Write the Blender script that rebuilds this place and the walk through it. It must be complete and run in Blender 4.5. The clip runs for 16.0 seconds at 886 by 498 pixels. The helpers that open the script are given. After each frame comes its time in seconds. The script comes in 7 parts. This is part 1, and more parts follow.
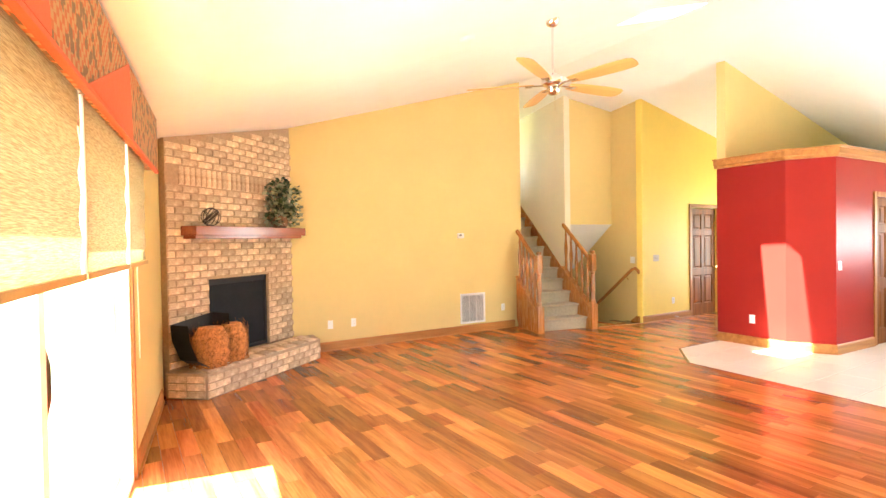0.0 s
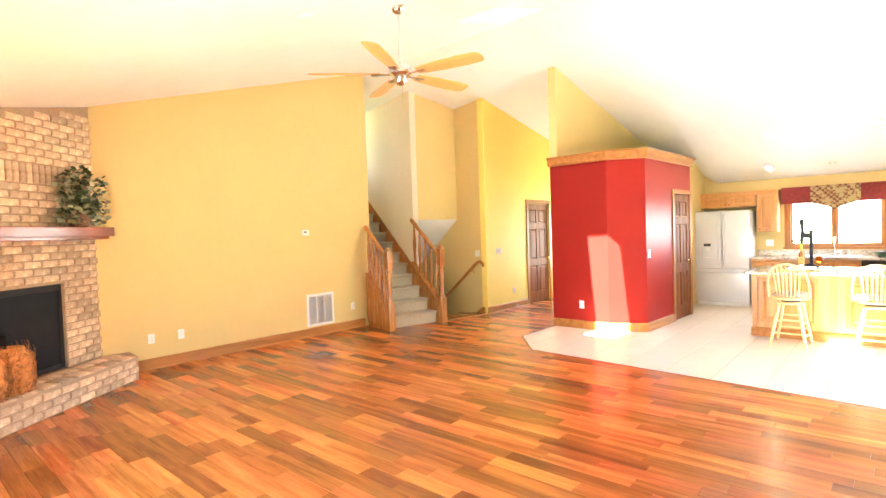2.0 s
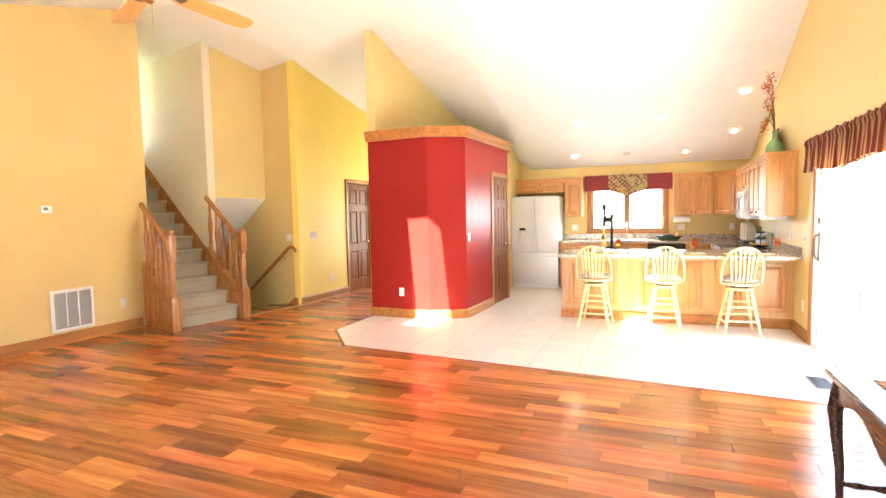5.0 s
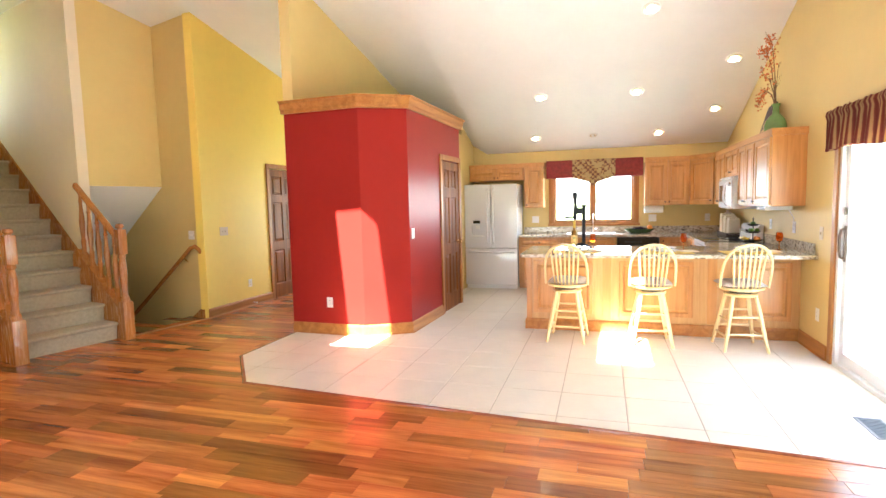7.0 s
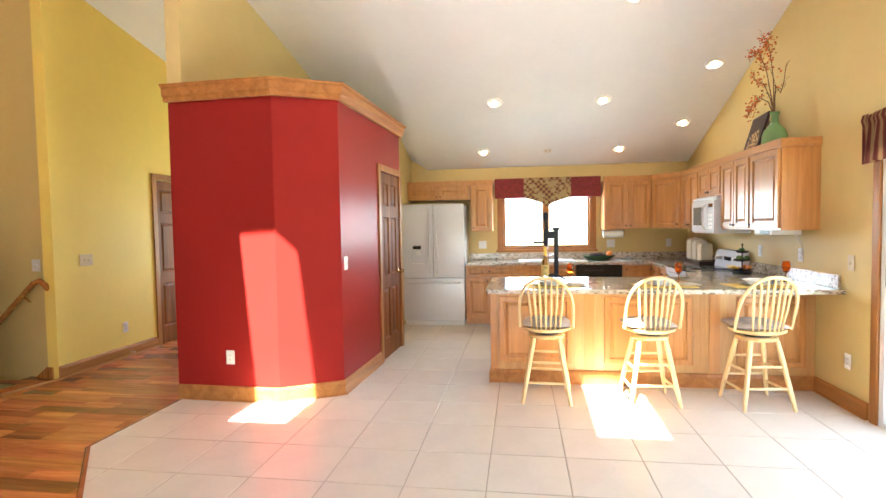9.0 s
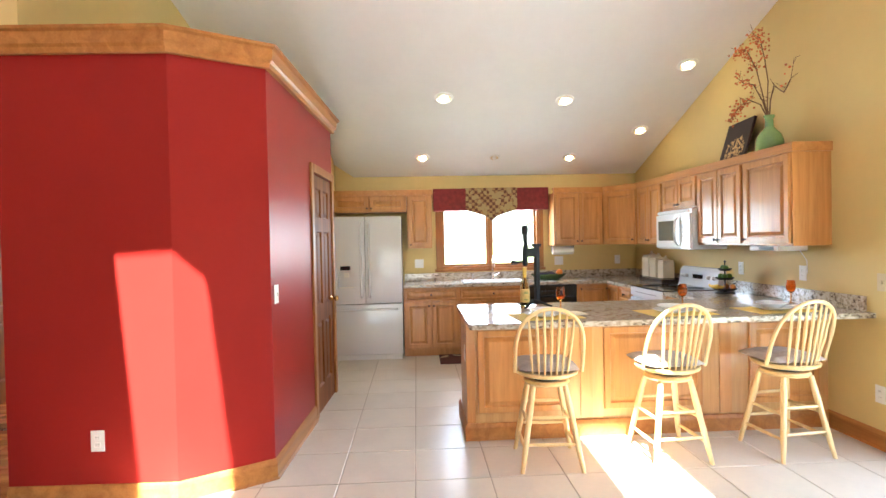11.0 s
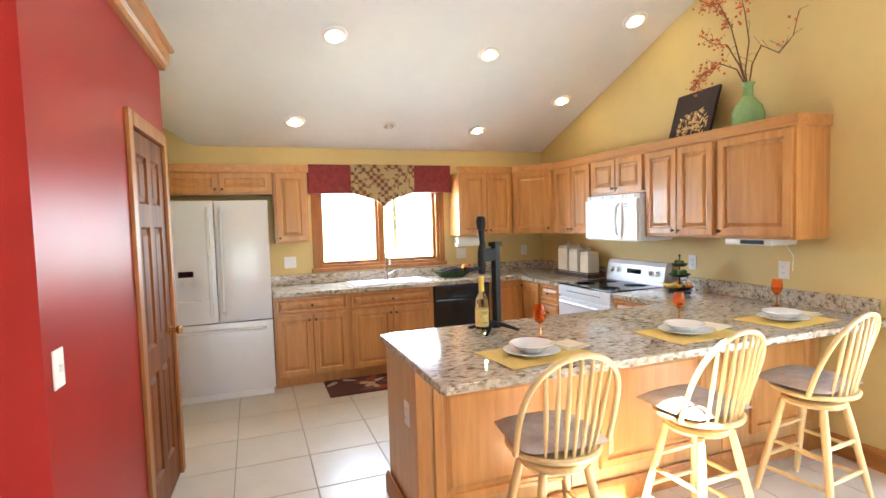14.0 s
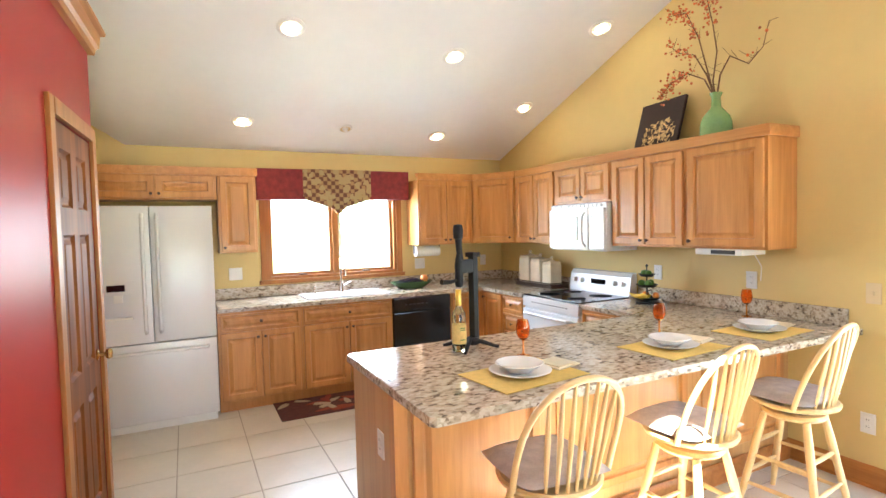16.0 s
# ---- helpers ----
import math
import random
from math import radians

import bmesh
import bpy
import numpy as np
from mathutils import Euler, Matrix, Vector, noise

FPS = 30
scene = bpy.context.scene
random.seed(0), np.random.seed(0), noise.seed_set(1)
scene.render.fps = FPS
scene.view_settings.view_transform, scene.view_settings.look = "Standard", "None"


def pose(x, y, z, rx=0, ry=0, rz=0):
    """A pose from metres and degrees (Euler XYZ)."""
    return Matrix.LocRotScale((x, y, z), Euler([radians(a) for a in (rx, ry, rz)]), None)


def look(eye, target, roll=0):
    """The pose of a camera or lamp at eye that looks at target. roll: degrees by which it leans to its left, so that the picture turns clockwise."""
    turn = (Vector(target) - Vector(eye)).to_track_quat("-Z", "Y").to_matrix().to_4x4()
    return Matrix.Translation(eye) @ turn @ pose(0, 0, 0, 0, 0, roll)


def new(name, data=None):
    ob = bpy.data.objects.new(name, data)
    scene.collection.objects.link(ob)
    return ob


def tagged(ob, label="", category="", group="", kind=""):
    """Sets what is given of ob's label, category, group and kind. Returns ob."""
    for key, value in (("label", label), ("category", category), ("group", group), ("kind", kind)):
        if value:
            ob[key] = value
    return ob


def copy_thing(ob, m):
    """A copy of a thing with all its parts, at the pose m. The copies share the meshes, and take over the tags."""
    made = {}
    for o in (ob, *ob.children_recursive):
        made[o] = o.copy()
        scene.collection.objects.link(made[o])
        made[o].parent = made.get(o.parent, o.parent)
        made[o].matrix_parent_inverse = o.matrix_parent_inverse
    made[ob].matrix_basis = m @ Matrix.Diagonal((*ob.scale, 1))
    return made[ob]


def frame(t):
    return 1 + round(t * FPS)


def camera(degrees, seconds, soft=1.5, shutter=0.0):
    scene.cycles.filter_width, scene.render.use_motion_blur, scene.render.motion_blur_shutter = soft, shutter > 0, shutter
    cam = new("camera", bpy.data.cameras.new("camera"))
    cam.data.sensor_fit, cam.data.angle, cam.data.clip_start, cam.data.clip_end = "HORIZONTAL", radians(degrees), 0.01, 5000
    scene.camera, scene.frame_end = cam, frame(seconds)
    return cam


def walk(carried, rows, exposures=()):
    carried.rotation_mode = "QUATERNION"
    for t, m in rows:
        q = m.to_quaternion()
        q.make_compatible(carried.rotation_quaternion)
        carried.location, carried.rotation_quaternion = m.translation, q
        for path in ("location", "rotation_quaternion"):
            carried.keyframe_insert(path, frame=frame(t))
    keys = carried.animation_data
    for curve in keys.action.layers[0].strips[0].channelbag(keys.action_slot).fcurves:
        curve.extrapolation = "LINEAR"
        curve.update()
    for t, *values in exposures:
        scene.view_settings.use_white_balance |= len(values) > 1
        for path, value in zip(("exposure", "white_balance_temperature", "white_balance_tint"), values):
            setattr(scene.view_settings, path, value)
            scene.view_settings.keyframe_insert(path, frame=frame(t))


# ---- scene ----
cam = camera(81.5, 16.0)
PATH = [
    (0, (0.261, 0.46, 1.541), (1.316, 2.159, 1.508), -0.9),
    (0.5, (0.262, 0.505, 1.543), (1.427, 2.13, 1.512), -1.1),
    (1, (0.342, 0.557, 1.545), (1.625, 2.091, 1.504), -1.5),
    (1.5, (0.328, 0.647, 1.553), (1.732, 2.071, 1.499), -1.7),
    (2, (0.411, 0.671, 1.553), (1.912, 1.99, 1.488), -1.9),
    (2.5, (0.471, 0.689, 1.575), (2.06, 1.9, 1.493), -1.9),
    (3, (0.58, 0.668, 1.561), (2.236, 1.786, 1.469), -1.7),
    (3.5, (0.666, 0.667, 1.531), (2.38, 1.693, 1.436), -1.4),
    (4, (0.767, 0.744, 1.51), (2.535, 1.674, 1.4), -1.2),
    (4.5, (0.948, 0.832, 1.476), (2.759, 1.672, 1.354), -1.1),
    (7, (2.53, 1.29, 1.47), (4.431, 1.884, 1.295), -1.4),
    (7.5, (2.845, 1.415, 1.473), (4.763, 1.957, 1.31), -1.3),
    (8, (3.141, 1.543, 1.453), (5.08, 2.011, 1.314), -1.3),
    (8.5, (3.448, 1.676, 1.457), (5.406, 2.068, 1.34), -1.2),
    (9, (3.725, 1.849, 1.446), (5.7, 2.148, 1.359), -1.0),
    (11.5, (5.002, 2.566, 1.464), (6.99, 2.349, 1.423), -1.5),
    (12, (5.275, 2.636, 1.487), (7.245, 2.296, 1.428), -1.8),
    (12.5, (5.547, 2.73, 1.5), (7.492, 2.27, 1.424), -1.8),
    (13, (5.798, 2.795, 1.535), (7.721, 2.253, 1.441), -1.6),
    (13.5, (6.018, 2.808, 1.538), (7.921, 2.203, 1.433), -1.6),
    (14, (6.205, 2.799, 1.556), (8.077, 2.107, 1.44), -1.7),
    (14.5, (6.332, 2.826, 1.557), (8.171, 2.046, 1.447), -1.6),
    (15, (6.432, 2.84, 1.557), (8.247, 2.006, 1.452), -1.5),
    (15.5, (6.475, 2.85, 1.575), (8.273, 1.981, 1.469), -1.6),
    (16, (6.485, 2.86, 1.555), (8.272, 1.966, 1.469), -1.4),
]
EXPOSURES = [(0, 4.95, 6050, 6), (3.5, 5.1, 6050, 6), (4.7, 4.9, 6000, 8), (6.8, 4.4, 5850, 7), (9.2, 4.1, 5700, 6), (11.5, 4.0, 5550, 6), (16, 4.3, 5550, 6)]
walk(cam, [(t, look(eye, target, roll)) for t, eye, target, roll in PATH], EXPOSURES)

# ---- sky, sun and lamps ----
SUN_FROM = Vector((-1.0, 0.18, 1.9)).normalized()
world = bpy.data.worlds.new("sky")
scene.world = world
world.use_nodes = True
wn, wl = world.node_tree.nodes, world.node_tree.links
sky = wn.new("ShaderNodeTexSky")
sky.sky_type = "NISHITA"
sky.sun_disc = False
sky.sun_elevation = math.asin(SUN_FROM.z)
sky.sun_rotation = math.atan2(SUN_FROM.x, SUN_FROM.y)
wl.new(sky.outputs[0], wn["Background"].inputs[0])
wn["Background"].inputs[1].default_value = 0.06
sun = new("sun", bpy.data.lights.new("sun", "SUN"))
sun.data.energy, sun.data.angle, sun.data.color = 5.0, radians(0.5), (1.0, 0.89, 0.70)
sun.matrix_world = look(SUN_FROM * 30, (0, 0, 0))


def window_light(name, centre, target, w, h, watts):
    lamp = new(name, bpy.data.lights.new(name, "AREA"))
    lamp.data.shape, lamp.data.size, lamp.data.size_y = "RECTANGLE", w, h
    lamp.data.energy, lamp.data.color = watts, (0.93, 0.97, 1.0)
    lamp.matrix_world = look(centre, target)
    return lamp


window_light("skylight_west", (-0.30, 2.75, 0.74), (5, 2.2, 0.5), 2.8, 1.1, 5)
window_light("skylight_south", (6.35, -0.76, 1.0), (6.35, 5, 0.6), 2.5, 1.8, 4.5)
window_light("skylight_kitchen", (11.97, 1.41, 1.5), (5, 1.41, -1.5), 1.3, 0.75, 4.5)
window_light("skylight_hall", (11.97, 5.55, 1.3), (5, 5.6, 1.3), 1.0, 1.4, 3.5)
# added fill with no window behind it, to brighten the stairwell walls
window_light("skylight_landing", (6.62, 10.72, 3.1), (8.2, 9.6, 2.6), 1.0, 1.5, 1.3)
window_light("skylight_roof_a", (5.65, 4.21, 4.42), (6.0, 4.21, 0), 0.42, 1.0, 1)
window_light("skylight_roof_b", (5.65, 1.48, 4.42), (6.0, 1.48, 0), 0.42, 1.0, 1)

# ---- materials ----


def nodes_of(name):
    m = bpy.data.materials.new(name)
    m.use_nodes = True
    nt = m.node_tree
    return m, nt, nt.nodes["Principled BSDF"]


def mat(name, col, rough=0.5, metal=0.0, var=0.12, scale=6.0, bump=0.0, bump_scale=60.0, dark=None, stretch=(1, 1, 1), coat=0.0, spec=0.5, island=0.0, objvar=0.0, detail=5.0):
    """A surface with two scales of colour variation, roughness variation and fine relief."""
    m, nt, p = nodes_of(name)
    N, L = nt.nodes, nt.links
    tc = N.new("ShaderNodeTexCoord")
    mp = N.new("ShaderNodeMapping")
    mp.inputs["Scale"].default_value = stretch
    L.new(tc.outputs["Object"], mp.inputs[0])
    big = N.new("ShaderNodeTexNoise")
    big.inputs["Scale"].default_value, big.inputs["Detail"].default_value = scale, detail
    L.new(mp.outputs[0], big.inputs["Vector"])
    fine = N.new("ShaderNodeTexNoise")
    fine.inputs["Scale"].default_value, fine.inputs["Detail"].default_value = scale * 7, 3
    L.new(mp.outputs[0], fine.inputs["Vector"])
    add = N.new("ShaderNodeMath")
    add.operation = "MULTIPLY_ADD"
    L.new(fine.outputs["Fac"], add.inputs[0])
    add.inputs[1].default_value = 0.45
    L.new(big.outputs["Fac"], add.inputs[2])
    ramp = N.new("ShaderNodeValToRGB")
    lo = dark if dark else tuple(c * (1 - var) for c in col)
    hi = tuple(min(1, c * (1 + var * 0.7)) for c in col)
    ramp.color_ramp.elements[0].position, ramp.color_ramp.elements[0].color = 0.45, (*lo, 1)
    ramp.color_ramp.elements[1].position, ramp.color_ramp.elements[1].color = 0.98, (*hi, 1)
    L.new(add.outputs[0], ramp.inputs[0])
    out = ramp.outputs[0]
    if island or objvar:
        hsv = N.new("ShaderNodeHueSaturation")
        src = N.new("ShaderNodeNewGeometry").outputs["Random Per Island"] if island else N.new("ShaderNodeObjectInfo").outputs["Random"]
        mr = N.new("ShaderNodeMapRange")
        amt = island or objvar
        mr.inputs["To Min"].default_value, mr.inputs["To Max"].default_value = 1 - amt, 1 + amt
        L.new(src, mr.inputs["Value"])
        L.new(mr.outputs[0], hsv.inputs["Value"])
        L.new(out, hsv.inputs["Color"])
        out = hsv.outputs[0]
    L.new(out, p.inputs["Base Color"])
    rr = N.new("ShaderNodeMapRange")
    rr.inputs["To Min"].default_value, rr.inputs["To Max"].default_value = max(0.02, rough - 0.06), min(1, rough + 0.06)
    L.new(big.outputs["Fac"], rr.inputs["Value"])
    L.new(rr.outputs[0], p.inputs["Roughness"])
    p.inputs["Metallic"].default_value = metal
    p.inputs["Specular IOR Level"].default_value = spec
    p.inputs["Coat Weight"].default_value = coat
    p.inputs["Coat Roughness"].default_value = 0.12
    if bump:
        bn = N.new("ShaderNodeTexNoise")
        bn.inputs["Scale"].default_value, bn.inputs["Detail"].default_value = bump_scale, 4
        L.new(mp.outputs[0], bn.inputs["Vector"])
        b = N.new("ShaderNodeBump")
        b.inputs["Strength"].default_value, b.inputs["Distance"].default_value = bump, 0.004
        L.new(bn.outputs["Fac"], b.inputs["Height"])
        L.new(b.outputs[0], p.inputs["Normal"])
    return m


def wood(name, light, dark, rough=0.35, axis="z", scale=1.0, objvar=0.0, island=0.0, coat=0.2, contrast=1.0, spec=0.5):
    """Grained wood; axis: the way the grain runs."""
    m, nt, p = nodes_of(name)
    N, L = nt.nodes, nt.links
    tc = N.new("ShaderNodeTexCoord")
    st = {"x": (0.6, 9, 9), "y": (9, 0.6, 9), "z": (9, 9, 0.6)}[axis]
    mp = N.new("ShaderNodeMapping")
    mp.inputs["Scale"].default_value = tuple(s * scale for s in st)
    vec = tc.outputs["Object"]
    rnd = None
    if objvar or island:
        rnd = N.new("ShaderNodeNewGeometry").outputs["Random Per Island"] if island else N.new("ShaderNodeObjectInfo").outputs["Random"]
        sh = N.new("ShaderNodeVectorMath")
        sh.operation = "MULTIPLY_ADD"
        cmb = N.new("ShaderNodeCombineXYZ")
        for i in range(3):
            L.new(rnd, cmb.inputs[i])
        sh.inputs[1].default_value = (37, 23, 51)
        L.new(cmb.outputs[0], sh.inputs[0])
        L.new(vec, sh.inputs[2])
        vec = sh.outputs[0]
    L.new(vec, mp.inputs[0])
    n1 = N.new("ShaderNodeTexNoise")
    n1.inputs["Scale"].default_value, n1.inputs["Detail"].default_value, n1.inputs["Distortion"].default_value = 1.6, 6, 0.8
    n2 = N.new("ShaderNodeTexNoise")
    n2.inputs["Scale"].default_value, n2.inputs["Detail"].default_value = 11, 4
    L.new(mp.outputs[0], n1.inputs["Vector"])
    L.new(mp.outputs[0], n2.inputs["Vector"])
    mx = N.new("ShaderNodeMath")
    mx.operation = "MULTIPLY_ADD"
    L.new(n2.outputs["Fac"], mx.inputs[0])
    mx.inputs[1].default_value = 0.4
    L.new(n1.outputs["Fac"], mx.inputs[2])
    ramp = N.new("ShaderNodeValToRGB")
    ramp.color_ramp.elements[0].position, ramp.color_ramp.elements[0].color = 0.7 - 0.28 * contrast, (*dark, 1)
    ramp.color_ramp.elements[1].position, ramp.color_ramp.elements[1].color = 0.7 + 0.2 * contrast, (*light, 1)
    L.new(mx.outputs[0], ramp.inputs[0])
    out = ramp.outputs[0]
    if rnd is not None:
        hsv = N.new("ShaderNodeHueSaturation")
        amt = objvar or island
        for inp, lo, hi in (("Value", 1 - amt, 1 + amt * 0.8), ("Hue", 0.5 - 0.018 * amt, 0.5 + 0.012 * amt)):
            mr = N.new("ShaderNodeMapRange")
            mr.inputs["To Min"].default_value, mr.inputs["To Max"].default_value = lo, hi
            if inp == "Hue":
                fr = N.new("ShaderNodeMath")
                fr.operation = "FRACT"
                ml = N.new("ShaderNodeMath")
                ml.operation = "MULTIPLY"
                ml.inputs[1].default_value = 17.3
                L.new(rnd, ml.inputs[0])
                L.new(ml.outputs[0], fr.inputs[0])
                L.new(fr.outputs[0], mr.inputs["Value"])
            else:
                L.new(rnd, mr.inputs["Value"])
            L.new(mr.outputs[0], hsv.inputs[inp])
        L.new(out, hsv.inputs["Color"])
        out = hsv.outputs[0]
    L.new(out, p.inputs["Base Color"])
    rr = N.new("ShaderNodeMapRange")
    rr.inputs["To Min"].default_value, rr.inputs["To Max"].default_value = rough - 0.05, rough + 0.08
    L.new(n2.outputs["Fac"], rr.inputs["Value"])
    L.new(rr.outputs[0], p.inputs["Roughness"])
    p.inputs["Specular IOR Level"].default_value = spec
    p.inputs["Coat Weight"].default_value, p.inputs["Coat Roughness"].default_value = coat, 0.12
    b = N.new("ShaderNodeBump")
    b.inputs["Strength"].default_value, b.inputs["Distance"].default_value = 0.12, 0.002
    L.new(n2.outputs["Fac"], b.inputs["Height"])
    L.new(b.outputs[0], p.inputs["Normal"])
    return m


def granite_mat():
    m, nt, p = nodes_of("granite")
    N, L = nt.nodes, nt.links
    tc = N.new("ShaderNodeTexCoord")
    v = N.new("ShaderNodeTexVoronoi")
    v.inputs["Scale"].default_value = 85
    n = N.new("ShaderNodeTexNoise")
    n.inputs["Scale"].default_value, n.inputs["Detail"].default_value = 34, 7
    w = N.new("ShaderNodeTexNoise")
    w.inputs["Scale"].default_value, w.inputs["Detail"].default_value = 9, 4
    mp = N.new("ShaderNodeMapping")
    mp.inputs["Scale"].default_value, mp.inputs["Rotation"].default_value = (1.0, 0.55, 1.0), (0, 0, 0.6)
    L.new(tc.outputs["Object"], mp.inputs[0])
    for t in (v, n, w):
        L.new(mp.outputs[0], t.inputs["Vector"])
    sep = N.new("ShaderNodeSeparateColor")
    L.new(v.outputs["Color"], sep.inputs[0])
    a = N.new("ShaderNodeMath")
    a.operation = "MULTIPLY_ADD"
    a.inputs[1].default_value = 0.35
    L.new(sep.outputs[0], a.inputs[0])
    L.new(n.outputs["Fac"], a.inputs[2])
    a2 = N.new("ShaderNodeMath")
    a2.operation = "MULTIPLY_ADD"
    a2.inputs[1].default_value = 0.35
    L.new(w.outputs["Fac"], a2.inputs[0])
    L.new(a.outputs[0], a2.inputs[2])
    r = N.new("ShaderNodeValToRGB")
    els = r.color_ramp.elements
    els[0].position, els[0].color = 0.58, (0.10, 0.078, 0.058, 1)
    els[1].position, els[1].color = 1.02, (0.58, 0.51, 0.40, 1)
    for pos, c in ((0.66, (0.24, 0.185, 0.13, 1)), (0.74, (0.37, 0.30, 0.215, 1)), (0.84, (0.47, 0.395, 0.295, 1))):
        e = els.new(pos)
        e.color = c
    L.new(a2.outputs[0], r.inputs[0])
    L.new(r.outputs[0], p.inputs["Base Color"])
    p.inputs["Roughness"].default_value = 0.12
    return m


def check_mat(name, a, b, c, size, rough=0.85):
    """Woven checks: two-tone blocks with thread."""
    m, nt, p = nodes_of(name)
    N, L = nt.nodes, nt.links
    tc = N.new("ShaderNodeTexCoord")
    ch = N.new("ShaderNodeTexChecker")
    ch.inputs["Scale"].default_value = size
    ch.inputs["Color1"].default_value, ch.inputs["Color2"].default_value = (*a, 1), (*b, 1)
    L.new(tc.outputs["Object"], ch.inputs["Vector"])
    br = N.new("ShaderNodeTexVoronoi")
    br.inputs["Scale"].default_value = size * 0.8
    br.distance = "CHEBYCHEV"
    L.new(tc.outputs["Object"], br.inputs["Vector"])
    mix = N.new("ShaderNodeMix")
    mix.data_type = "RGBA"
    sep = N.new("ShaderNodeSeparateColor")
    L.new(br.outputs["Color"], sep.inputs[0])
    gt = N.new("ShaderNodeMath")
    gt.operation = "GREATER_THAN"
    gt.inputs[1].default_value = 0.72
    L.new(sep.outputs[1], gt.inputs[0])
    L.new(gt.outputs[0], mix.inputs[0])
    L.new(ch.outputs[0], mix.inputs[6])
    mix.inputs[7].default_value = (*c, 1)
    L.new(mix.outputs[2], p.inputs["Base Color"])
    p.inputs["Roughness"].default_value = rough
    wv = N.new("ShaderNodeTexNoise")
    wv.inputs["Scale"].default_value = 400
    b_ = N.new("ShaderNodeBump")
    b_.inputs["Strength"].default_value, b_.inputs["Distance"].default_value = 0.3, 0.002
    L.new(tc.outputs["Object"], wv.inputs["Vector"])
    L.new(wv.outputs["Fac"], b_.inputs["Height"])
    L.new(b_.outputs[0], p.inputs["Normal"])
    return m


def glass_mat(name, col=(1, 1, 1), rough=0.0, ior=1.45):
    m, nt, p = nodes_of(name)
    p.inputs["Base Color"].default_value = (*col, 1)
    p.inputs["Transmission Weight"].default_value = 1.0
    p.inputs["Roughness"].default_value = rough
    p.inputs["IOR"].default_value = ior
    return m


def pane_mat():
    """Thin window glass: clear with a gloss."""
    m, nt, p = nodes_of("window_glass")
    N, L = nt.nodes, nt.links
    t, g, mx = N.new("ShaderNodeBsdfTransparent"), N.new("ShaderNodeBsdfGlossy"), N.new("ShaderNodeMixShader")
    g.inputs["Roughness"].default_value = 0.01
    mx.inputs[0].default_value = 0.05
    L.new(t.outputs[0], mx.inputs[1])
    L.new(g.outputs[0], mx.inputs[2])
    L.new(mx.outputs[0], N["Material Output"].inputs[0])
    return m


def shade_mat():
    """Woven shade cloth that lets some daylight through."""
    m, nt, p = nodes_of("shade_cloth")
    N, L = nt.nodes, nt.links
    tc = N.new("ShaderNodeTexCoord")
    mp = N.new("ShaderNodeMapping")
    mp.inputs["Scale"].default_value = (6, 6, 120)
    n = N.new("ShaderNodeTexNoise")
    n.inputs["Scale"].default_value, n.inputs["Detail"].default_value = 3, 5
    L.new(tc.outputs["Object"], mp.inputs[0])
    L.new(mp.outputs[0], n.inputs["Vector"])
    r = N.new("ShaderNodeValToRGB")
    r.color_ramp.elements[0].position, r.color_ramp.elements[0].color = 0.3, (0.2, 0.145, 0.065, 1)
    r.color_ramp.elements[1].position, r.color_ramp.elements[1].color = 0.7, (0.42, 0.34, 0.18, 1)
    L.new(n.outputs["Fac"], r.inputs[0])
    d, t, mx = N.new("ShaderNodeBsdfDiffuse"), N.new("ShaderNodeBsdfTranslucent"), N.new("ShaderNodeMixShader")
    L.new(r.outputs[0], d.inputs[0])
    L.new(r.outputs[0], t.inputs[0])
    mx.inputs[0].default_value = 0.16
    L.new(d.outputs[0], mx.inputs[1])
    L.new(t.outputs[0], mx.inputs[2])
    L.new(mx.outputs[0], N["Material Output"].inputs[0])
    return m


def glow_mat(name, col, strength):
    m, nt, p = nodes_of(name)
    p.inputs["Emission Color"].default_value = (*col, 1)
    p.inputs["Emission Strength"].default_value = strength
    return m


WALL = mat("wall_paint_gold", (0.65, 0.49, 0.19), 0.6, var=0.04, scale=1.5, bump=0.12, bump_scale=220)
RED = mat("wall_paint_red", (0.275, 0.0185, 0.0145), 0.36, spec=0.10, var=0.06, scale=1.2, bump=0.1, bump_scale=160)
# brighter, yellower wall gold: the hall's daylight is put into the colour
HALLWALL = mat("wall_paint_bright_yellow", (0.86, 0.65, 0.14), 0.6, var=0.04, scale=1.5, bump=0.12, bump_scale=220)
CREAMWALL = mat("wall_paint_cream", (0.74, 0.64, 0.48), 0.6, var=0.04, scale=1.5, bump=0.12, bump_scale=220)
CEIL = mat("ceiling_paint_white", (0.84, 0.83, 0.81), 0.8, var=0.03, scale=2, bump=0.25, bump_scale=120)
TANPLATE = mat("tan_plastic", (0.62, 0.5, 0.3), 0.4, var=0.03, scale=12)
WHITE = mat("white_plastic", (0.78, 0.76, 0.72), 0.35, var=0.03, scale=12)
APPL = mat("white_enamel", (0.72, 0.72, 0.74), 0.16, var=0.02, scale=3, bump=0.05, bump_scale=500)
VINYL = mat("white_vinyl_frame", (0.8, 0.8, 0.8), 0.35, var=0.03, scale=8)
OAK = wood("honey_oak", (0.60, 0.285, 0.08), (0.41, 0.17, 0.04), 0.33, "z")
OAK_H = wood("honey_oak_level", (0.60, 0.285, 0.08), (0.41, 0.17, 0.04), 0.33, "y")
OAK_X = wood("honey_oak_across", (0.60, 0.285, 0.08), (0.41, 0.17, 0.04), 0.33, "x")
DOORWOOD = wood("stained_oak_door", (0.235, 0.078, 0.018), (0.10, 0.032, 0.008), 0.5, "z", coat=0.0, spec=0.12)
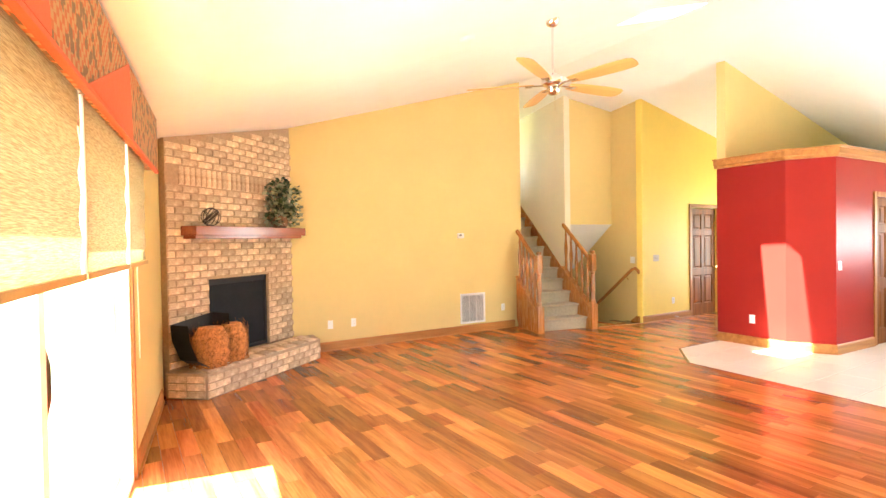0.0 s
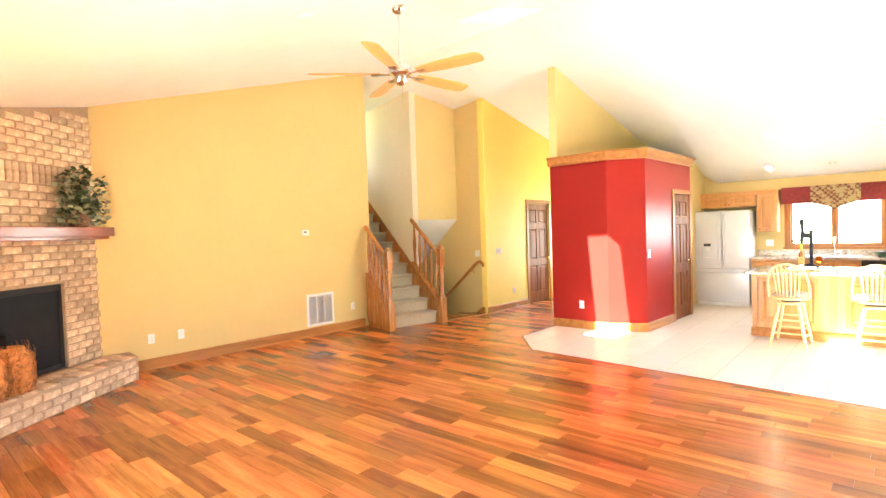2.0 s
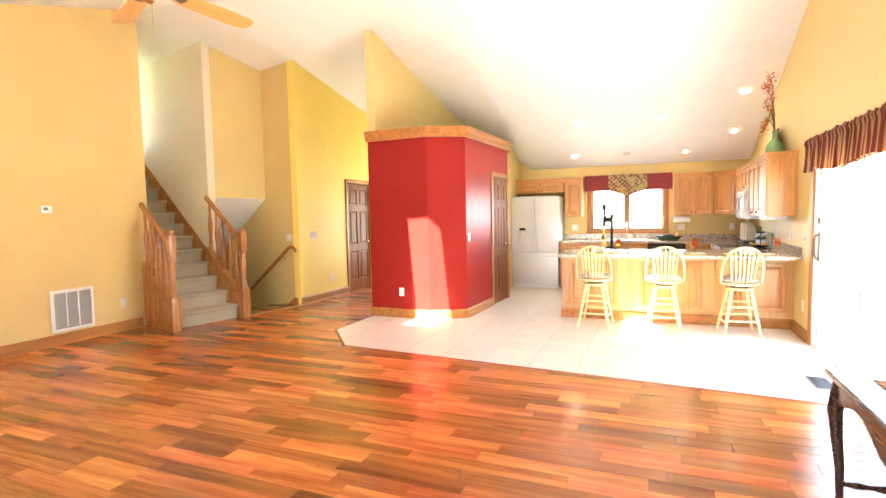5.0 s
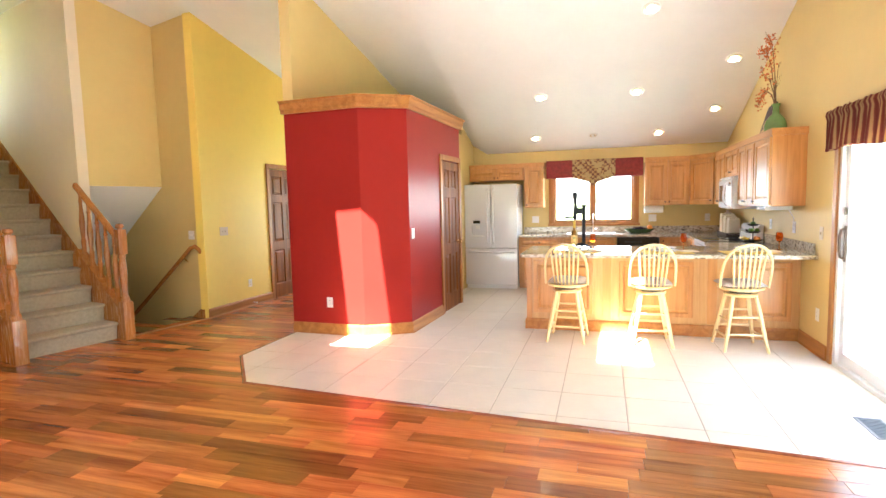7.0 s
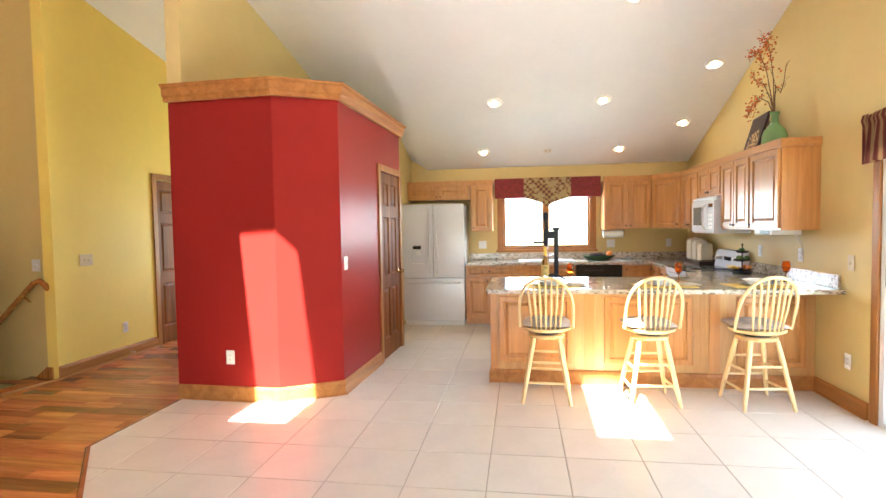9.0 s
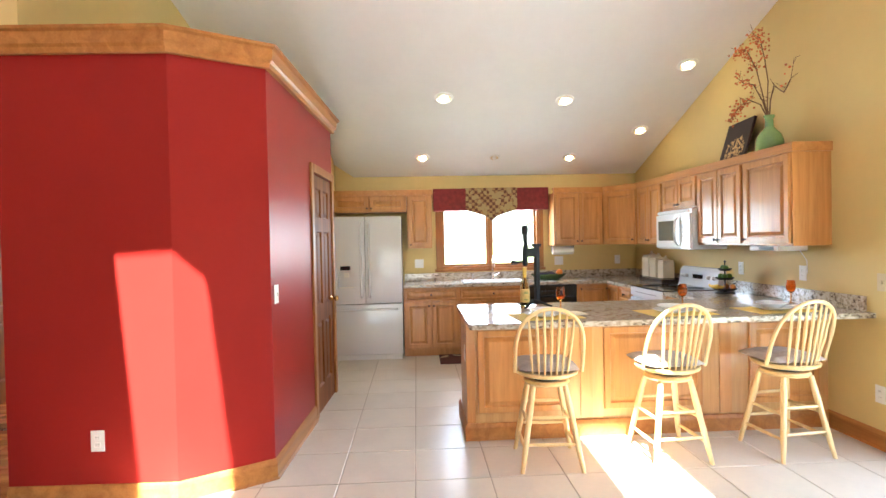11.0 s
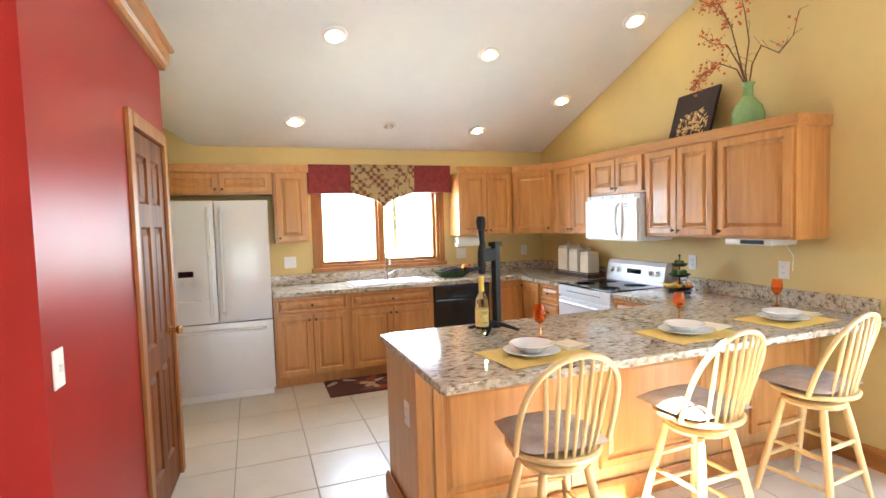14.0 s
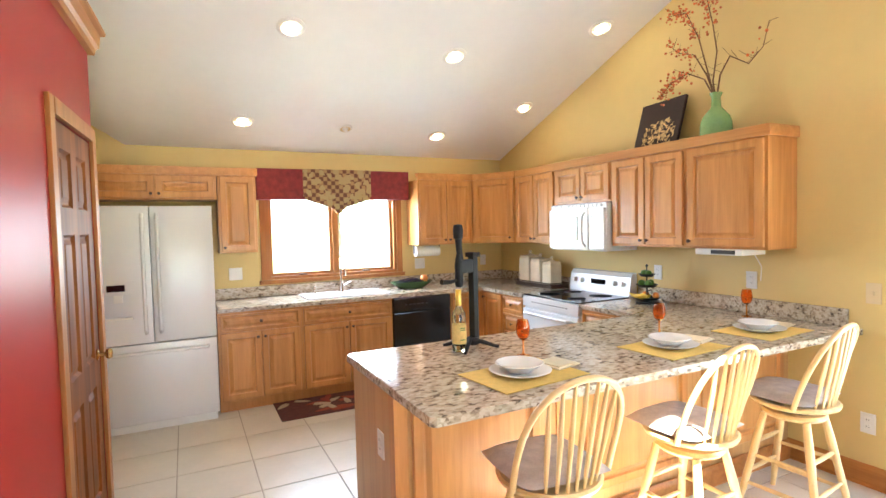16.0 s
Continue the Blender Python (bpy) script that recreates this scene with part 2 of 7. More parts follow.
TRIM = wood("oak_trim", (0.46, 0.20, 0.052), (0.29, 0.11, 0.027), 0.4, "x", coat=0.05, spec=0.25)
TRIM_Z = wood("oak_trim_upright", (0.40, 0.17, 0.045), (0.24, 0.09, 0.022), 0.4, "z", coat=0.05, spec=0.25)
RAILW = wood("oak_railing", (0.46, 0.19, 0.045), (0.28, 0.1, 0.022), 0.25, "z")
MANTEL = wood("cherry_mantel", (0.32, 0.09, 0.03), (0.2, 0.045, 0.015), 0.22, "x")
PALE = wood("pale_stool_wood", (0.78, 0.57, 0.27), (0.66, 0.44, 0.18), 0.3, "z")
PLANK = wood("cherry_floor_board", (0.56, 0.20, 0.046), (0.22, 0.055, 0.013), 0.2, "y", 0.8, objvar=0.5, coat=0.1, spec=0.4)
PLANK_J = wood("cherry_floor_board_far", (0.56, 0.20, 0.046), (0.22, 0.055, 0.013), 0.2, "y", 0.8, island=0.5, coat=0.1, spec=0.4)
DARKW = wood("dark_table_wood", (0.05, 0.022, 0.014), (0.018, 0.009, 0.007), 0.25, "x")
TILE = mat("cream_tile", (0.66, 0.60, 0.50), 0.3, var=0.07, scale=4, objvar=0.03, bump=0.06, bump_scale=40)
GROUT = mat("grout", (0.44, 0.38, 0.30), 0.9, var=0.1, scale=20)
GRANITE = granite_mat()
BRICK = mat("whitewashed_brick", (0.66, 0.52, 0.36), 0.88, var=0.3, scale=14, bump=1.0, bump_scale=60, objvar=0.3, dark=(0.30, 0.17, 0.09))
MORTAR = mat("mortar", (0.40, 0.29, 0.19), 0.95, var=0.2, scale=30, bump=0.6, bump_scale=90)
CARPET = mat("beige_carpet", (0.46, 0.385, 0.26), 0.98, var=0.15, scale=30, bump=1.0, bump_scale=260)
BLACK = mat("black_metal", (0.02, 0.02, 0.02), 0.4, var=0.2, scale=20)
SOOT = mat("firebox_soot", (0.025, 0.024, 0.024), 0.8, var=0.3, scale=8)
DARKGLASS = mat("dark_glass", (0.012, 0.012, 0.014), 0.06, var=0.1, scale=4)
DISH = mat("black_enamel", (0.012, 0.012, 0.013), 0.15, var=0.1, scale=4)
CHROME = mat("chrome", (0.75, 0.75, 0.76), 0.1, 1.0, var=0.05, scale=9)
BRASS = mat("brass", (0.7, 0.48, 0.2), 0.2, 1.0, var=0.08, scale=14)
BRONZE = mat("dark_bronze", (0.1, 0.07, 0.05), 0.35, 0.9, var=0.15, scale=20)
GLASS = pane_mat()
SHADE = shade_mat()
BULB = glow_mat("lamp_lens", (1.0, 0.78, 0.46), 5.0)
# gold tone paints the lamp's warm glow onto the baffle ring
BAFFLE = mat("warm_baffle", (0.70, 0.52, 0.26), 0.4, var=0.05, scale=20)


# ---- mesh helpers ----


def bm_box(bm, x0, x1, y0, y1, z0, z1, bevel=0.0, m=None):
    vs = [bm.verts.new((x, y, z)) for x in (x0, x1) for y in (y0, y1) for z in (z0, z1)]
    fs = [bm.faces.new([vs[i] for i in q]) for q in ((0, 1, 3, 2), (4, 6, 7, 5), (0, 4, 5, 1), (2, 3, 7, 6), (0, 2, 6, 4), (1, 5, 7, 3))]
    if m is not None:
        bmesh.ops.transform(bm, matrix=m, verts=vs)
    if bevel:
        es = list({e for f in fs for e in f.edges})
        bmesh.ops.bevel(bm, geom=es, offset=bevel, segments=2, profile=0.7, affect="EDGES")
    return vs


def bm_prism(bm, pts, z0, z1, bevel=0.0):
    """An upright prism over the outline pts."""
    lo = [bm.verts.new((x, y, z0)) for x, y in pts]
    hi = [bm.verts.new((x, y, z1)) for x, y in pts]
    n = len(pts)
    fs = [bm.faces.new(lo[::-1]), bm.faces.new(hi)]
    fs += [bm.faces.new((lo[i], lo[(i + 1) % n], hi[(i + 1) % n], hi[i])) for i in range(n)]
    if bevel:
        es = list(fs[0].edges) + list(fs[1].edges)
        bmesh.ops.bevel(bm, geom=list(set(es)), offset=bevel, segments=2, profile=0.7, affect="EDGES")
    bmesh.ops.recalc_face_normals(bm, faces=bm.faces)


def bm_turn(bm, profile, at=(0, 0, 0), seg=20, m=None):
    """A turned body: profile rows of (radius, height) round z."""
    rings = []
    for r, z in profile:
        if r <= 1e-5:
            rings.append([bm.verts.new((at[0], at[1], at[2] + z))])
        else:
            rings.append([bm.verts.new((at[0] + r * math.cos(2 * math.pi * i / seg), at[1] + r * math.sin(2 * math.pi * i / seg), at[2] + z)) for i in range(seg)])
    for a, b in zip(rings, rings[1:]):
        for i in range(seg):
            j = (i + 1) % seg
            if len(a) == 1 and len(b) == 1:
                continue
            if len(a) == 1:
                bm.faces.new((a[0], b[i], b[j]))
            elif len(b) == 1:
                bm.faces.new((a[i], a[j], b[0]))
            else:
                bm.faces.new((a[i], a[j], b[j], b[i]))
    for ring, flip in ((rings[0], True), (rings[-1], False)):
        if len(ring) > 1:
            bm.faces.new(ring[::-1] if flip else ring)
    vs = [v for r in rings for v in r]
    if m is not None:
        bmesh.ops.transform(bm, matrix=m, verts=vs)
    return vs


def bm_tube(bm, pts, radius, seg=10, closed=False):
    """A round bar along pts; radius: one number or one for each point."""
    pts = [Vector(p) for p in pts]
    n = len(pts)
    rings = []
    up = None
    for i, p in enumerate(pts):
        a = pts[(i - 1) % n] if closed or i else pts[0]
        b = pts[(i + 1) % n] if closed or i < n - 1 else pts[-1]
        d = (b - a).normalized()
        if up is None:
            up = Vector((0, 0, 1)) if abs(d.z) < 0.9 else Vector((1, 0, 0))
        s = d.cross(up).normalized()
        up = s.cross(d).normalized()
        r = radius[i] if isinstance(radius, (list, tuple)) else radius
        rings.append([bm.verts.new(p + (s * math.cos(2 * math.pi * k / seg) + up * math.sin(2 * math.pi * k / seg)) * r) for k in range(seg)])
    pairs = list(zip(rings, rings[1:])) + ([(rings[-1], rings[0])] if closed else [])
    for a, b in pairs:
        for k in range(seg):
            j = (k + 1) % seg
            bm.faces.new((a[k], a[j], b[j], b[k]))
    if not closed:
        bm.faces.new(rings[0][::-1])
        bm.faces.new(rings[-1])


def finish(bm, name, material, smooth=False):
    bmesh.ops.recalc_face_normals(bm, faces=bm.faces)
    me = bpy.data.meshes.new(name)
    bm.to_mesh(me)
    bm.free()
    me.materials.append(material)
    if smooth:
        for p in me.polygons:
            p.use_smooth = True
        me.set_sharp_from_angle(angle=radians(40))
    return me


def part(name, bm, material, parent=None, label="", smooth=False):
    """Links bm as one mesh object under a thing or a part."""
    ob = new(name, finish(bm, name, material, smooth))
    if parent is not None:
        ob.parent = parent
    if label:
        ob["label"] = label
    return ob


def box_part(name, x0, x1, y0, y1, z0, z1, material, parent=None, bevel=0.004, label=""):
    bm = bmesh.new()
    bm_box(bm, x0, x1, y0, y1, z0, z1, bevel)
    return part(name, bm, material, parent, label)


def thing(name, m, label, category, group=""):
    ob = new(name)
    ob.empty_display_size = 0.1
    ob.matrix_world = m
    return tagged(ob, label, category, group)


def setting(ob, label="", category=""):
    return tagged(ob, label, category, kind="structure")


# ---- plan ----
Y_S, Y_N, X_E = -0.60, 7.50, 11.80
RIDGE_X, RIDGE_Z, WEST_RISE, EAST_FALL, HALL_FALL = 6.40, 4.36, 0.30, 0.373, 0.205


def ceil_z(x, y=0.0):
    """Height of the ceiling; its east slope is steeper over the kitchen than over the hall."""
    if x < RIDGE_X:
        return RIDGE_Z - WEST_RISE * (RIDGE_X - x)
    k = max(0.0, min(1.0, (y - 3.3) / 1.4))
    return RIDGE_Z - (EAST_FALL + (HALL_FALL - EAST_FALL) * k) * (x - RIDGE_X)


WDIR, WNOR = Vector((0.1416, 0.99, 0)).normalized(), Vector((0.99, -0.1416, 0)).normalized()
WORG = Vector((0.296, 4.44, 0))


def west_m():
    """Frame of the west wall: x along it to the north, y out of the room, z up."""
    m = Matrix((WDIR, -WNOR, Vector((0, 0, 1)))).transposed().to_4x4()
    m.translation = WORG
    return m


def wx(y):
    return WORG.x + (y - WORG.y) * WDIR.x / WDIR.y


def wall_panel(name, profile, holes, thick, m, material, label=""):
    """A wall in its own frame: profile of (u, top height) from left to right, rectangular holes (u0, u1, z0, z1), thickness along +y."""
    us = sorted({u for u, _ in profile} | {h[0] for h in holes} | {h[1] for h in holes})

    def top(u):
        for (a, za), (b, zb) in zip(profile, profile[1:]):
            if a - 1e-9 <= u <= b + 1e-9:
                return za + (zb - za) * (u - a) / (b - a)
        return profile[-1][1]

    bm = bmesh.new()
    for a, b in zip(us, us[1:]):
        spans, z = [], 0.0
        for h in sorted(holes, key=lambda h: h[2]):
            if h[0] <= a + 1e-9 and h[1] >= b - 1e-9:
                if h[2] > z + 1e-6:
                    spans.append((z, h[2], z, h[2]))
                z = h[3]
        spans.append((z, None, z, None))
        for z0, z1, *_ in spans:
            ta, tb = (top(a), top(b)) if z1 is None else (z1, z1)
            f = [bm.verts.new(p) for p in ((a, 0, z0), (b, 0, z0), (b, 0, tb), (a, 0, ta))]
            k = [bm.verts.new(p) for p in ((a, thick, z0), (b, thick, z0), (b, thick, tb), (a, thick, ta))]
            bm.faces.new(f)
            bm.faces.new(k[::-1])
            for i in range(4):
                j = (i + 1) % 4
                bm.faces.new((f[j], f[i], k[i], k[j]))
    bmesh.ops.remove_doubles(bm, verts=bm.verts, dist=1e-5)
    bm.verts.index_update()
    seen = {}
    for f in list(bm.faces):
        seen.setdefault(tuple(sorted(v.index for v in f.verts)), []).append(f)
    for twins in seen.values():
        if len(twins) > 1:
            for f in twins:
                bm.faces.remove(f)
    ob = part(name, bm, material)
    ob.matrix_world = m
    return setting(ob, label, "wall")


def frame_of(origin, along, out):
    """Matrix with x along, y out, z up."""
    m = Matrix((Vector(along).normalized(), Vector(out).normalized(), Vector((0, 0, 1)))).transposed().to_4x4()
    m.translation = origin
    return m


# walls
u_s = (Y_S - 0.14 - WORG.y) / WDIR.y
u_n = (Y_N + 0.14 - WORG.y) / WDIR.y
W_HOLE = (-3.40, -0.06, 0.0, 2.05)
wall_panel("wall_west", [(u_s, ceil_z(wx(Y_S)) + 0.1), (u_n, ceil_z(wx(Y_N)) + 0.1)], [W_HOLE], 0.14, west_m(), WALL, "gold painted west wall with a sliding door opening")
S_HOLE = (5.05, 7.66, 0.0, 2.05)
wall_panel("wall_south", [(-0.6, ceil_z(-0.6)), (RIDGE_X, RIDGE_Z), (X_E + 0.14, ceil_z(X_E))], [S_HOLE], -0.14, frame_of((0, Y_S, 0), (1, 0, 0), (0, 1, 0)), WALL, "gold painted south wall with a sliding door opening")
E_HOLE = (0.775, 2.145, 1.07, 1.96)
wall_panel("wall_east", [(Y_S, ceil_z(X_E) + 0.02), (3.3, ceil_z(X_E) + 0.02), (3.66, ceil_z(X_E, 3.66) + 0.02)], [E_HOLE], 0.14, frame_of((X_E, 0, 0), (0, 1, 0), (1, 0, 0)), WALL, "gold painted kitchen wall with a window")
wall_panel("wall_north", [(0.3, ceil_z(0.3)), (6.27, ceil_z(6.27))], [], 0.14, frame_of((0, Y_N, 0), (1, 0, 0), (0, 1, 0)), WALL, "tall gold painted wall under the sloped ceiling")


def slab(name, pts, z0, z1, material, label, category="wall"):
    bm = bmesh.new()
    bm_prism(bm, pts, z0, z1)
    return setting(part(name, bm, material), label, category)


def sloped_wall(name, x0, x1, y0, y1, z0, material, label):
    """A wall whose top follows the ceiling."""
    bm = bmesh.new()
    xs = [x0] + ([RIDGE_X] if x0 < RIDGE_X < x1 else []) + [x1]
    for a, b in zip(xs, xs[1:]):
        v = [bm.verts.new(p) for p in ((a, y0, z0), (b, y0, z0), (b, y1, z0), (a, y1, z0), (a, y0, ceil_z(a, y0)), (b, y0, ceil_z(b, y0)), (b, y1, ceil_z(b, y1)), (a, y1, ceil_z(a, y1)))]
        for q in ((3, 2, 1, 0), (4, 5, 6, 7), (0, 1, 5, 4), (1, 2, 6, 5), (2, 3, 7, 6), (3, 0, 4, 7)):
            bm.faces.new([v[i] for i in q])
    return setting(part(name, bm, material), label, "wall")


# stairwell and hall; the flights stand turned to the room
ST_X0, ST_X1, DIV_X0, DIV_X1, WELL_X = 0.0, 1.04, 1.08, 1.20, 2.155
ST_LEN, HEAD_Y, BACK_Y = 0.80, 0.92, 4.6
ST_TURN = radians(12)
STM = frame_of((6.00, 6.75, 0), (math.cos(ST_TURN), -math.sin(ST_TURN), 0), (math.sin(ST_TURN), math.cos(ST_TURN), 0))
HALL_Y, WELL_X1 = 6.38, 8.13


def stair_wall(name, x0, x1, y0, y1, z0, material, label):
    """A wall of the stairwell, in the frame of the stairs, up to the ceiling."""
    bm = bmesh.new()
    ring = [STM @ Vector((x, y, 0)) for x, y in ((x0, y0), (x1, y0), (x1, y1), (x0, y1))]
    lo = [bm.verts.new((p.x, p.y, z0)) for p in ring]
    hi = [bm.verts.new((p.x, p.y, ceil_z(p.x, p.y) + 0.01)) for p in ring]
    bm.faces.new(lo[::-1])
    bm.faces.new(hi)
    for i in range(4):
        j = (i + 1) % 4
        bm.faces.new((lo[i], lo[j], hi[j], hi[i]))
    return setting(part(name, bm, material), label, "wall")


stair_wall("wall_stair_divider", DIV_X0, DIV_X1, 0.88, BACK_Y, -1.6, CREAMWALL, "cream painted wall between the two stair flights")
stair_wall("wall_stair_back", -0.1, WELL_X + 0.2, BACK_Y, BACK_Y + 0.14, -1.6, WALL, "painted wall at the head of the stairs")
stair_wall("wall_stair_west", -0.02, 0.105, 0.96, 3.4, 0, WALL, "painted wall beside the upper stairs")
stair_wall("wall_stair_header", DIV_X1, WELL_X, HEAD_Y, HEAD_Y + 0.12, 1.80, WALL, "painted header wall above the lower stairs")
stair_wall("wall_stair_east", WELL_X, WELL_X + 0.12, 0.115, BACK_Y, -1.6, WALL, "painted wall beside the lower stairs")
HALL_DOOR = (9.60, 10.45)
# painted lighter than the other walls in place of stronger hall light
wall_panel("wall_hall", [(WELL_X1, ceil_z(WELL_X1, HALL_Y)), (X_E + 0.14, ceil_z(X_E, HALL_Y))], [(*HALL_DOOR, 0, 2.10)], 0.12, frame_of((0, HALL_Y, 0), (1, 0, 0), (0, 1, 0)), HALLWALL, "gold hall wall beside the stairs, its brightness put into the paint")
bm = bmesh.new()
v = [bm.verts.new(STM @ Vector(p)) for p in ((DIV_X1, HEAD_Y, 1.80), (WELL_X, HEAD_Y, 1.80), (WELL_X, 2.9, 0.4), (DIV_X1, 2.9, 0.4), (DIV_X1, HEAD_Y + 0.1, 1.88), (WELL_X, HEAD_Y + 0.1, 1.88), (WELL_X, 2.9, 0.5), (DIV_X1, 2.9, 0.5))]
for q in ((3, 2, 1, 0), (4, 5, 6, 7), (1, 2, 6, 5), (2, 3, 7, 6), (3, 0, 4, 7)):
    bm.faces.new([v[i] for i in q])
setting(part("ceiling_lower_stairs", bm, CEIL), "white sloped soffit over the lower stairs", "ceiling")
# unseen panel, added so that no light leaks round the hall door
slab("hall_door_light_block", [(HALL_DOOR[0] - 0.1, HALL_Y + 0.125), (HALL_DOOR[1] + 0.1, HALL_Y + 0.125), (HALL_DOOR[1] + 0.1, HALL_Y + 0.2), (HALL_DOOR[0] - 0.1, HALL_Y + 0.2)], 0, 2.3, WALL, "unseen added panel that blocks light behind the hall door")
# far side walls behind the hall
wall_panel("wall_hall_end", [(3.66, 2.4), (4.7, 3.2), (HALL_Y, 3.25)], [(5.0, 6.1, 0.5, 2.05)], 0.14, frame_of((X_E, 0, 0), (0, 1, 0), (1, 0, 0)), WALL, "gold painted wall with a tall window at the end of the hall")
PW = 4.78  # hall side of the pantry
sloped_wall("wall_wedge", 7.72, X_E, PW - 0.13, PW, 2.62, WALL, "olive gold wall rising from the pantry to the ceiling")
slab("wall_hall_south", [(9.9, PW - 0.13), (X_E, PW - 0.13), (X_E, PW), (9.9, PW)], 0, 2.35, WALL, "gold painted wall along the hall")
slab("wall_kitchen_north", [(9.84, 3.56), (11.0, 3.56), (11.0, 3.66), (9.84, 3.66)], 0, 2.61, WALL, "gold painted wall beside the refrigerator")
sloped_wall("wall_kitchen_corner", 11.0, X_E, 3.56, 3.66, 0, WALL, "gold painted wall behind the refrigerator")

# pantry
PA, PB, PC, PD = (7.72, PW), (7.69, 3.84), (7.96, 3.375), (9.83, 3.29)
PDIR = (Vector(PD) - Vector(PC)).normalized()
PM = frame_of((*PC, 0), (PDIR.x, PDIR.y, 0), (-PDIR.y, PDIR.x, 0))
PLEN = (Vector(PD) - Vector(PC)).length
PAN_DOOR = (1.09, 1.80)
PAN_H = 2.55
slab("wall_pantry_west", [PA, PB, (7.81, 3.88), (7.84, PW)], 0, PAN_H, RED, "red painted pantry wall in a satin finish")
slab("wall_pantry_angle", [PB, PC, (8.03, 3.482), (7.81, 3.88)], 0, PAN_H, RED, "red painted angled pantry wall")
wall_panel("wall_pantry_south", [(0, PAN_H), (PLEN, PAN_H)], [(*PAN_DOOR, 0, 2.05)], 0.11, PM, RED, "red painted pantry wall with a panelled door")
slab("wall_pantry_east", [(9.74, 3.41), (9.838, 3.402), (9.838, PW - 0.13), (9.74, PW - 0.13)], 0, PAN_H, RED, "red painted end of the pantry")
slab("pantry_top", [(7.74, PW - 0.132), (7.71, 3.86), (7.98, 3.395), (9.81, 3.31), (9.86, 3.57), (11.5, 3.57), (11.5, PW - 0.132)], PAN_H + 0.002, PAN_H + 0.06, WALL, "flat ledge above the pantry", "ledge")


def run_trim(name, pts, profile, material, label, category, closed=False):
    """A moulding: profile of (out, z) swept along the outline pts, out to the right of the way."""
    bm = bmesh.new()
    pts = [Vector((*p, 0)) if len(p) == 2 else Vector(p) for p in pts]
    rows = []
    for i, p in enumerate(pts):
        d0 = (p - pts[i - 1]).normalized() if i else (pts[1] - p).normalized()
        d1 = (pts[i + 1] - p).normalized() if i < len(pts) - 1 else d0
        n0, n1 = Vector((d0.y, -d0.x, 0)), Vector((d1.y, -d1.x, 0))
        n = (n0 + n1).normalized()
        n = n / max(0.4, n.dot(n0))
        rows.append([bm.verts.new(p + n * o + Vector((0, 0, z))) for o, z in profile])
    k = len(profile)
    for a, b in zip(rows, rows[1:]):
        for i in range(k):
            j = (i + 1) % k
            bm.faces.new((a[i], b[i], b[j], a[j]))
    bm.faces.new(rows[0])
    bm.faces.new(rows[-1][::-1])
    return setting(part(name, bm, material), label, category)


BASE = [(0, 0), (0.016, 0), (0.016, 0.10), (0.011, 0.118), (0.006, 0.128), (0, 0.13)]
SHOE = [(0.0165, 0), (0.03, 0), (0.028, 0.012), (0.0165, 0.02)]
CROWN = [(0, 2.53), (0.03, 2.53), (0.035, 2.56), (0.05, 2.575), (0.055, 2.64), (0.075, 2.65), (0.08, 2.665), (-0.1, 2.665), (-0.1, 2.64)]
run_trim("crown_pantry", [(7.72, PW + 0.02), PB, PC, PD, (9.85, 3.56)], CROWN, TRIM, "oak crown trim capping the red pantry", "trim")
base_runs = [
    [PA, PB, PC, tuple(Vector(PC) + PDIR * (PAN_DOOR[0] - 0.07))],
    [(2.2, Y_N), (6.10, Y_N)],
    [(WELL_X1, HALL_Y), (HALL_DOOR[0] - 0.07, HALL_Y)],
    [(HALL_DOOR[1] + 0.07, HALL_Y), (X_E, HALL_Y)],
    [(8.44, Y_S), (7.76, Y_S)],
    [(4.95, Y_S), (wx(Y_S), Y_S)],
    [(wx(4.47) + 0.0, 4.47), (wx(6.2), 6.2)],
    [(wx(Y_S), Y_S), (wx(1.0), 1.0)],
]
for r in base_runs:
    run_trim("baseboard", r, BASE, TRIM, "stained oak baseboard", "baseboard")
    run_trim("trim", r, SHOE, TRIM, "oak shoe moulding", "trim")

# ceiling, with two roof windows in the west slope
SKY = [(5.12, 6.18, 3.98, 4.44), (5.12, 6.18, 1.25, 1.72)]


def west_ceiling():
    bm = bmesh.new()
    x0, x1, y0, y1 = -0.75, RIDGE_X, Y_S - 0.14, 11.6
    ys = sorted({y0, y1, *[a for s in SKY for a in s[2:]]})
    xs = sorted({x0, x1, 5.12, 6.18})
    for xa, xb in zip(xs, xs[1:]):
        for ya, yb in zip(ys, ys[1:]):
            if any(s[0] <= xa and s[1] >= xb and s[2] <= ya and s[3] >= yb for s in SKY):
                continue
            edge = lambda x, y: (wx(y) - 0.15 if x == x0 else x, y)
            ring = [edge(*p) for p in ((xa, ya), (xb, ya), (xb, yb), (xa, yb))]
            lo = [bm.verts.new((x, y, ceil_z(x))) for x, y in ring]
            bm.faces.new(lo[::-1])
            hi = [bm.verts.new((x, y, ceil_z(x) + 0.12)) for x, y in ring]
            bm.faces.new(hi)
    for a, b, c, d in SKY:
        ring = [(a, c), (b, c), (b, d), (a, d)]
        for (xa, ya), (xb, yb) in zip(ring, ring[1:] + ring[:1]):
            bm.faces.new([bm.verts.new(p) for p in ((xa, ya, ceil_z(xa)), (xb, yb, ceil_z(xb)), (xb, yb, ceil_z(xb) + 0.12), (xa, ya, ceil_z(xa) + 0.12))])
    bmesh.ops.remove_doubles(bm, verts=bm.verts, dist=1e-5)
    return setting(part("ceiling_west", bm, CEIL), "white vaulted ceiling with two roof windows", "ceiling")


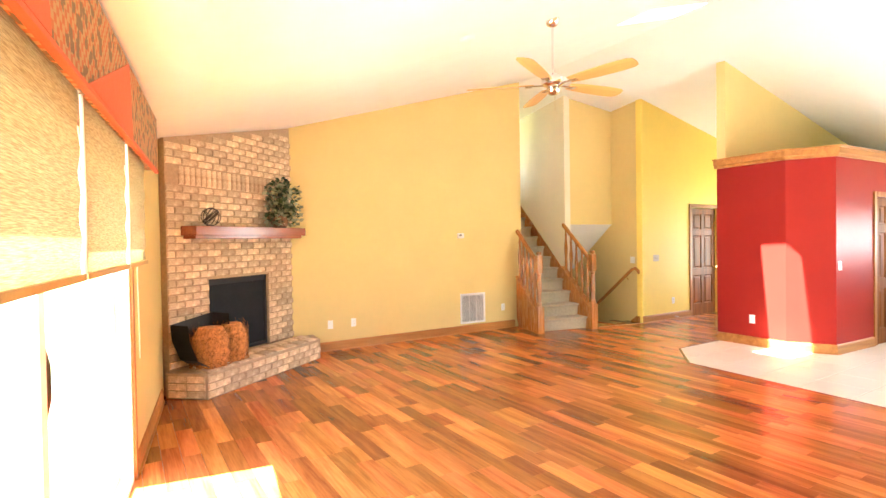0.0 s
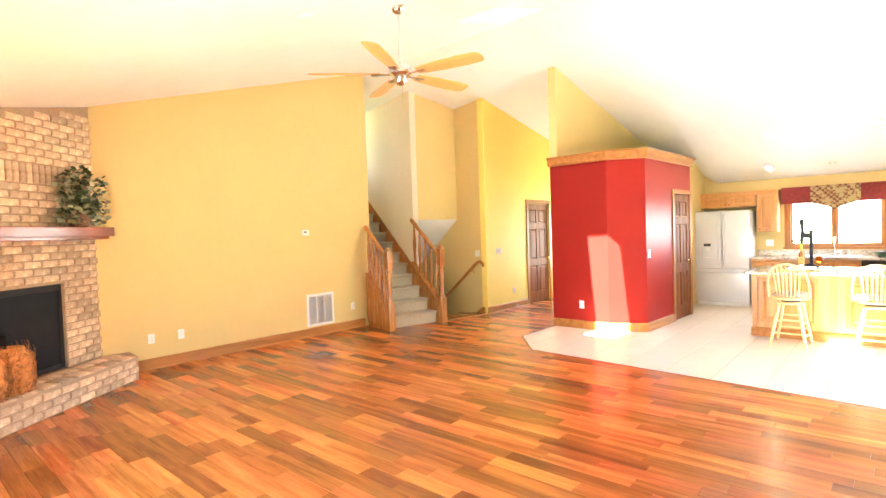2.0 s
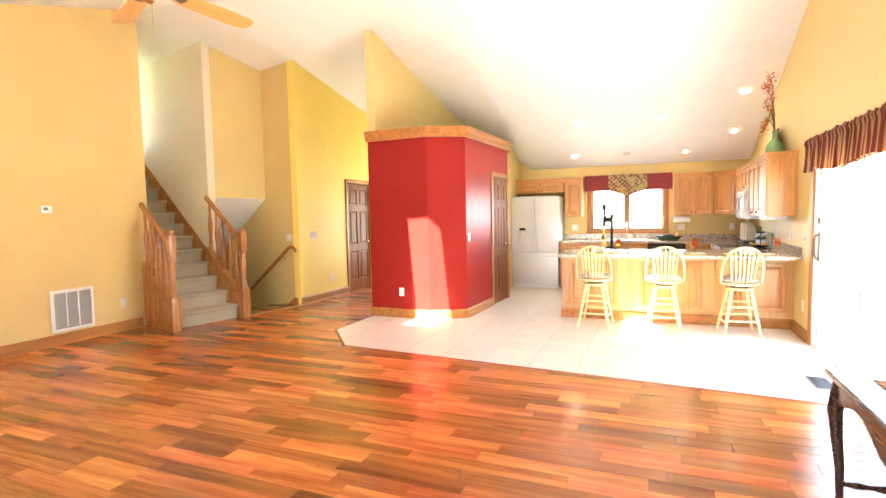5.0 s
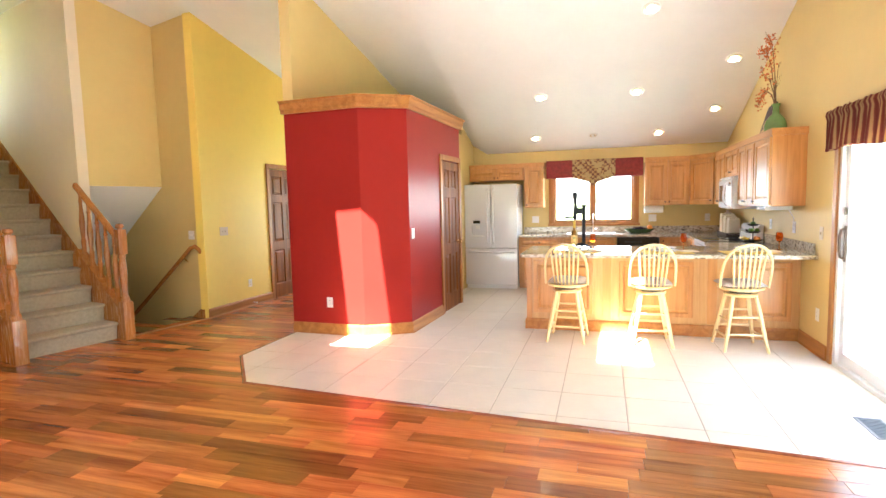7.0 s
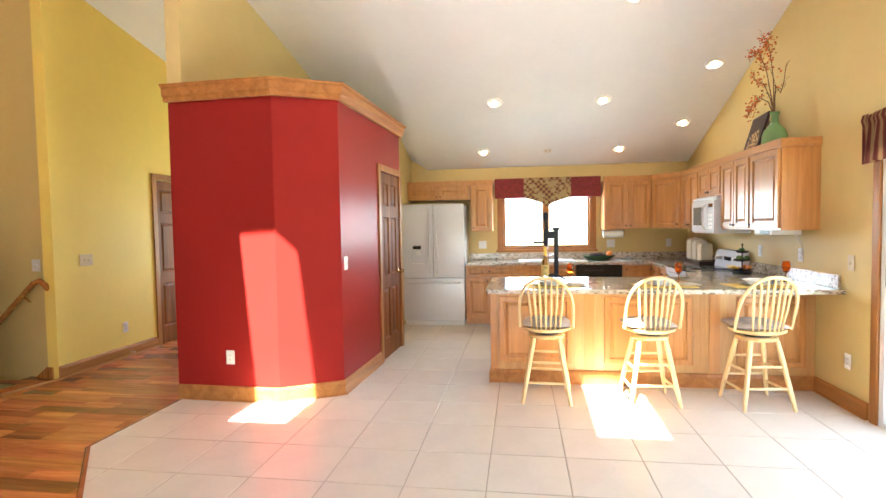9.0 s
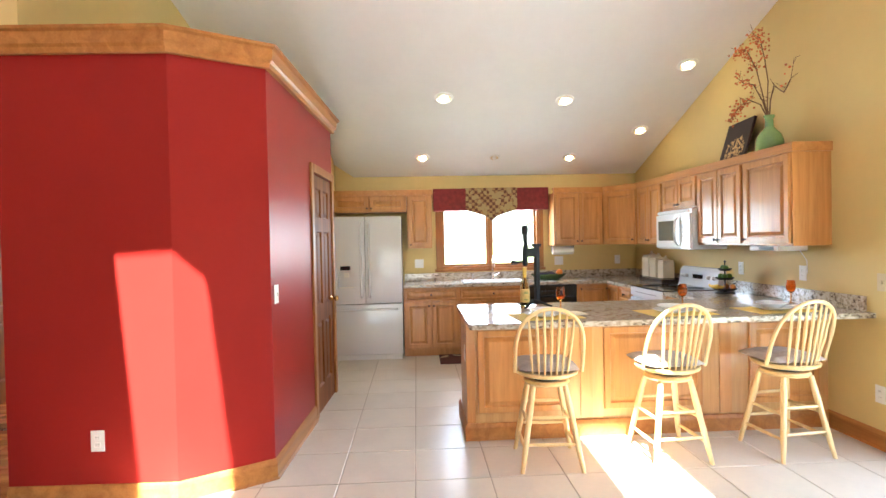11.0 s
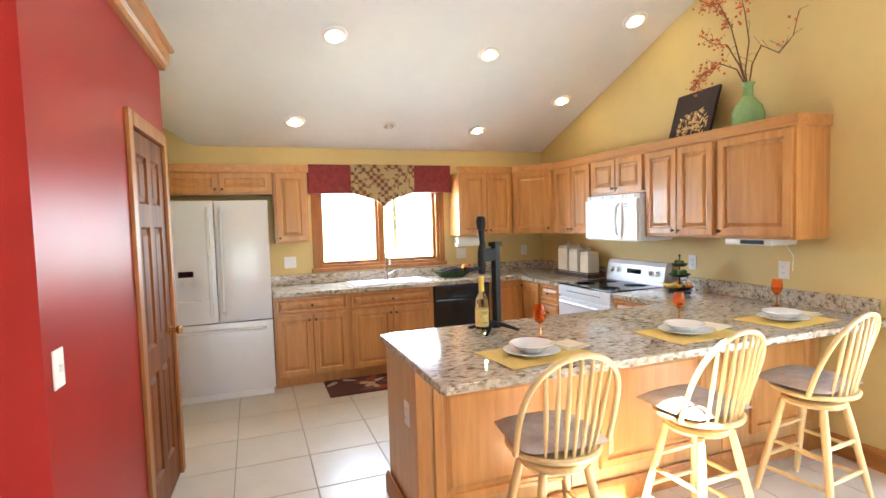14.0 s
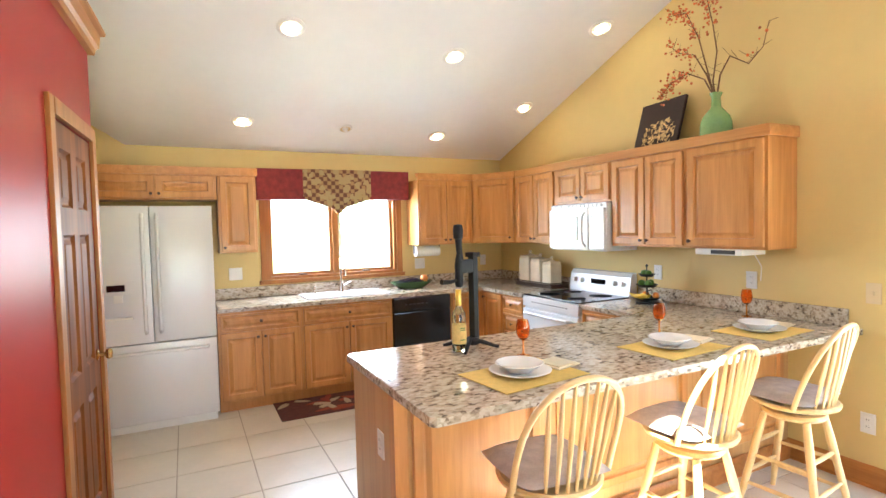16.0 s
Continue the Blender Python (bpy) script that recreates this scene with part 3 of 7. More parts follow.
west_ceiling()
bm = bmesh.new()
ys = [Y_S - 0.14, 3.3] + [3.3 + 1.4 * i / 8 for i in range(1, 9)] + [11.6]
rows = [[[bm.verts.new((x, y, ceil_z(x, y) + dz)) for x in (RIDGE_X, 8.0, 9.9, X_E + 0.16)] for y in ys] for dz in (0, 0.12)]
for r, flip in zip(rows, (True, False)):
    for p, q in zip(r, r[1:]):
        for i in range(3):
            f = (p[i], p[i + 1], q[i + 1], q[i])
            bm.faces.new(f[::-1] if flip else f)
setting(part("ceiling_east", bm, CEIL, smooth=True), "white vaulted ceiling sloping down over the kitchen", "ceiling")

# sub floors
slab("floor", [(-0.9, -0.75), (X_E + 0.14, -0.75), (X_E + 0.14, HALL_Y + 0.1), (8.20, HALL_Y + 0.1), (8.14, 6.36), (7.10, 6.58), (7.30, 7.65), (-0.9, 7.65)], -0.2, -0.006, GROUT, "sub floor under the boards and tiles", "floor")
bm = bmesh.new()
bm_box(bm, DIV_X0, WELL_X, 0.05, BACK_Y, -1.75, -1.6, m=STM)
setting(part("floor_lower", bm, CARPET), "carpeted floor of the lower stairs", "floor")
GROUND = mat("pale_deck", (0.55, 0.53, 0.5), 0.8, var=0.15, scale=3)
GRASS = mat("lawn", (0.24, 0.30, 0.13), 0.95, var=0.4, scale=0.8)
bm = bmesh.new()
bmesh.ops.create_grid(bm, x_segments=8, y_segments=8, size=400)
g = part("ground", bm, GRASS)
g.location = (5, 3, -0.9)
setting(g, "mown green lawn round the house", "ground")


# ---- windows and doors ----


def sliding_door(name, width, m, handle_at, label):
    """Two-panel white sliding door in a frame; x along, y towards outside, z up."""
    d = setting(thing(name, m, label, "sliding door"))
    H = 2.05
    for nm, b in (("frame_head", (0, width, 0.0, 0.13, H - 0.05, H)), ("frame_sill", (0, width, 0.0, 0.13, 0, 0.04)), ("frame_jamb", (0, 0.05, 0, 0.13, 0.04, H - 0.05)), ("frame_jamb", (width - 0.05, width, 0, 0.13, 0.04, H - 0.05))):
        box_part(nm, *b, VINYL, d, 0.003)
    n = 2
    step = (width - 0.104) / n
    for i in range(n):
        a, b, y = 0.052 + i * step - (0.03 if i else 0), 0.052 + (i + 1) * step, 0.03 if i % 2 == 0 else 0.075
        sash = box_part("sash", a, a + 0.075, y, y + 0.04, 0.045, H - 0.055, VINYL, d, 0.004)
        box_part("sash_stile", b - 0.075, b, y, y + 0.04, 0.045, H - 0.055, VINYL, d, 0.004)
        box_part("sash_rail", a + 0.075, b - 0.075, y, y + 0.04, 0.045, 0.14, VINYL, d, 0.004)
        box_part("sash_rail", a + 0.075, b - 0.075, y, y + 0.04, H - 0.14, H - 0.055, VINYL, d, 0.004)
        g = box_part("pane", a + 0.07, b - 0.07, y + 0.017, y + 0.023, 0.13, H - 0.13, GLASS, d, 0)
        g.visible_shadow = False
        if i == handle_at:
            hx = a + 0.037
            bm = bmesh.new()
            bm_tube(bm, [(hx, y, 0.93), (hx, y - 0.035, 0.945), (hx, y - 0.045, 1.0), (hx, y - 0.045, 1.12), (hx, y - 0.035, 1.175), (hx, y, 1.19)], 0.011, 8)
            bm_box(bm, hx - 0.014, hx + 0.014, y - 0.012, y - 0.001, 0.91, 1.21, 0.004)
            part("handle", bm, BRONZE, d, "bronze pull handle", True)
            bm = bmesh.new()
            bm_box(bm, hx - 0.012, hx + 0.012, y - 0.02, y - 0.001, 1.3, 1.36, 0.005)
            part("latch", bm, BRONZE, d)
    return d


m = west_m() @ Matrix.Translation((W_HOLE[0], 0.0, 0))
sliding_door("door_west", W_HOLE[1] - W_HOLE[0], m, 1, "white framed sliding glass door to the deck")
m = frame_of((S_HOLE[1], Y_S, 0), (-1, 0, 0), (0, -1, 0))
sliding_door("door_south", S_HOLE[1] - S_HOLE[0], m, 0, "white framed sliding glass patio door beside the kitchen")


def casing(name, x0, x1, top, m, material, label, w=0.07, bottom=0.0, sill=False):
    """Door or window casing in a frame whose -y looks into the room."""
    bm = bmesh.new()
    t = 0.018
    bm_box(bm, x0 - w, x0, -t, 0.002, bottom, top + w, 0.004)
    bm_box(bm, x1, x1 + w, -t, 0.002, bottom, top + w, 0.004)
    bm_box(bm, x0 + 0.0005, x1 - 0.0005, -t - 0.002, 0.002, top, top + w, 0.004)
    if sill:
        bm_box(bm, x0 - w - 0.02, x1 + w + 0.02, -0.035, 0.002, bottom - 0.04, bottom - 0.001, 0.006)
    ob = part(name, bm, material)
    ob.matrix_world = m
    return setting(ob, label, "trim")


casing("trim", W_HOLE[0], W_HOLE[1], 2.05, west_m(), TRIM_Z, "stained oak door casing")
casing("trim", -S_HOLE[1], -S_HOLE[0], 2.05, frame_of((0, Y_S, 0), (-1, 0, 0), (0, -1, 0)), TRIM_Z, "stained oak patio door casing")


def panel_door(name, width, height, m, knob_right, label):
    """Six-panel door; origin at the foot of its left edge, front at y = 0 looking to -y."""
    d = setting(thing(name, m, label, "door"))
    T = 0.038
    st, mid = 0.11, 0.10
    cols = [(st, (width - mid) / 2), ((width + mid) / 2, width - st)]
    rows = [(0.22, 0.78), (0.92, 1.56), (1.68, height - 0.11)]
    bm = bmesh.new()
    xs = [0, cols[0][0], cols[0][1], cols[1][0], cols[1][1], width]
    zs = [0.008, rows[0][0], rows[0][1], rows[1][0], rows[1][1], rows[2][0], rows[2][1], height]
    for i in range(5):
        for j in range(7):
            if i in (1, 3) and j in (1, 3, 5):
                continue
            bm_box(bm, xs[i], xs[i + 1], 0, T, zs[j], zs[j + 1])
    bmesh.ops.remove_doubles(bm, verts=bm.verts, dist=1e-5)
    part("door_leaf", bm, DOORWOOD, d)
    for a, b in cols:
        for z0, z1 in rows:
            bm = bmesh.new()
            o = [(a, z0), (b, z0), (b, z1), (a, z1)]
            rings = []
            for k, y in ((0.0, 0.001), (0.012, 0.014), (0.02, 0.014), (0.045, 0.004)):
                rings.append([bm.verts.new((x + (k if x == a else -k), y, z + (k if z == z0 else -k))) for x, z in o])
            for r0, r1 in zip(rings, rings[1:]):
                for i in range(4):
                    bm.faces.new((r0[i], r0[(i + 1) % 4], r1[(i + 1) % 4], r1[i]))
            bm.faces.new(rings[-1])
            part("panel", bm, DOORWOOD, d)
    kx = width - 0.065 if knob_right else 0.065
    bm = bmesh.new()
    bm_turn(bm, [(0.03, 0), (0.03, 0.006), (0.012, 0.012), (0.011, 0.035), (0.024, 0.042), (0.028, 0.055), (0.022, 0.068), (0, 0.072)], seg=18, m=Matrix.Translation((kx, 0, 0.93)) @ pose(0, 0, 0, 90))
    part("door_handle", bm, BRASS, d, "brass door knob", True)
    for z in (0.25, 1.02, 1.8):
        bm = bmesh.new()
        hx = 0.0 if knob_right else width
        bm_turn(bm, [(0.007, 0), (0.007, 0.09)], at=(hx, -0.006, z), seg=8)
        part("hinge", bm, BRASS, d)
    return d


m = PM @ pose(PAN_DOOR[0] + 0.004, 0.002, 0)
panel_door("door_pantry", PAN_DOOR[1] - PAN_DOOR[0] - 0.008, 2.04, m, True, "closed stained oak six-panel pantry door")
casing("trim", *PAN_DOOR, 2.05, PM, TRIM_Z, "stained oak pantry door casing")
m = frame_of((HALL_DOOR[0] + 0.004, HALL_Y + 0.03, 0), (1, 0, 0), (0, 1, 0))
panel_door("door_hall", HALL_DOOR[1] - HALL_DOOR[0] - 0.008, 2.09, m, True, "closed dark oak six-panel door at the hall")
casing("trim", *HALL_DOOR, 2.10, frame_of((0, HALL_Y, 0), (1, 0, 0), (0, 1, 0)), TRIM_Z, "dark oak hall door casing")


def kitchen_window():
    m = frame_of((X_E, 0, 0), (0, 1, 0), (1, 0, 0))
    # looking out: x along y, y outwards
    y0, y1, z0, z1 = E_HOLE
    w = setting(thing("window_kitchen", m, "two-pane kitchen window with an oak frame", "window"))
    bm = bmesh.new()
    bm_box(bm, y0, y0 + 0.03, 0, 0.13, z0, z1, 0.003)
    bm_box(bm, y1 - 0.03, y1, 0, 0.13, z0, z1, 0.003)
    bm_box(bm, y0 + 0.03, y1 - 0.03, 0, 0.13, z0, z0 + 0.03, 0.003)
    bm_box(bm, y0 + 0.03, y1 - 0.03, 0, 0.13, z1 - 0.03, z1, 0.003)
    part("window_frame", bm, TRIM_Z, w)
    mid = (y0 + y1) / 2
    for a, b in ((y0 + 0.031, mid - 0.02), (mid + 0.02, y1 - 0.031)):
        s = bmesh.new()
        for q in ((a, a + 0.03, z0 + 0.031, z1 - 0.031), (b - 0.03, b, z0 + 0.031, z1 - 0.031), (a + 0.03, b - 0.03, z0 + 0.031, z0 + 0.061), (a + 0.03, b - 0.03, z1 - 0.061, z1 - 0.031)):
            bm_box(s, q[0], q[1], 0.05, 0.085, q[2], q[3], 0.003)
        part("sash", s, TRIM_Z, w)
        g = box_part("pane", a + 0.028, b - 0.028, 0.065, 0.07, z0 + 0.059, z1 - 0.059, GLASS, w, 0)
        g.visible_shadow = False
        box_part("crank", (a + b) / 2 - 0.04, (a + b) / 2 + 0.04, 0.01, 0.03, z0 + 0.031, z0 + 0.045, BRONZE, w, 0.003)
    box_part("mullion", mid - 0.02, mid + 0.02, 0.02, 0.12, z0 + 0.031, z1 - 0.031, TRIM_Z, w, 0.003)
    casing("trim", y0, y1, z1, m @ Matrix.Identity(4), TRIM_Z, "stained oak window casing", 0.06, z0, True)


kitchen_window()
for a, b, c, d in SKY:
    k = setting(thing("roof_window", pose(0, 0, 0), "clear roof window set into the sloped ceiling", "skylight"))
    bm = bmesh.new()
    v = [bm.verts.new((x, y, ceil_z(x) + 0.115)) for x, y in ((a - 0.02, c - 0.02), (b + 0.02, c - 0.02), (b + 0.02, d + 0.02), (a - 0.02, d + 0.02))]
    bm.faces.new(v)
    e = bmesh.ops.extrude_face_region(bm, geom=bm.faces[:])
    bmesh.ops.translate(bm, verts=[q for q in e["geom"] if isinstance(q, bmesh.types.BMVert)], vec=(0, 0, 0.008))
    g = part("pane", bm, GLASS, k)
    g.visible_shadow = False

# ---- fireplace ----
FA, FB = Vector((0.625, 6.33, 0)), Vector((2.21, 7.51, 0))
FDIR = (FB - FA).normalized()
FOUT = Vector((FDIR.y, -FDIR.x, 0))
FM = frame_of(FA, FDIR, -FOUT)
FLEN = (FB - FA).length
fire = thing("fireplace", FM, "whitewashed brick corner fireplace with a black firebox", "fireplace")
FB_U0, FB_U1, FB_Z0, FB_Z1 = 0.53, 1.49, 0.27, 1.15
bm = bmesh.new()


def face_top(u):
    return ceil_z((FA + FDIR * u).x) - 0.005


for a, b, z0, flat in ((0, FB_U0, 0, None), (FB_U0, FB_U1, FB_Z1, None), (FB_U1, FLEN, 0, None), (FB_U0, FB_U1, 0, FB_Z0 - 0.02)):
    tops = (flat, flat) if flat else (face_top(a), face_top(b))
    v = [bm.verts.new(p) for p in ((a, 0, z0), (b, 0, z0), (b, 0, tops[1]), (a, 0, tops[0]), (a, 0.12, z0), (b, 0.12, z0), (b, 0.12, tops[1]), (a, 0.12, tops[0]))]
    for q in ((0, 1, 2, 3), (5, 4, 7, 6), (1, 0, 4, 5), (2, 1, 5, 6), (3, 2, 6, 7), (0, 3, 7, 4)):
        bm.faces.new([v[i] for i in q])
part("chimney_breast", bm, MORTAR, fire)
bm = bmesh.new()
o = [(FB_U0, FB_Z0), (FB_U1, FB_Z0), (FB_U1, FB_Z1), (FB_U0, FB_Z1)]
fr = [bm.verts.new((u, 0.06, z)) for u, z in o]
bk = [bm.verts.new((u + (0.12 if u == FB_U0 else -0.12), 0.5, z - (0.15 if z == FB_Z1 else 0))) for u, z in o]
bm.faces.new(bk)
for i in range(4):
    bm.faces.new((fr[i], fr[(i + 1) % 4], bk[(i + 1) % 4], bk[i]))
part("firebox", bm, SOOT, fire, "sooty black firebox")
fs = bmesh.new()
for q in ((FB_U0, FB_U0 + 0.035, FB_Z0, FB_Z1), (FB_U1 - 0.035, FB_U1, FB_Z0, FB_Z1), (FB_U0 + 0.035, FB_U1 - 0.035, FB_Z1 - 0.07, FB_Z1), (FB_U0 + 0.035, FB_U1 - 0.035, FB_Z0, FB_Z0 + 0.04)):
    bm_box(fs, q[0], q[1], 0.03, 0.055, q[2], q[3], 0.003)
part("firebox_frame", fs, SOOT, fire, "black metal firebox surround")
gl = bmesh.new()
bm_box(gl, FB_U0 + 0.036, FB_U1 - 0.036, 0.042, 0.048, FB_Z0 + 0.041, FB_Z1 - 0.071)
part("firebox_glass", gl, mat("smoked_firebox_glass", (0.012, 0.011, 0.011), 0.5, spec=0.15, var=0.3, scale=5), fire, "dark firebox glass")


def brick_mesh(l, h, d):
    bm = bmesh.new()
    bm_box(bm, 0.0, l, -d, 0.004, 0, h)
    top = [e for e in bm.edges if all(v.co.y < -d + 1e-4 for v in e.verts)]
    bmesh.ops.bevel(bm, geom=top, offset=0.006, segments=1, affect="EDGES")
    return finish(bm, "brick", BRICK)


BR = {"full": brick_mesh(0.194, 0.064, 0.014), "half": brick_mesh(0.092, 0.064, 0.014), "tall": brick_mesh(0.064, 0.194, 0.016)}
random.seed(3)


def lay(kind, u, z, parent, y=0.0, sx=1.0):
    b = new("brick", BR[kind])
    b.parent = parent
    b.location = (u, y + random.uniform(-0.002, 0.004), z)
    b.scale = (sx, 1, 1)
    return b


row, z = 0, 0.275
while z < 2.95:
    soldier = 2.16 < z < 2.3
    if soldier:
        u = 0.16
        while u < FLEN - 0.36:
            lay("tall", u, z, fire)
            u += 0.0735
        z += 0.208
        row += 1
        continue
    u = -0.10 if row % 2 else 0.004
    while u < FLEN - 0.02:
        a, b = max(u, 0.004), min(u + 0.194, FLEN - 0.004)
        u += 0.205
        if z + 0.066 > face_top(a) or b - a < 0.03:
            continue
        cuts = [(a, b)]
        if FB_Z0 - 0.05 < z < FB_Z1:
            cuts = [(a, min(b, FB_U0)), (max(a, FB_U1), b)]
        for p, q in cuts:
            if q - p > 0.03:
                if q - p > 0.12:
                    lay("full", p, z, fire, sx=(q - p) / 0.194)
                else:
                    lay("half", p, z, fire, sx=(q - p) / 0.092)
    z += 0.0755
    row += 1

HD, HH = 0.47, 0.275
hearth = thing("hearth", FM, "raised whitewashed brick hearth of the corner fireplace", "hearth")
bm = bmesh.new()
bm_prism(bm, [(-0.05, -0.01), (0.055, -HD + 0.02), (FLEN - 0.03, -HD + 0.02), (FLEN + 0.3, -0.06), (FLEN + 0.1, 0.0)][:4] + [(FLEN, -0.005)], 0.0, HH - 0.02)
part("hearth_core", bm, MORTAR, hearth)
for r in range(3):
    z = 0.012 + r * 0.0755
    u = 0.06 + (0.1 if r % 2 else 0)
    if r % 2:
        lay("half", 0.06, z, hearth, y=-HD + 0.02)
    while u < FLEN - 0.05:
        w = min(0.194, FLEN - 0.035 - u)
        if w > 0.04:
            lay("full", u, z, hearth, y=-HD + 0.02, sx=w / 0.194)
        u += 0.205
for k in range(2):
    for i in range(int(FLEN / 0.205)):
        b = new("brick", BR["full"])
        b.parent = hearth
        b.matrix_basis = pose(0.09 + i * 0.205 + (0.1 if k else 0), -HD + 0.03 + k * 0.068 * 3, HH - 0.016, -90, 0, 0) @ Matrix.Diagonal((0.98, 1, 2.7, 1))
d0, d1 = Vector((-0.05, -0.01, 0)), Vector((0.055, -HD + 0.02, 0))
dv = (d1 - d0).normalized()
sm = frame_of(d0, dv, Vector((-dv.y, dv.x, 0)))
for r in range(3):
    for i in range(2):
        b = new("brick", BR["full"])
        b.parent = hearth
        b.matrix_basis = sm @ pose(0.03 + i * 0.205, 0, 0.012 + r * 0.0755)

mantel = thing("mantel_shelf", FM, "dark cherry box mantel shelf on the brick chimney", "mantel shelf")
bm = bmesh.new()
bm_box(bm, 0.16, 1.97, -0.235, -0.02, 1.635, 1.735, 0.008)
part("shelf", bm, MANTEL, mantel)
bm = bmesh.new()
bm_box(bm, 0.19, 1.94, -0.19, -0.02, 1.6, 1.636, 0.006)
part("moulding", bm, MANTEL, mantel)

TWIG = mat("dry_rust_twigs", (0.38, 0.15, 0.04), 0.85, var=0.45, scale=30, island=0.6)
IVY = mat("ivy_leaf", (0.045, 0.08, 0.03), 0.5, var=0.4, scale=12, island=0.45)
IVYPALE = mat("variegated_leaf", (0.3, 0.32, 0.2), 0.55, var=0.3, scale=12, island=0.3)
WICKER = mat("dark_wicker", (0.06, 0.035, 0.02), 0.6, var=0.3, scale=40)
BASKET = mat("brown_basket", (0.2, 0.11, 0.06), 0.8, var=0.3, scale=50, bump=0.6, bump_scale=90)


def straw_bale(label):
    """A bundle of dry twigs with rounded lobes, bound upright."""
    rng = random.Random(5)
    t = thing("twig_bundle", FM @ pose(0.42, -0.26, HH), label, "dried decoration")
    for cx, r in ((-0.13, 0.2), (0.16, 0.17)):
        bm = bmesh.new()
        core = bm_turn(bm, [(r * 0.75, 0.0), (r * 0.92, 0.12), (r * 0.88, 0.3), (r * 0.6, 0.4), (0.0, 0.41)], at=(cx, 0, 0), seg=14)
        for i in range(900):
            a = rng.uniform(0, 2 * math.pi)
            z0 = rng.uniform(0.0, 0.36)
            rr = r * (0.98 if z0 < 0.3 else 0.8)
            p = [Vector((cx + rr * math.cos(a + s * 0.25) * (1 + 0.05 * rng.random()), rr * 0.85 * math.sin(a + s * 0.25), min(0.45, max(0.004, z0 + s * rng.uniform(-0.12, 0.14))))) for s in (0, 0.5, 1)]
            out = Vector((math.cos(a), math.sin(a), 0.2))
            p[1] += out * rng.uniform(0.0, 0.025)
            p[2] += out * rng.uniform(-0.01, 0.022)
            p[2].z = min(p[2].z, 0.44)
            w = Vector((0, 0, 0.0035))
            vs = [bm.verts.new(q + k * w) for q in p for k in (-1, 1)]
            bm.faces.new((vs[0], vs[1], vs[3], vs[2]))
            bm.faces.new((vs[2], vs[3], vs[5], vs[4]))
        part("twig_cluster", bm, TWIG, t)["kind"] = "stuff"
    return t


straw_bale("rust-brown bound twig bundles standing on the brick hearth")
lh = thing("log_holder", FM @ pose(0.18, -0.17, HH), "black sheet metal log holder leaning on the hearth", "log holder")
bm = bmesh.new()
prof = [(-0.2, 0.0, 0.46), (-0.2, -0.02, 0.3), (-0.14, -0.06, 0.1), (0.0, -0.1, 0.004), (0.16, -0.1, 0.02), (0.3, -0.04, 0.3), (0.34, 0.0, 0.52)]
for y0 in (0.0,):
    rows = [[bm.verts.new((x, y + dy, z)) for x, y, z in prof] for dy in (-0.12, 0.12)]
    for i in range(len(prof) - 1):
        bm.faces.new((rows[0][i], rows[0][i + 1], rows[1][i + 1], rows[1][i]))
    bm.faces.new(rows[1])
ex = bmesh.ops.solidify(bm, geom=bm.faces[:], thickness=0.006)
part("sling", bm, BLACK, lh)

# twig ball and plant on the mantel
ball = thing("twig_ball", FM @ pose(0.46, -0.125, 1.735), "dark woven twig ball on the mantel", "decoration")
rng = random.Random(8)
for i in range(9):
    bm = bmesh.new()
    mrot = Euler((rng.uniform(0, 3.1), rng.uniform(0, 3.1), rng.uniform(0, 3.1))).to_matrix()
    bm_tube(bm, [Vector((0, 0, 0.1)) + mrot @ Vector((0.098 * math.cos(k * 0.393), 0.098 * math.sin(k * 0.393), 0)) for k in range(16)], 0.0045, 5, True)
    part("hoop", bm, WICKER, ball)


def leafy_plant():
    rng = random.Random(11)
    t = thing("potted_plant", FM @ pose(1.58, -0.125, 1.735), "trailing variegated ivy in a brown basket on the mantel", "plant")
    bm = bmesh.new()
    bm_turn(bm, [(0.075, 0), (0.1, 0.02), (0.115, 0.12), (0.1, 0.15), (0.09, 0.15), (0.08, 0.1), (0.0, 0.1)], seg=18)
    part("basket", bm, BASKET, t)
    for name, m, n in (("foliage", IVY, 240), ("pale_foliage", IVYPALE, 330)):
        bm = bmesh.new()
        for i in range(n):
            a = rng.uniform(0, 6.28)
            d = rng.random() ** 0.6
            side = 0.85 if name == "foliage" else 1.0
            c = Vector((math.cos(a) * d * 0.34 * side + (0.05 if name == "pale_foliage" else 0.03), math.sin(a) * d * 0.13 - 0.03, 0.36 + rng.uniform(-0.3, 0.22) - 0.1 * d))
            if name == "foliage":
                c.z += 0.08
            c.y = min(c.y, 0.09)
            c.x = min(c.x, 0.36)
            if c.z < 0.02:
                c.z = 0.02 + rng.random() * 0.05
            q = Euler((rng.uniform(-0.9, 0.9), rng.uniform(-0.9, 0.9), rng.uniform(0, 6.28))).to_matrix()
            s = rng.uniform(0.022, 0.042)
            pts = [(0, -1, 0), (0.6, -0.35, 0.12), (0.75, 0.3, 0.1), (0, 1.15, -0.12), (-0.75, 0.3, 0.1), (-0.6, -0.35, 0.12)]
            bm.faces.new([bm.verts.new(c + q @ Vector(p) * s) for p in pts])
        part(name, bm, m, t)
    for i in range(7):
        a = i * 0.9
        bm = bmesh.new()
        bm_tube(bm, [(0, 0, 0.1), (0.05 * math.cos(a), 0.04 * math.sin(a), 0.3), (0.16 * math.cos(a), 0.09 * math.sin(a) - 0.02, 0.46 + 0.03 * math.sin(3 * a))], 0.003, 5)
        part("stem", bm, IVY, t)


leafy_plant()

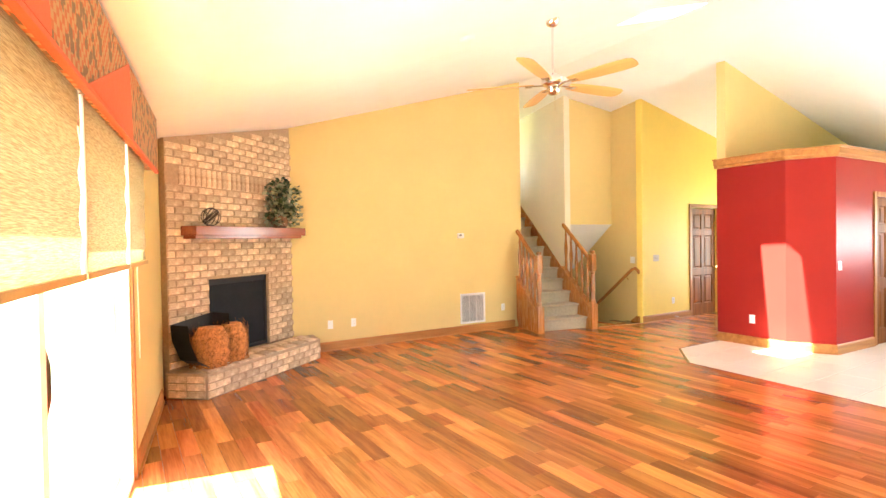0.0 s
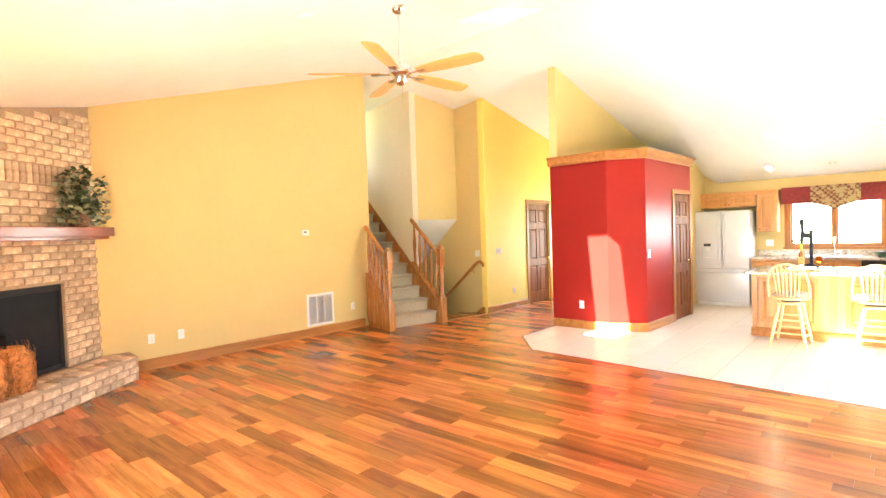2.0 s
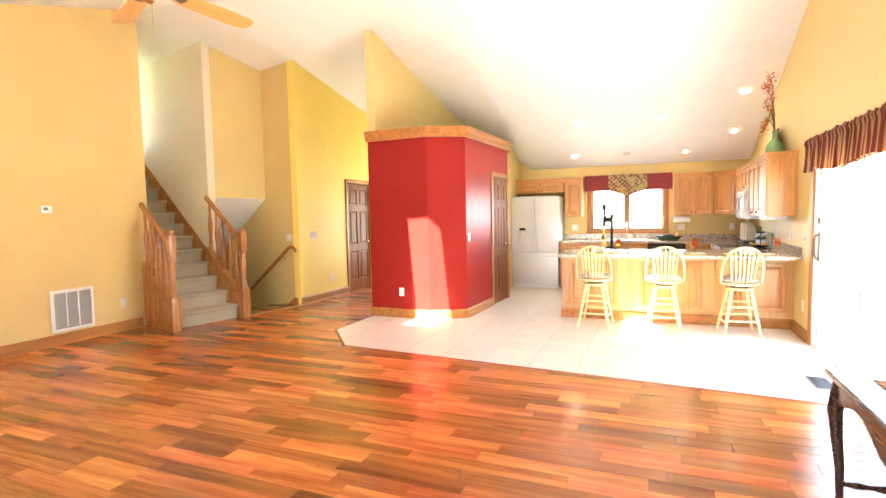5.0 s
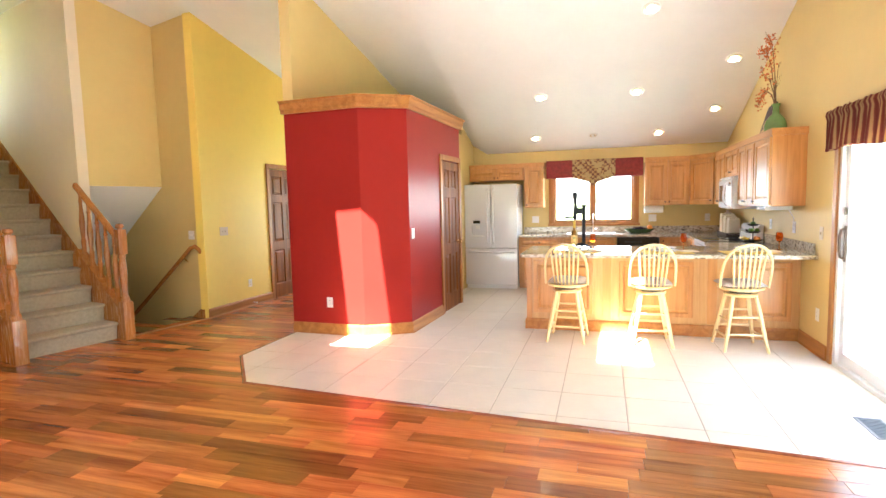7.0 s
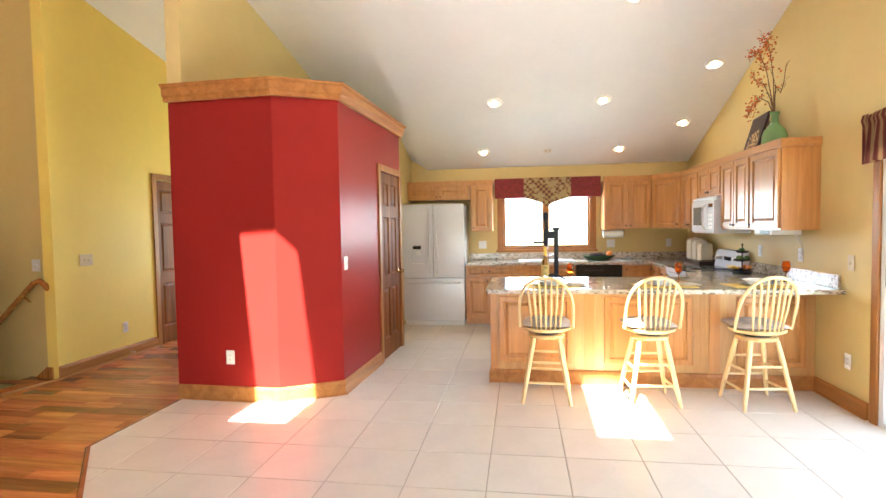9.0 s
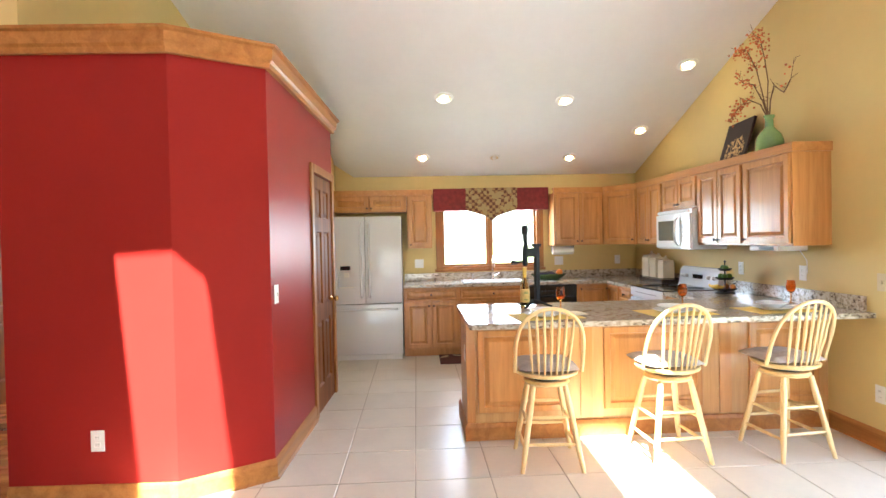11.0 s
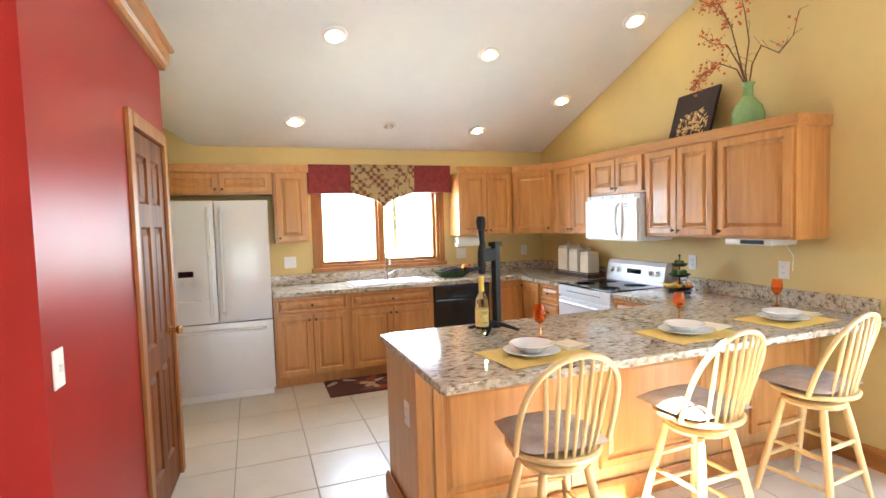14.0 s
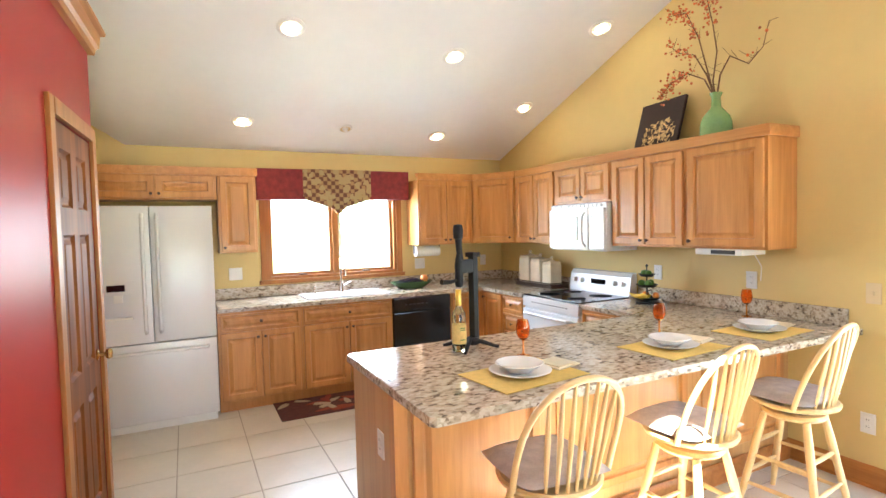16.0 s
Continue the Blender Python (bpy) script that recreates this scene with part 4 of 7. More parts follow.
# ---- stairs ----
RISE, RUN, Y0 = 0.200, 0.248, 0.12
st = setting(thing("staircase", STM, "beige carpeted stairs with oak skirts climbing between walls", "stairs"))
for i in range(14):
    bm = bmesh.new()
    y = Y0 + i * RUN
    prof = [(y + 0.02, i * RISE), (y, (i + 1) * RISE - 0.045), (y - 0.025, (i + 1) * RISE - 0.03), (y - 0.03, (i + 1) * RISE - 0.012), (y - 0.015, (i + 1) * RISE), (y + RUN + 0.02, (i + 1) * RISE), (y + RUN + 0.02, i * RISE)]
    x0, x1 = (0.05, 0.99) if y < ST_LEN - 0.15 else (0.13, DIV_X0 - 0.024)
    lo = [bm.verts.new((x0, a, b)) for a, b in prof]
    hi = [bm.verts.new((x1, a, b)) for a, b in prof]
    bm.faces.new(lo)
    bm.faces.new(hi[::-1])
    for k in range(len(prof)):
        j = (k + 1) % len(prof)
        bm.faces.new((lo[k], hi[k], hi[j], lo[j]))
    part("step", bm, CARPET, st)


def skirt(name, x0, x1, ya, yb, parent):
    bm = bmesh.new()
    sl = RISE / RUN
    za, zb = 0.30 + (ya - Y0) * sl, 0.30 + (yb - Y0) * sl
    pts = [(ya, max(0, za - 0.36)), (yb, max(0, zb - 0.36)), (yb, zb), (ya, za)]
    lo = [bm.verts.new((x0, a, b)) for a, b in pts]
    hi = [bm.verts.new((x1, a, b)) for a, b in pts]
    bm.faces.new(lo)
    bm.faces.new(hi[::-1])
    for k in range(4):
        j = (k + 1) % 4
        bm.faces.new((lo[k], hi[k], hi[j], lo[j]))
    return part(name, bm, RAILW, parent)


skirt("skirt", DIV_X0 - 0.022, DIV_X0 - 0.002, 0.88, 3.6, st)
skirt("skirt", 0.108, 0.128, 0.98, 3.6, st)

NEWEL = [(0.055, 0.30), (0.048, 0.315), (0.05, 0.335), (0.036, 0.35), (0.032, 0.40), (0.04, 0.52), (0.044, 0.6), (0.036, 0.68), (0.03, 0.70), (0.042, 0.715), (0.042, 0.73), (0.03, 0.745)]
BAL = [(0.022, 0.0), (0.022, 0.12), (0.028, 0.13), (0.018, 0.15), (0.025, 0.25), (0.029, 0.32), (0.019, 0.42), (0.015, 0.5), (0.024, 0.51), (0.015, 0.525), (0.017, 0.62)]


def railing(name, x, length):
    t = thing(name, STM @ pose(x, 0, 0), "turned oak stair railing with newel post beside the carpeted steps", "railing", "stair railings")
    sl = RISE / RUN
    # closed stringer whose top edge rises with the steps
    bm = bmesh.new()
    pts = [(0.056, 0.0), (length - 0.08, 0.0), (length, 0.16), (length, 0.30 + length * sl), (0.056, 0.30 + 0.056 * sl)]
    lo = [bm.verts.new((-0.036, a, b)) for a, b in pts]
    hi = [bm.verts.new((0.036, a, b)) for a, b in pts]
    bm.faces.new(lo)
    bm.faces.new(hi[::-1])
    for k in range(5):
        j = (k + 1) % 5
        bm.faces.new((lo[k], hi[k], hi[j], lo[j]))
    part("stringer", bm, RAILW, t)
    bm = bmesh.new()
    lo = [bm.verts.new((-0.048, a, b)) for a, b in ((0.056, 0.302 + 0.056 * sl), (length, 0.302 + length * sl), (length, 0.322 + length * sl), (0.056, 0.322 + 0.056 * sl))]
    hi = [bm.verts.new((0.048, v.co.y, v.co.z)) for v in lo]
    bm.faces.new(lo)
    bm.faces.new(hi[::-1])
    for k in range(4):
        bm.faces.new((lo[k], hi[k], hi[(k + 1) % 4], lo[(k + 1) % 4]))
    part("stringer_cap", bm, RAILW, t)
    bm = bmesh.new()
    bm_box(bm, -0.058, 0.058, -0.058, 0.055, 0, 0.44, 0.006)
    bm_box(bm, -0.047, 0.047, -0.047, 0.047, 0.985, 1.27, 0.006)
    bm_turn(bm, [(r, 0.44 + (z - 0.30) * 1.23) for r, z in NEWEL], at=(0, 0, 0), seg=18)
    bm_turn(bm, [(0.03, 1.265), (0.03, 1.282), (0.042, 1.292), (0.046, 1.308), (0.036, 1.33), (0, 1.342)], at=(0, 0, 0), seg=18)
    part("newel_post", bm, RAILW, t, smooth=True)
    n = 5
    for i in range(n):
        y = 0.14 + i * (length - 0.22) / (n - 1)
        zb = 0.32 + y * sl
        bm = bmesh.new()
        bm_turn(bm, [(r * 1.15, h * 1.27) for r, h in BAL], at=(0, y, zb - 0.004), seg=10)
        part("baluster", bm, RAILW, t, smooth=True)
    bm = bmesh.new()
    prof = [(-0.03, 0), (0.03, 0), (0.036, 0.022), (0.024, 0.055), (0, 0.064), (-0.024, 0.055), (-0.036, 0.022)]
    ya, yb = 0.04, length
    za, zb = 1.13, 1.13 + (yb - ya) * sl * 0.95
    lo = [bm.verts.new((a, ya, za + b)) for a, b in prof]
    hi = [bm.verts.new((a, yb, zb + b)) for a, b in prof]
    bm.faces.new(lo)
    bm.faces.new(hi[::-1])
    for k in range(len(prof)):
        j = (k + 1) % len(prof)
        bm.faces.new((lo[k], hi[k], hi[j], lo[j]))
    part("handrail", bm, RAILW, t, smooth=True)
    return t


railing("stair_railing", ST_X0, 0.72)
railing("stair_railing", ST_X1, 0.876)

hr = thing("handrail", STM, "oak handrail on the wall sloping down the lower stairs", "handrail")
bm = bmesh.new()
hx = WELL_X - 0.06
bm_tube(bm, [(hx + 0.058, 0.17, 0.90), (hx + 0.02, 0.15, 0.945), (hx, 0.2, 0.985), (hx, 0.29, 0.955), (hx, 1.1, 0.37), (hx, 2.1, -0.34), (hx, 2.9, -0.91)], 0.027, 10)
part("rail", bm, RAILW, hr, smooth=True)
for y in (0.45, 1.8, 2.7):
    bm = bmesh.new()
    bm_tube(bm, [(WELL_X + 0.001, y, 0.76 - (y - 0.45) * 0.715), (hx, y, 0.82 - (y - 0.45) * 0.715)], 0.01, 8)
    part("bracket", bm, BRASS, hr)
run_trim("trim", [tuple((STM @ Vector((x, 0.05, 0)))[:2]) for x in (DIV_X0 + 0.02, WELL_X + 0.02)], [(-0.03, 0.001), (0.02, 0.001), (0.02, 0.012), (-0.03, 0.014)], TRIM, "oak nosing at the head of the lower stairs", "trim")
for i in range(7):
    bm = bmesh.new()
    bm_box(bm, DIV_X0 + 0.002, WELL_X - 0.002, 0.07 + i * 0.26, 0.35 + i * 0.26, -1.6, -0.18 * (i + 1), 0.01)
    part("step", bm, CARPET, st)
bm = bmesh.new()
v = [bm.verts.new(p) for x in (WELL_X - 0.02, WELL_X - 0.002) for p in ((x, 0.14, 0.002), (x, 0.14, 0.12), (x, 0.22, 0.12), (x, 2.2, -1.25), (x, 2.2, -1.5))]
bm.faces.new(v[:5])
bm.faces.new(v[5:][::-1])
for k in range(5):
    bm.faces.new((v[k], v[5 + k], v[5 + (k + 1) % 5], v[(k + 1) % 5]))
part("skirt", bm, RAILW, st)

# ---- kitchen cabinets ----


def raised_door(name, x0, x1, z0, z1, parent, y=-0.02, knob=None, wide=0.055, material=OAK):
    """A framed door with a raised panel, front towards -y."""
    bm = bmesh.new()
    t = 0.02
    w = min(wide, (x1 - x0) * 0.22, (z1 - z0) * 0.3)
    o = [(x0, z0), (x1, z0), (x1, z1), (x0, z1)]
    rings = []
    for k, d in ((0.0, t), (0.0, 0.004), (0.004, 0.0), (w - 0.006, 0.0), (w, 0.013), (w + 0.01, 0.014), (w + 0.034, 0.003)):
        rings.append([bm.verts.new((x + (k if x == x0 else -k), y + d, z + (k if z == z0 else -k))) for x, z in o])
    for r0, r1 in zip(rings, rings[1:]):
        for i in range(4):
            bm.faces.new((r0[i], r0[(i + 1) % 4], r1[(i + 1) % 4], r1[i]))
    bm.faces.new(rings[-1])
    bm.faces.new(rings[0][::-1])
    d = part(name, bm, material, parent)
    if knob:
        b2 = bmesh.new()
        bm_turn(b2, [(0.006, 0), (0.005, 0.012), (0.013, 0.018), (0.013, 0.024), (0, 0.028)], seg=12, m=Matrix.Translation((knob[0], y, knob[1])) @ pose(0, 0, 0, 90))
        part("knob", b2, BRONZE, d, "dark bronze knob", True)
    return d


def cabinet(m, width, z0, z1, depth, doors, label, group, drawers=0, name="kitchen_cabinet", toe=0.0, knob_low=True):
    """A cabinet; x along the front, y to the back, front at y = 0; doors: how many side by side."""
    c = thing(name, m, label, "cabinet", group)
    bm = bmesh.new()
    bm_box(bm, 0.0005, width - 0.0005, 0.0, depth, z0 + toe, z1, 0.002)
    if toe:
        bm_box(bm, 0.0005, width - 0.0005, 0.06, depth, z0, z0 + toe)
    part("body", bm, OAK, c)
    top = z1 - 0.012
    if drawers:
        raised_door("drawer", 0.02, width - 0.02, z1 - 0.155, z1 - 0.02, c, knob=(width / 2, z1 - 0.087), wide=0.02, material=OAK_H)
        top = z1 - 0.175
        for k in range(drawers - 1):
            raised_door("drawer", 0.02, width - 0.02, top - 0.2, top - 0.01, c, knob=(width / 2, top - 0.1), wide=0.02, material=OAK_H)
            top -= 0.21
    if doors:
        w = (width - 0.04 + 0.01) / doors
        for i in range(doors):
            a = 0.02 + i * w
            b = a + w - 0.01
            right = (i % 2 == 0) if doors > 1 else False
            kx = b - 0.025 if right else a + 0.025
            kz = z0 + toe + 0.05 if knob_low else top - 0.05
            raised_door("door", a, b, z0 + toe + 0.018, top, c, knob=(kx, kz))
    return c


UP, UT = 1.365, 2.06


def south_m(x_east, y=-0.30):
    return frame_of((x_east, y, 0), (-1, 0, 0), (0, -1, 0))


def east_m(y_north, x=11.48):
    return frame_of((x, y_north, 0), (0, -1, 0), (1, 0, 0))


cabinet(south_m(8.96), 0.57, UP, UT, 0.298, 1, "honey oak wall cabinet with one raised-panel door", "wall cabinets")
cabinet(south_m(9.665), 0.705, UP, UT, 0.298, 2, "honey oak wall cabinet with two raised-panel doors", "wall cabinets")
cabinet(south_m(10.385), 0.72, 1.735, UT, 0.298, 2, "short honey oak wall cabinet above the microwave", "wall cabinets")
cabinet(south_m(11.045), 0.66, UP, UT, 0.298, 2, "honey oak wall cabinet with two narrow doors", "wall cabinets")
cabinet(east_m(0.645), 0.66, UP, UT, 0.318, 2, "honey oak wall cabinet beside the window", "wall cabinets")
cabinet(east_m(2.59), 0.325, UP, UT, 0.318, 1, "narrow honey oak wall cabinet beside the window", "wall cabinets")
cabinet(east_m(3.555), 0.96, 1.845, UT, 0.318, 2, "short honey oak cabinet above the refrigerator", "wall cabinets")
# corner
A, B = Vector((11.478, -0.017, 0)), Vector((11.047, -0.302, 0))
d = (B - A).normalized()
cm = frame_of(A, d, Vector((-d.y, d.x, 0)))
cc = thing("kitchen_cabinet", cm, "diagonal honey oak corner wall cabinet", "cabinet", "wall cabinets")
inv = cm.inverted()
bm = bmesh.new()
pts = [inv @ Vector(p) for p in ((11.478, -0.018, 0), (11.798, -0.018, 0), (11.798, -0.598, 0), (11.047, -0.598, 0), (11.047, -0.302, 0))]
bm_prism(bm, [(p.x, p.y) for p in pts], UP, UT)
part("body", bm, OAK, cc)
raised_door("door", 0.03, (B - A).length - 0.03, UP + 0.018, UT - 0.012, cc, knob=((B - A).length - 0.06, UP + 0.06))
CABCROWN = [(0.0, 2.052), (0.012, 2.052), (0.02, 2.07), (0.058, 2.106), (0.068, 2.115), (0.07, 2.13), (-0.015, 2.13), (-0.015, 2.061), (0.0, 2.061)]


def crown_piece(pts, label="oak crown moulding on top of the wall cabinets"):
    bm = run_trim("crown_moulding", pts, CABCROWN, OAK_X, label, "trim")
    return bm


crown_piece([(11.478, 0.645), (11.478, -0.017), (11.047, -0.302), (8.39, -0.302), (8.39, -0.598)][::-1])
crown_piece([(11.798, 2.265), (11.478, 2.265), (11.478, 3.555)])

BZ = 0.872
FE = 11.18


def base_e(y_north, w, doors, label, drawers=1):
    return cabinet(frame_of((FE, y_north, 0), (0, -1, 0), (1, 0, 0)), w, 0, BZ, 0.615, doors, label, "base cabinets", drawers, toe=0.1, knob_low=False)


base_e(2.65, 0.695, 2, "honey oak base cabinet with a drawer over two doors")
base_e(1.955, 0.875, 2, "honey oak sink cabinet with two doors")
base_e(0.445, 0.405, 1, "narrow honey oak base cabinet in the corner", 0)
cabinet(south_m(11.178, 0.04), 0.378, 0, BZ, 0.635, 1, "narrow honey oak base cabinet in the corner", "base cabinets", 0, toe=0.1, knob_low=False)
cabinet(south_m(10.80, 0.04), 0.36, 0, BZ, 0.635, 0, "honey oak drawer cabinet beside the stove", "base cabinets", 4, toe=0.1)
cabinet(south_m(9.655, 0.04), 0.62, 0, BZ, 0.635, 1, "honey oak base cabinet between stove and peninsula", "base cabinets", 1, toe=0.1, knob_low=False)

# dishwasher
dw = thing("dishwasher", frame_of((FE - 0.01, 1.078, 0), (0, -1, 0), (1, 0, 0)), "black built-in dishwasher under the granite counter", "dishwasher")
box_part("body", 0.003, 0.627, 0.03, 0.6, 0.1, 0.868, DISH, dw, 0.003)
box_part("door", 0.006, 0.624, -0.012, 0.03, 0.12, 0.72, DISH, dw, 0.008)
box_part("control_panel", 0.006, 0.624, -0.016, 0.03, 0.725, 0.865, DISH, dw, 0.008)
for i in range(6):
    box_part("button", 0.12 + i * 0.045, 0.145 + i * 0.045, -0.019, -0.0155, 0.79, 0.805, BLACK, dw, 0.001)
box_part("handle", 0.2, 0.43, -0.03, -0.0155, 0.735, 0.755, DISH, dw, 0.006)

# peninsula
PX, PY1 = 8.44, 2.12
pen = thing("peninsula", pose(0, 0, 0), "honey oak kitchen peninsula with raised panels facing the stools", "kitchen island")
bm = bmesh.new()
bm_box(bm, PX, 9.02, Y_S + 0.001, PY1, 0.0, BZ, 0.002)
part("body", bm, wood("peninsula_veneer", (0.58, 0.33, 0.12), (0.46, 0.235, 0.075), 0.35, "z", contrast=0.7), pen)
bm = bmesh.new()
bm_box(bm, PX - 0.012, PX + 0.05, PY1 - 0.05, PY1 + 0.012, 0.0, BZ - 0.001, 0.003)
part("corner_post", bm, OAK, pen)
pm = frame_of((PX, 0, 0), (0, -1, 0), (1, 0, 0))
for a, b in ((1.4, 2.05), (0.38, 1.12), (-0.52, 0.02)):
    bm = bmesh.new()
    holder = raised_door("raised_panel", -b, -a, 0.2, 0.8, pen, wide=0.05)
    holder.matrix_basis = pm
for yb in (1.25, 0.2):
    box_part("stile", PX - 0.008, PX, yb - 0.045, yb + 0.045, 0.14, BZ - 0.002, OAK, pen, 0.002)
run_trim("base_trim", [(9.02, PY1 + 0.012), (PX - 0.012, PY1 + 0.012), (PX - 0.012, Y_S + 0.02)], BASE, TRIM, "oak baseboard round the peninsula", "baseboard")


def slab_top(name, pts, z0, z1, label):
    bm = bmesh.new()
    bm_prism(bm, pts, z0, z1, 0.008)
    t = new(name, finish(bm, name, GRANITE))
    return tagged(t, label, "countertop")


CT0, CT1 = 0.874, 0.912
slab_top("countertop", [(8.03, Y_S + 0.002), (9.07, Y_S + 0.002), (9.07, 2.125), (9.05, 2.145), (8.05, 2.145), (8.03, 2.125)], CT0, CT1, "speckled granite counter on the peninsula with place settings")
slab_top("countertop", [(9.072, Y_S + 0.002), (9.66, Y_S + 0.002), (9.66, 0.07), (9.072, 0.07)], CT0, CT1, "short speckled granite counter beside the stove")
slab_top("countertop", [(10.44, Y_S + 0.002), (X_E - 0.002, Y_S + 0.002), (X_E - 0.002, 2.645), (FE - 0.03, 2.645), (FE - 0.03, 0.07), (10.44, 0.07)], CT0, CT1, "speckled granite counter under the kitchen window")


def splash(name, x0, x1, y0, y1):
    bm = bmesh.new()
    bm_box(bm, x0, x1, y0, y1, CT1 + 0.001, CT1 + 0.105, 0.004)
    return tagged(new(name, finish(bm, name, GRANITE)), "speckled granite backsplash strip along the wall", "backsplash")


splash("backsplash", 8.10, 9.655, Y_S + 0.002, Y_S + 0.024)
splash("backsplash", 10.445, X_E - 0.026, Y_S + 0.002, Y_S + 0.024)
splash("backsplash", X_E - 0.024, X_E - 0.002, Y_S + 0.002, 2.645)

# refrigerator
fm = frame_of((11.09, 3.56, 0), (0, -1, 0), (1, 0, 0))
fg = thing("refrigerator", fm, "white french-door refrigerator with a water dispenser", "refrigerator")
FW = 0.905
box_part("cabinet", 0.01, FW - 0.01, 0.07, 0.69, 0.05, 1.765, APPL, fg, 0.006)
def fridge_door(name, x0, x1, z0, z1, hole=None):
    bm = bmesh.new()
    if hole:
        hx0, hx1, hz0, hz1 = hole
        for q in ((x0, hx0, z0, z1), (hx1, x1, z0, z1), (hx0, hx1, z0, hz0), (hx0, hx1, hz1, z1)):
            bm_box(bm, q[0], q[1], 0.0, 0.066, q[2], q[3])
        bm_box(bm, hx0, hx1, 0.05, 0.066, hz0, hz1)
        bmesh.ops.remove_doubles(bm, verts=bm.verts, dist=1e-5)
    else:
        bm_box(bm, x0, x1, 0.0, 0.066, z0, z1, 0.014)
    return part(name, bm, APPL, fg, smooth=True)
dl = fridge_door("left_door", 0.004, FW / 2 - 0.003, 0.705, 1.775, (0.12, 0.32, 0.9, 1.09))
fridge_door("right_door", FW / 2 + 0.003, FW - 0.004, 0.705, 1.775)
fridge_door("freezer_drawer", 0.004, FW - 0.004, 0.07, 0.695)
box_part("dispenser_panel", 0.1, 0.34, -0.006, 0.001, 1.09, 1.2, APPL, fg, 0.003, "white dispenser panel")
box_part("display", 0.15, 0.27, -0.009, -0.0055, 1.12, 1.17, DARKGLASS, fg, 0.002, "small dark display")
box_part("dispenser_spout", 0.19, 0.25, 0.008, 0.045, 1.03, 1.088, WHITE, fg, 0.005)
box_part("drip_tray", 0.13, 0.31, -0.004, 0.045, 0.9, 0.912, WHITE, fg, 0.003)
for x in (FW / 2 - 0.05, FW / 2 + 0.05):
    bm = bmesh.new()
    bm_tube(bm, [(x, 0.0, 0.78), (x, -0.045, 0.81), (x, -0.055, 1.1), (x, -0.055, 1.4), (x, -0.045, 1.68), (x, 0.0, 1.71)], 0.014, 10)
    part("door_handle", bm, APPL, fg, "white bar handle", True)
bm = bmesh.new()
bm_tube(bm, [(0.07, 0.0, 0.63), (0.1, -0.05, 0.635), (FW / 2, -0.058, 0.64), (FW - 0.1, -0.05, 0.635), (FW - 0.07, 0.0, 0.63)], 0.014, 10)
part("drawer_handle", bm, APPL, fg, smooth=True)
box_part("toe_grille", 0.02, FW - 0.02, 0.03, 0.09, 0.0, 0.062, VINYL, fg, 0.004)

# microwave
mw = thing("microwave", south_m(10.382, -0.225), "white over-range microwave with a window door", "microwave")
MW, MZ0, MZ1 = 0.71, 1.318, 1.728
box_part("case", 0, MW, 0.02, 0.37, MZ0, MZ1, APPL, mw, 0.006)
box_part("door", 0.002, 0.52, -0.008, 0.02, MZ0 + 0.012, MZ1 - 0.045, APPL, mw, 0.01)
box_part("door_glass", 0.06, 0.40, -0.0115, -0.0075, MZ0 + 0.09, MZ1 - 0.11, mat("mirror_tint_glass", (0.2, 0.22, 0.2), 0.05, 0.4, var=0.05, scale=3), mw, 0.002, "reflective door glass")
box_part("control_panel", 0.525, MW - 0.002, -0.008, 0.02, MZ0 + 0.012, MZ1 - 0.045, APPL, mw, 0.008)
box_part("display", 0.56, 0.68, -0.0105, -0.0075, MZ1 - 0.12, MZ1 - 0.08, DARKGLASS, mw, 0.002)
for r in range(4):
    for c in range(3):
        box_part("button", 0.56 + c * 0.04, 0.59 + c * 0.04, -0.0105, -0.0075, MZ0 + 0.05 + r * 0.045, MZ0 + 0.08 + r * 0.045, WHITE, mw, 0.002)
bm = bmesh.new()
bm_tube(bm, [(0.485, -0.006, MZ0 + 0.04), (0.485, -0.04, MZ0 + 0.07), (0.485, -0.05, MZ0 + 0.16), (0.485, -0.05, MZ1 - 0.2), (0.485, -0.04, MZ1 - 0.11), (0.485, -0.006, MZ1 - 0.08)], 0.012, 8)
part("handle", bm, APPL, mw, smooth=True)
bm = bmesh.new()
for i in range(13):
    bm_box(bm, 0.03 + i * 0.05, 0.07 + i * 0.05, -0.004, 0.021, MZ1 - 0.033, MZ1 - 0.012, 0.002)
part("vent_grille", bm, VINYL, mw)

# range
rg = thing("stove", south_m(10.43, 0.06), "white freestanding electric stove with a black glass cooktop", "stove")
RW = 0.765
box_part("body", 0, RW, 0.02, 0.64, 0.0, 0.905, APPL, rg, 0.004)
box_part("oven_door", 0.01, RW - 0.01, -0.012, 0.019, 0.22, 0.79, APPL, rg, 0.01)
box_part("oven_window", 0.16, RW - 0.16, -0.0155, -0.0115, 0.35, 0.62, DARKGLASS, rg, 0.002)
box_part("storage_drawer", 0.01, RW - 0.01, -0.01, 0.019, 0.05, 0.205, APPL, rg, 0.008)
box_part("front_trim", 0.004, RW - 0.004, -0.008, 0.019, 0.81, 0.9, APPL, rg, 0.006)
bm = bmesh.new()
bm_tube(bm, [(0.08, -0.012, 0.75), (0.09, -0.055, 0.755), (RW - 0.09, -0.055, 0.755), (RW - 0.08, -0.012, 0.75)], 0.012, 8)
part("oven_handle", bm, APPL, rg, smooth=True)
for i in range(12):
    box_part("vent_slot", 0.14 + i * 0.042, 0.165 + i * 0.042, -0.0095, -0.0075, 0.85, 0.858, BLACK, rg, 0)
box_part("cooktop", 0.006, RW - 0.006, 0.0, 0.56, 0.906, 0.918, DARKGLASS, rg, 0.004, "black glass cooktop")
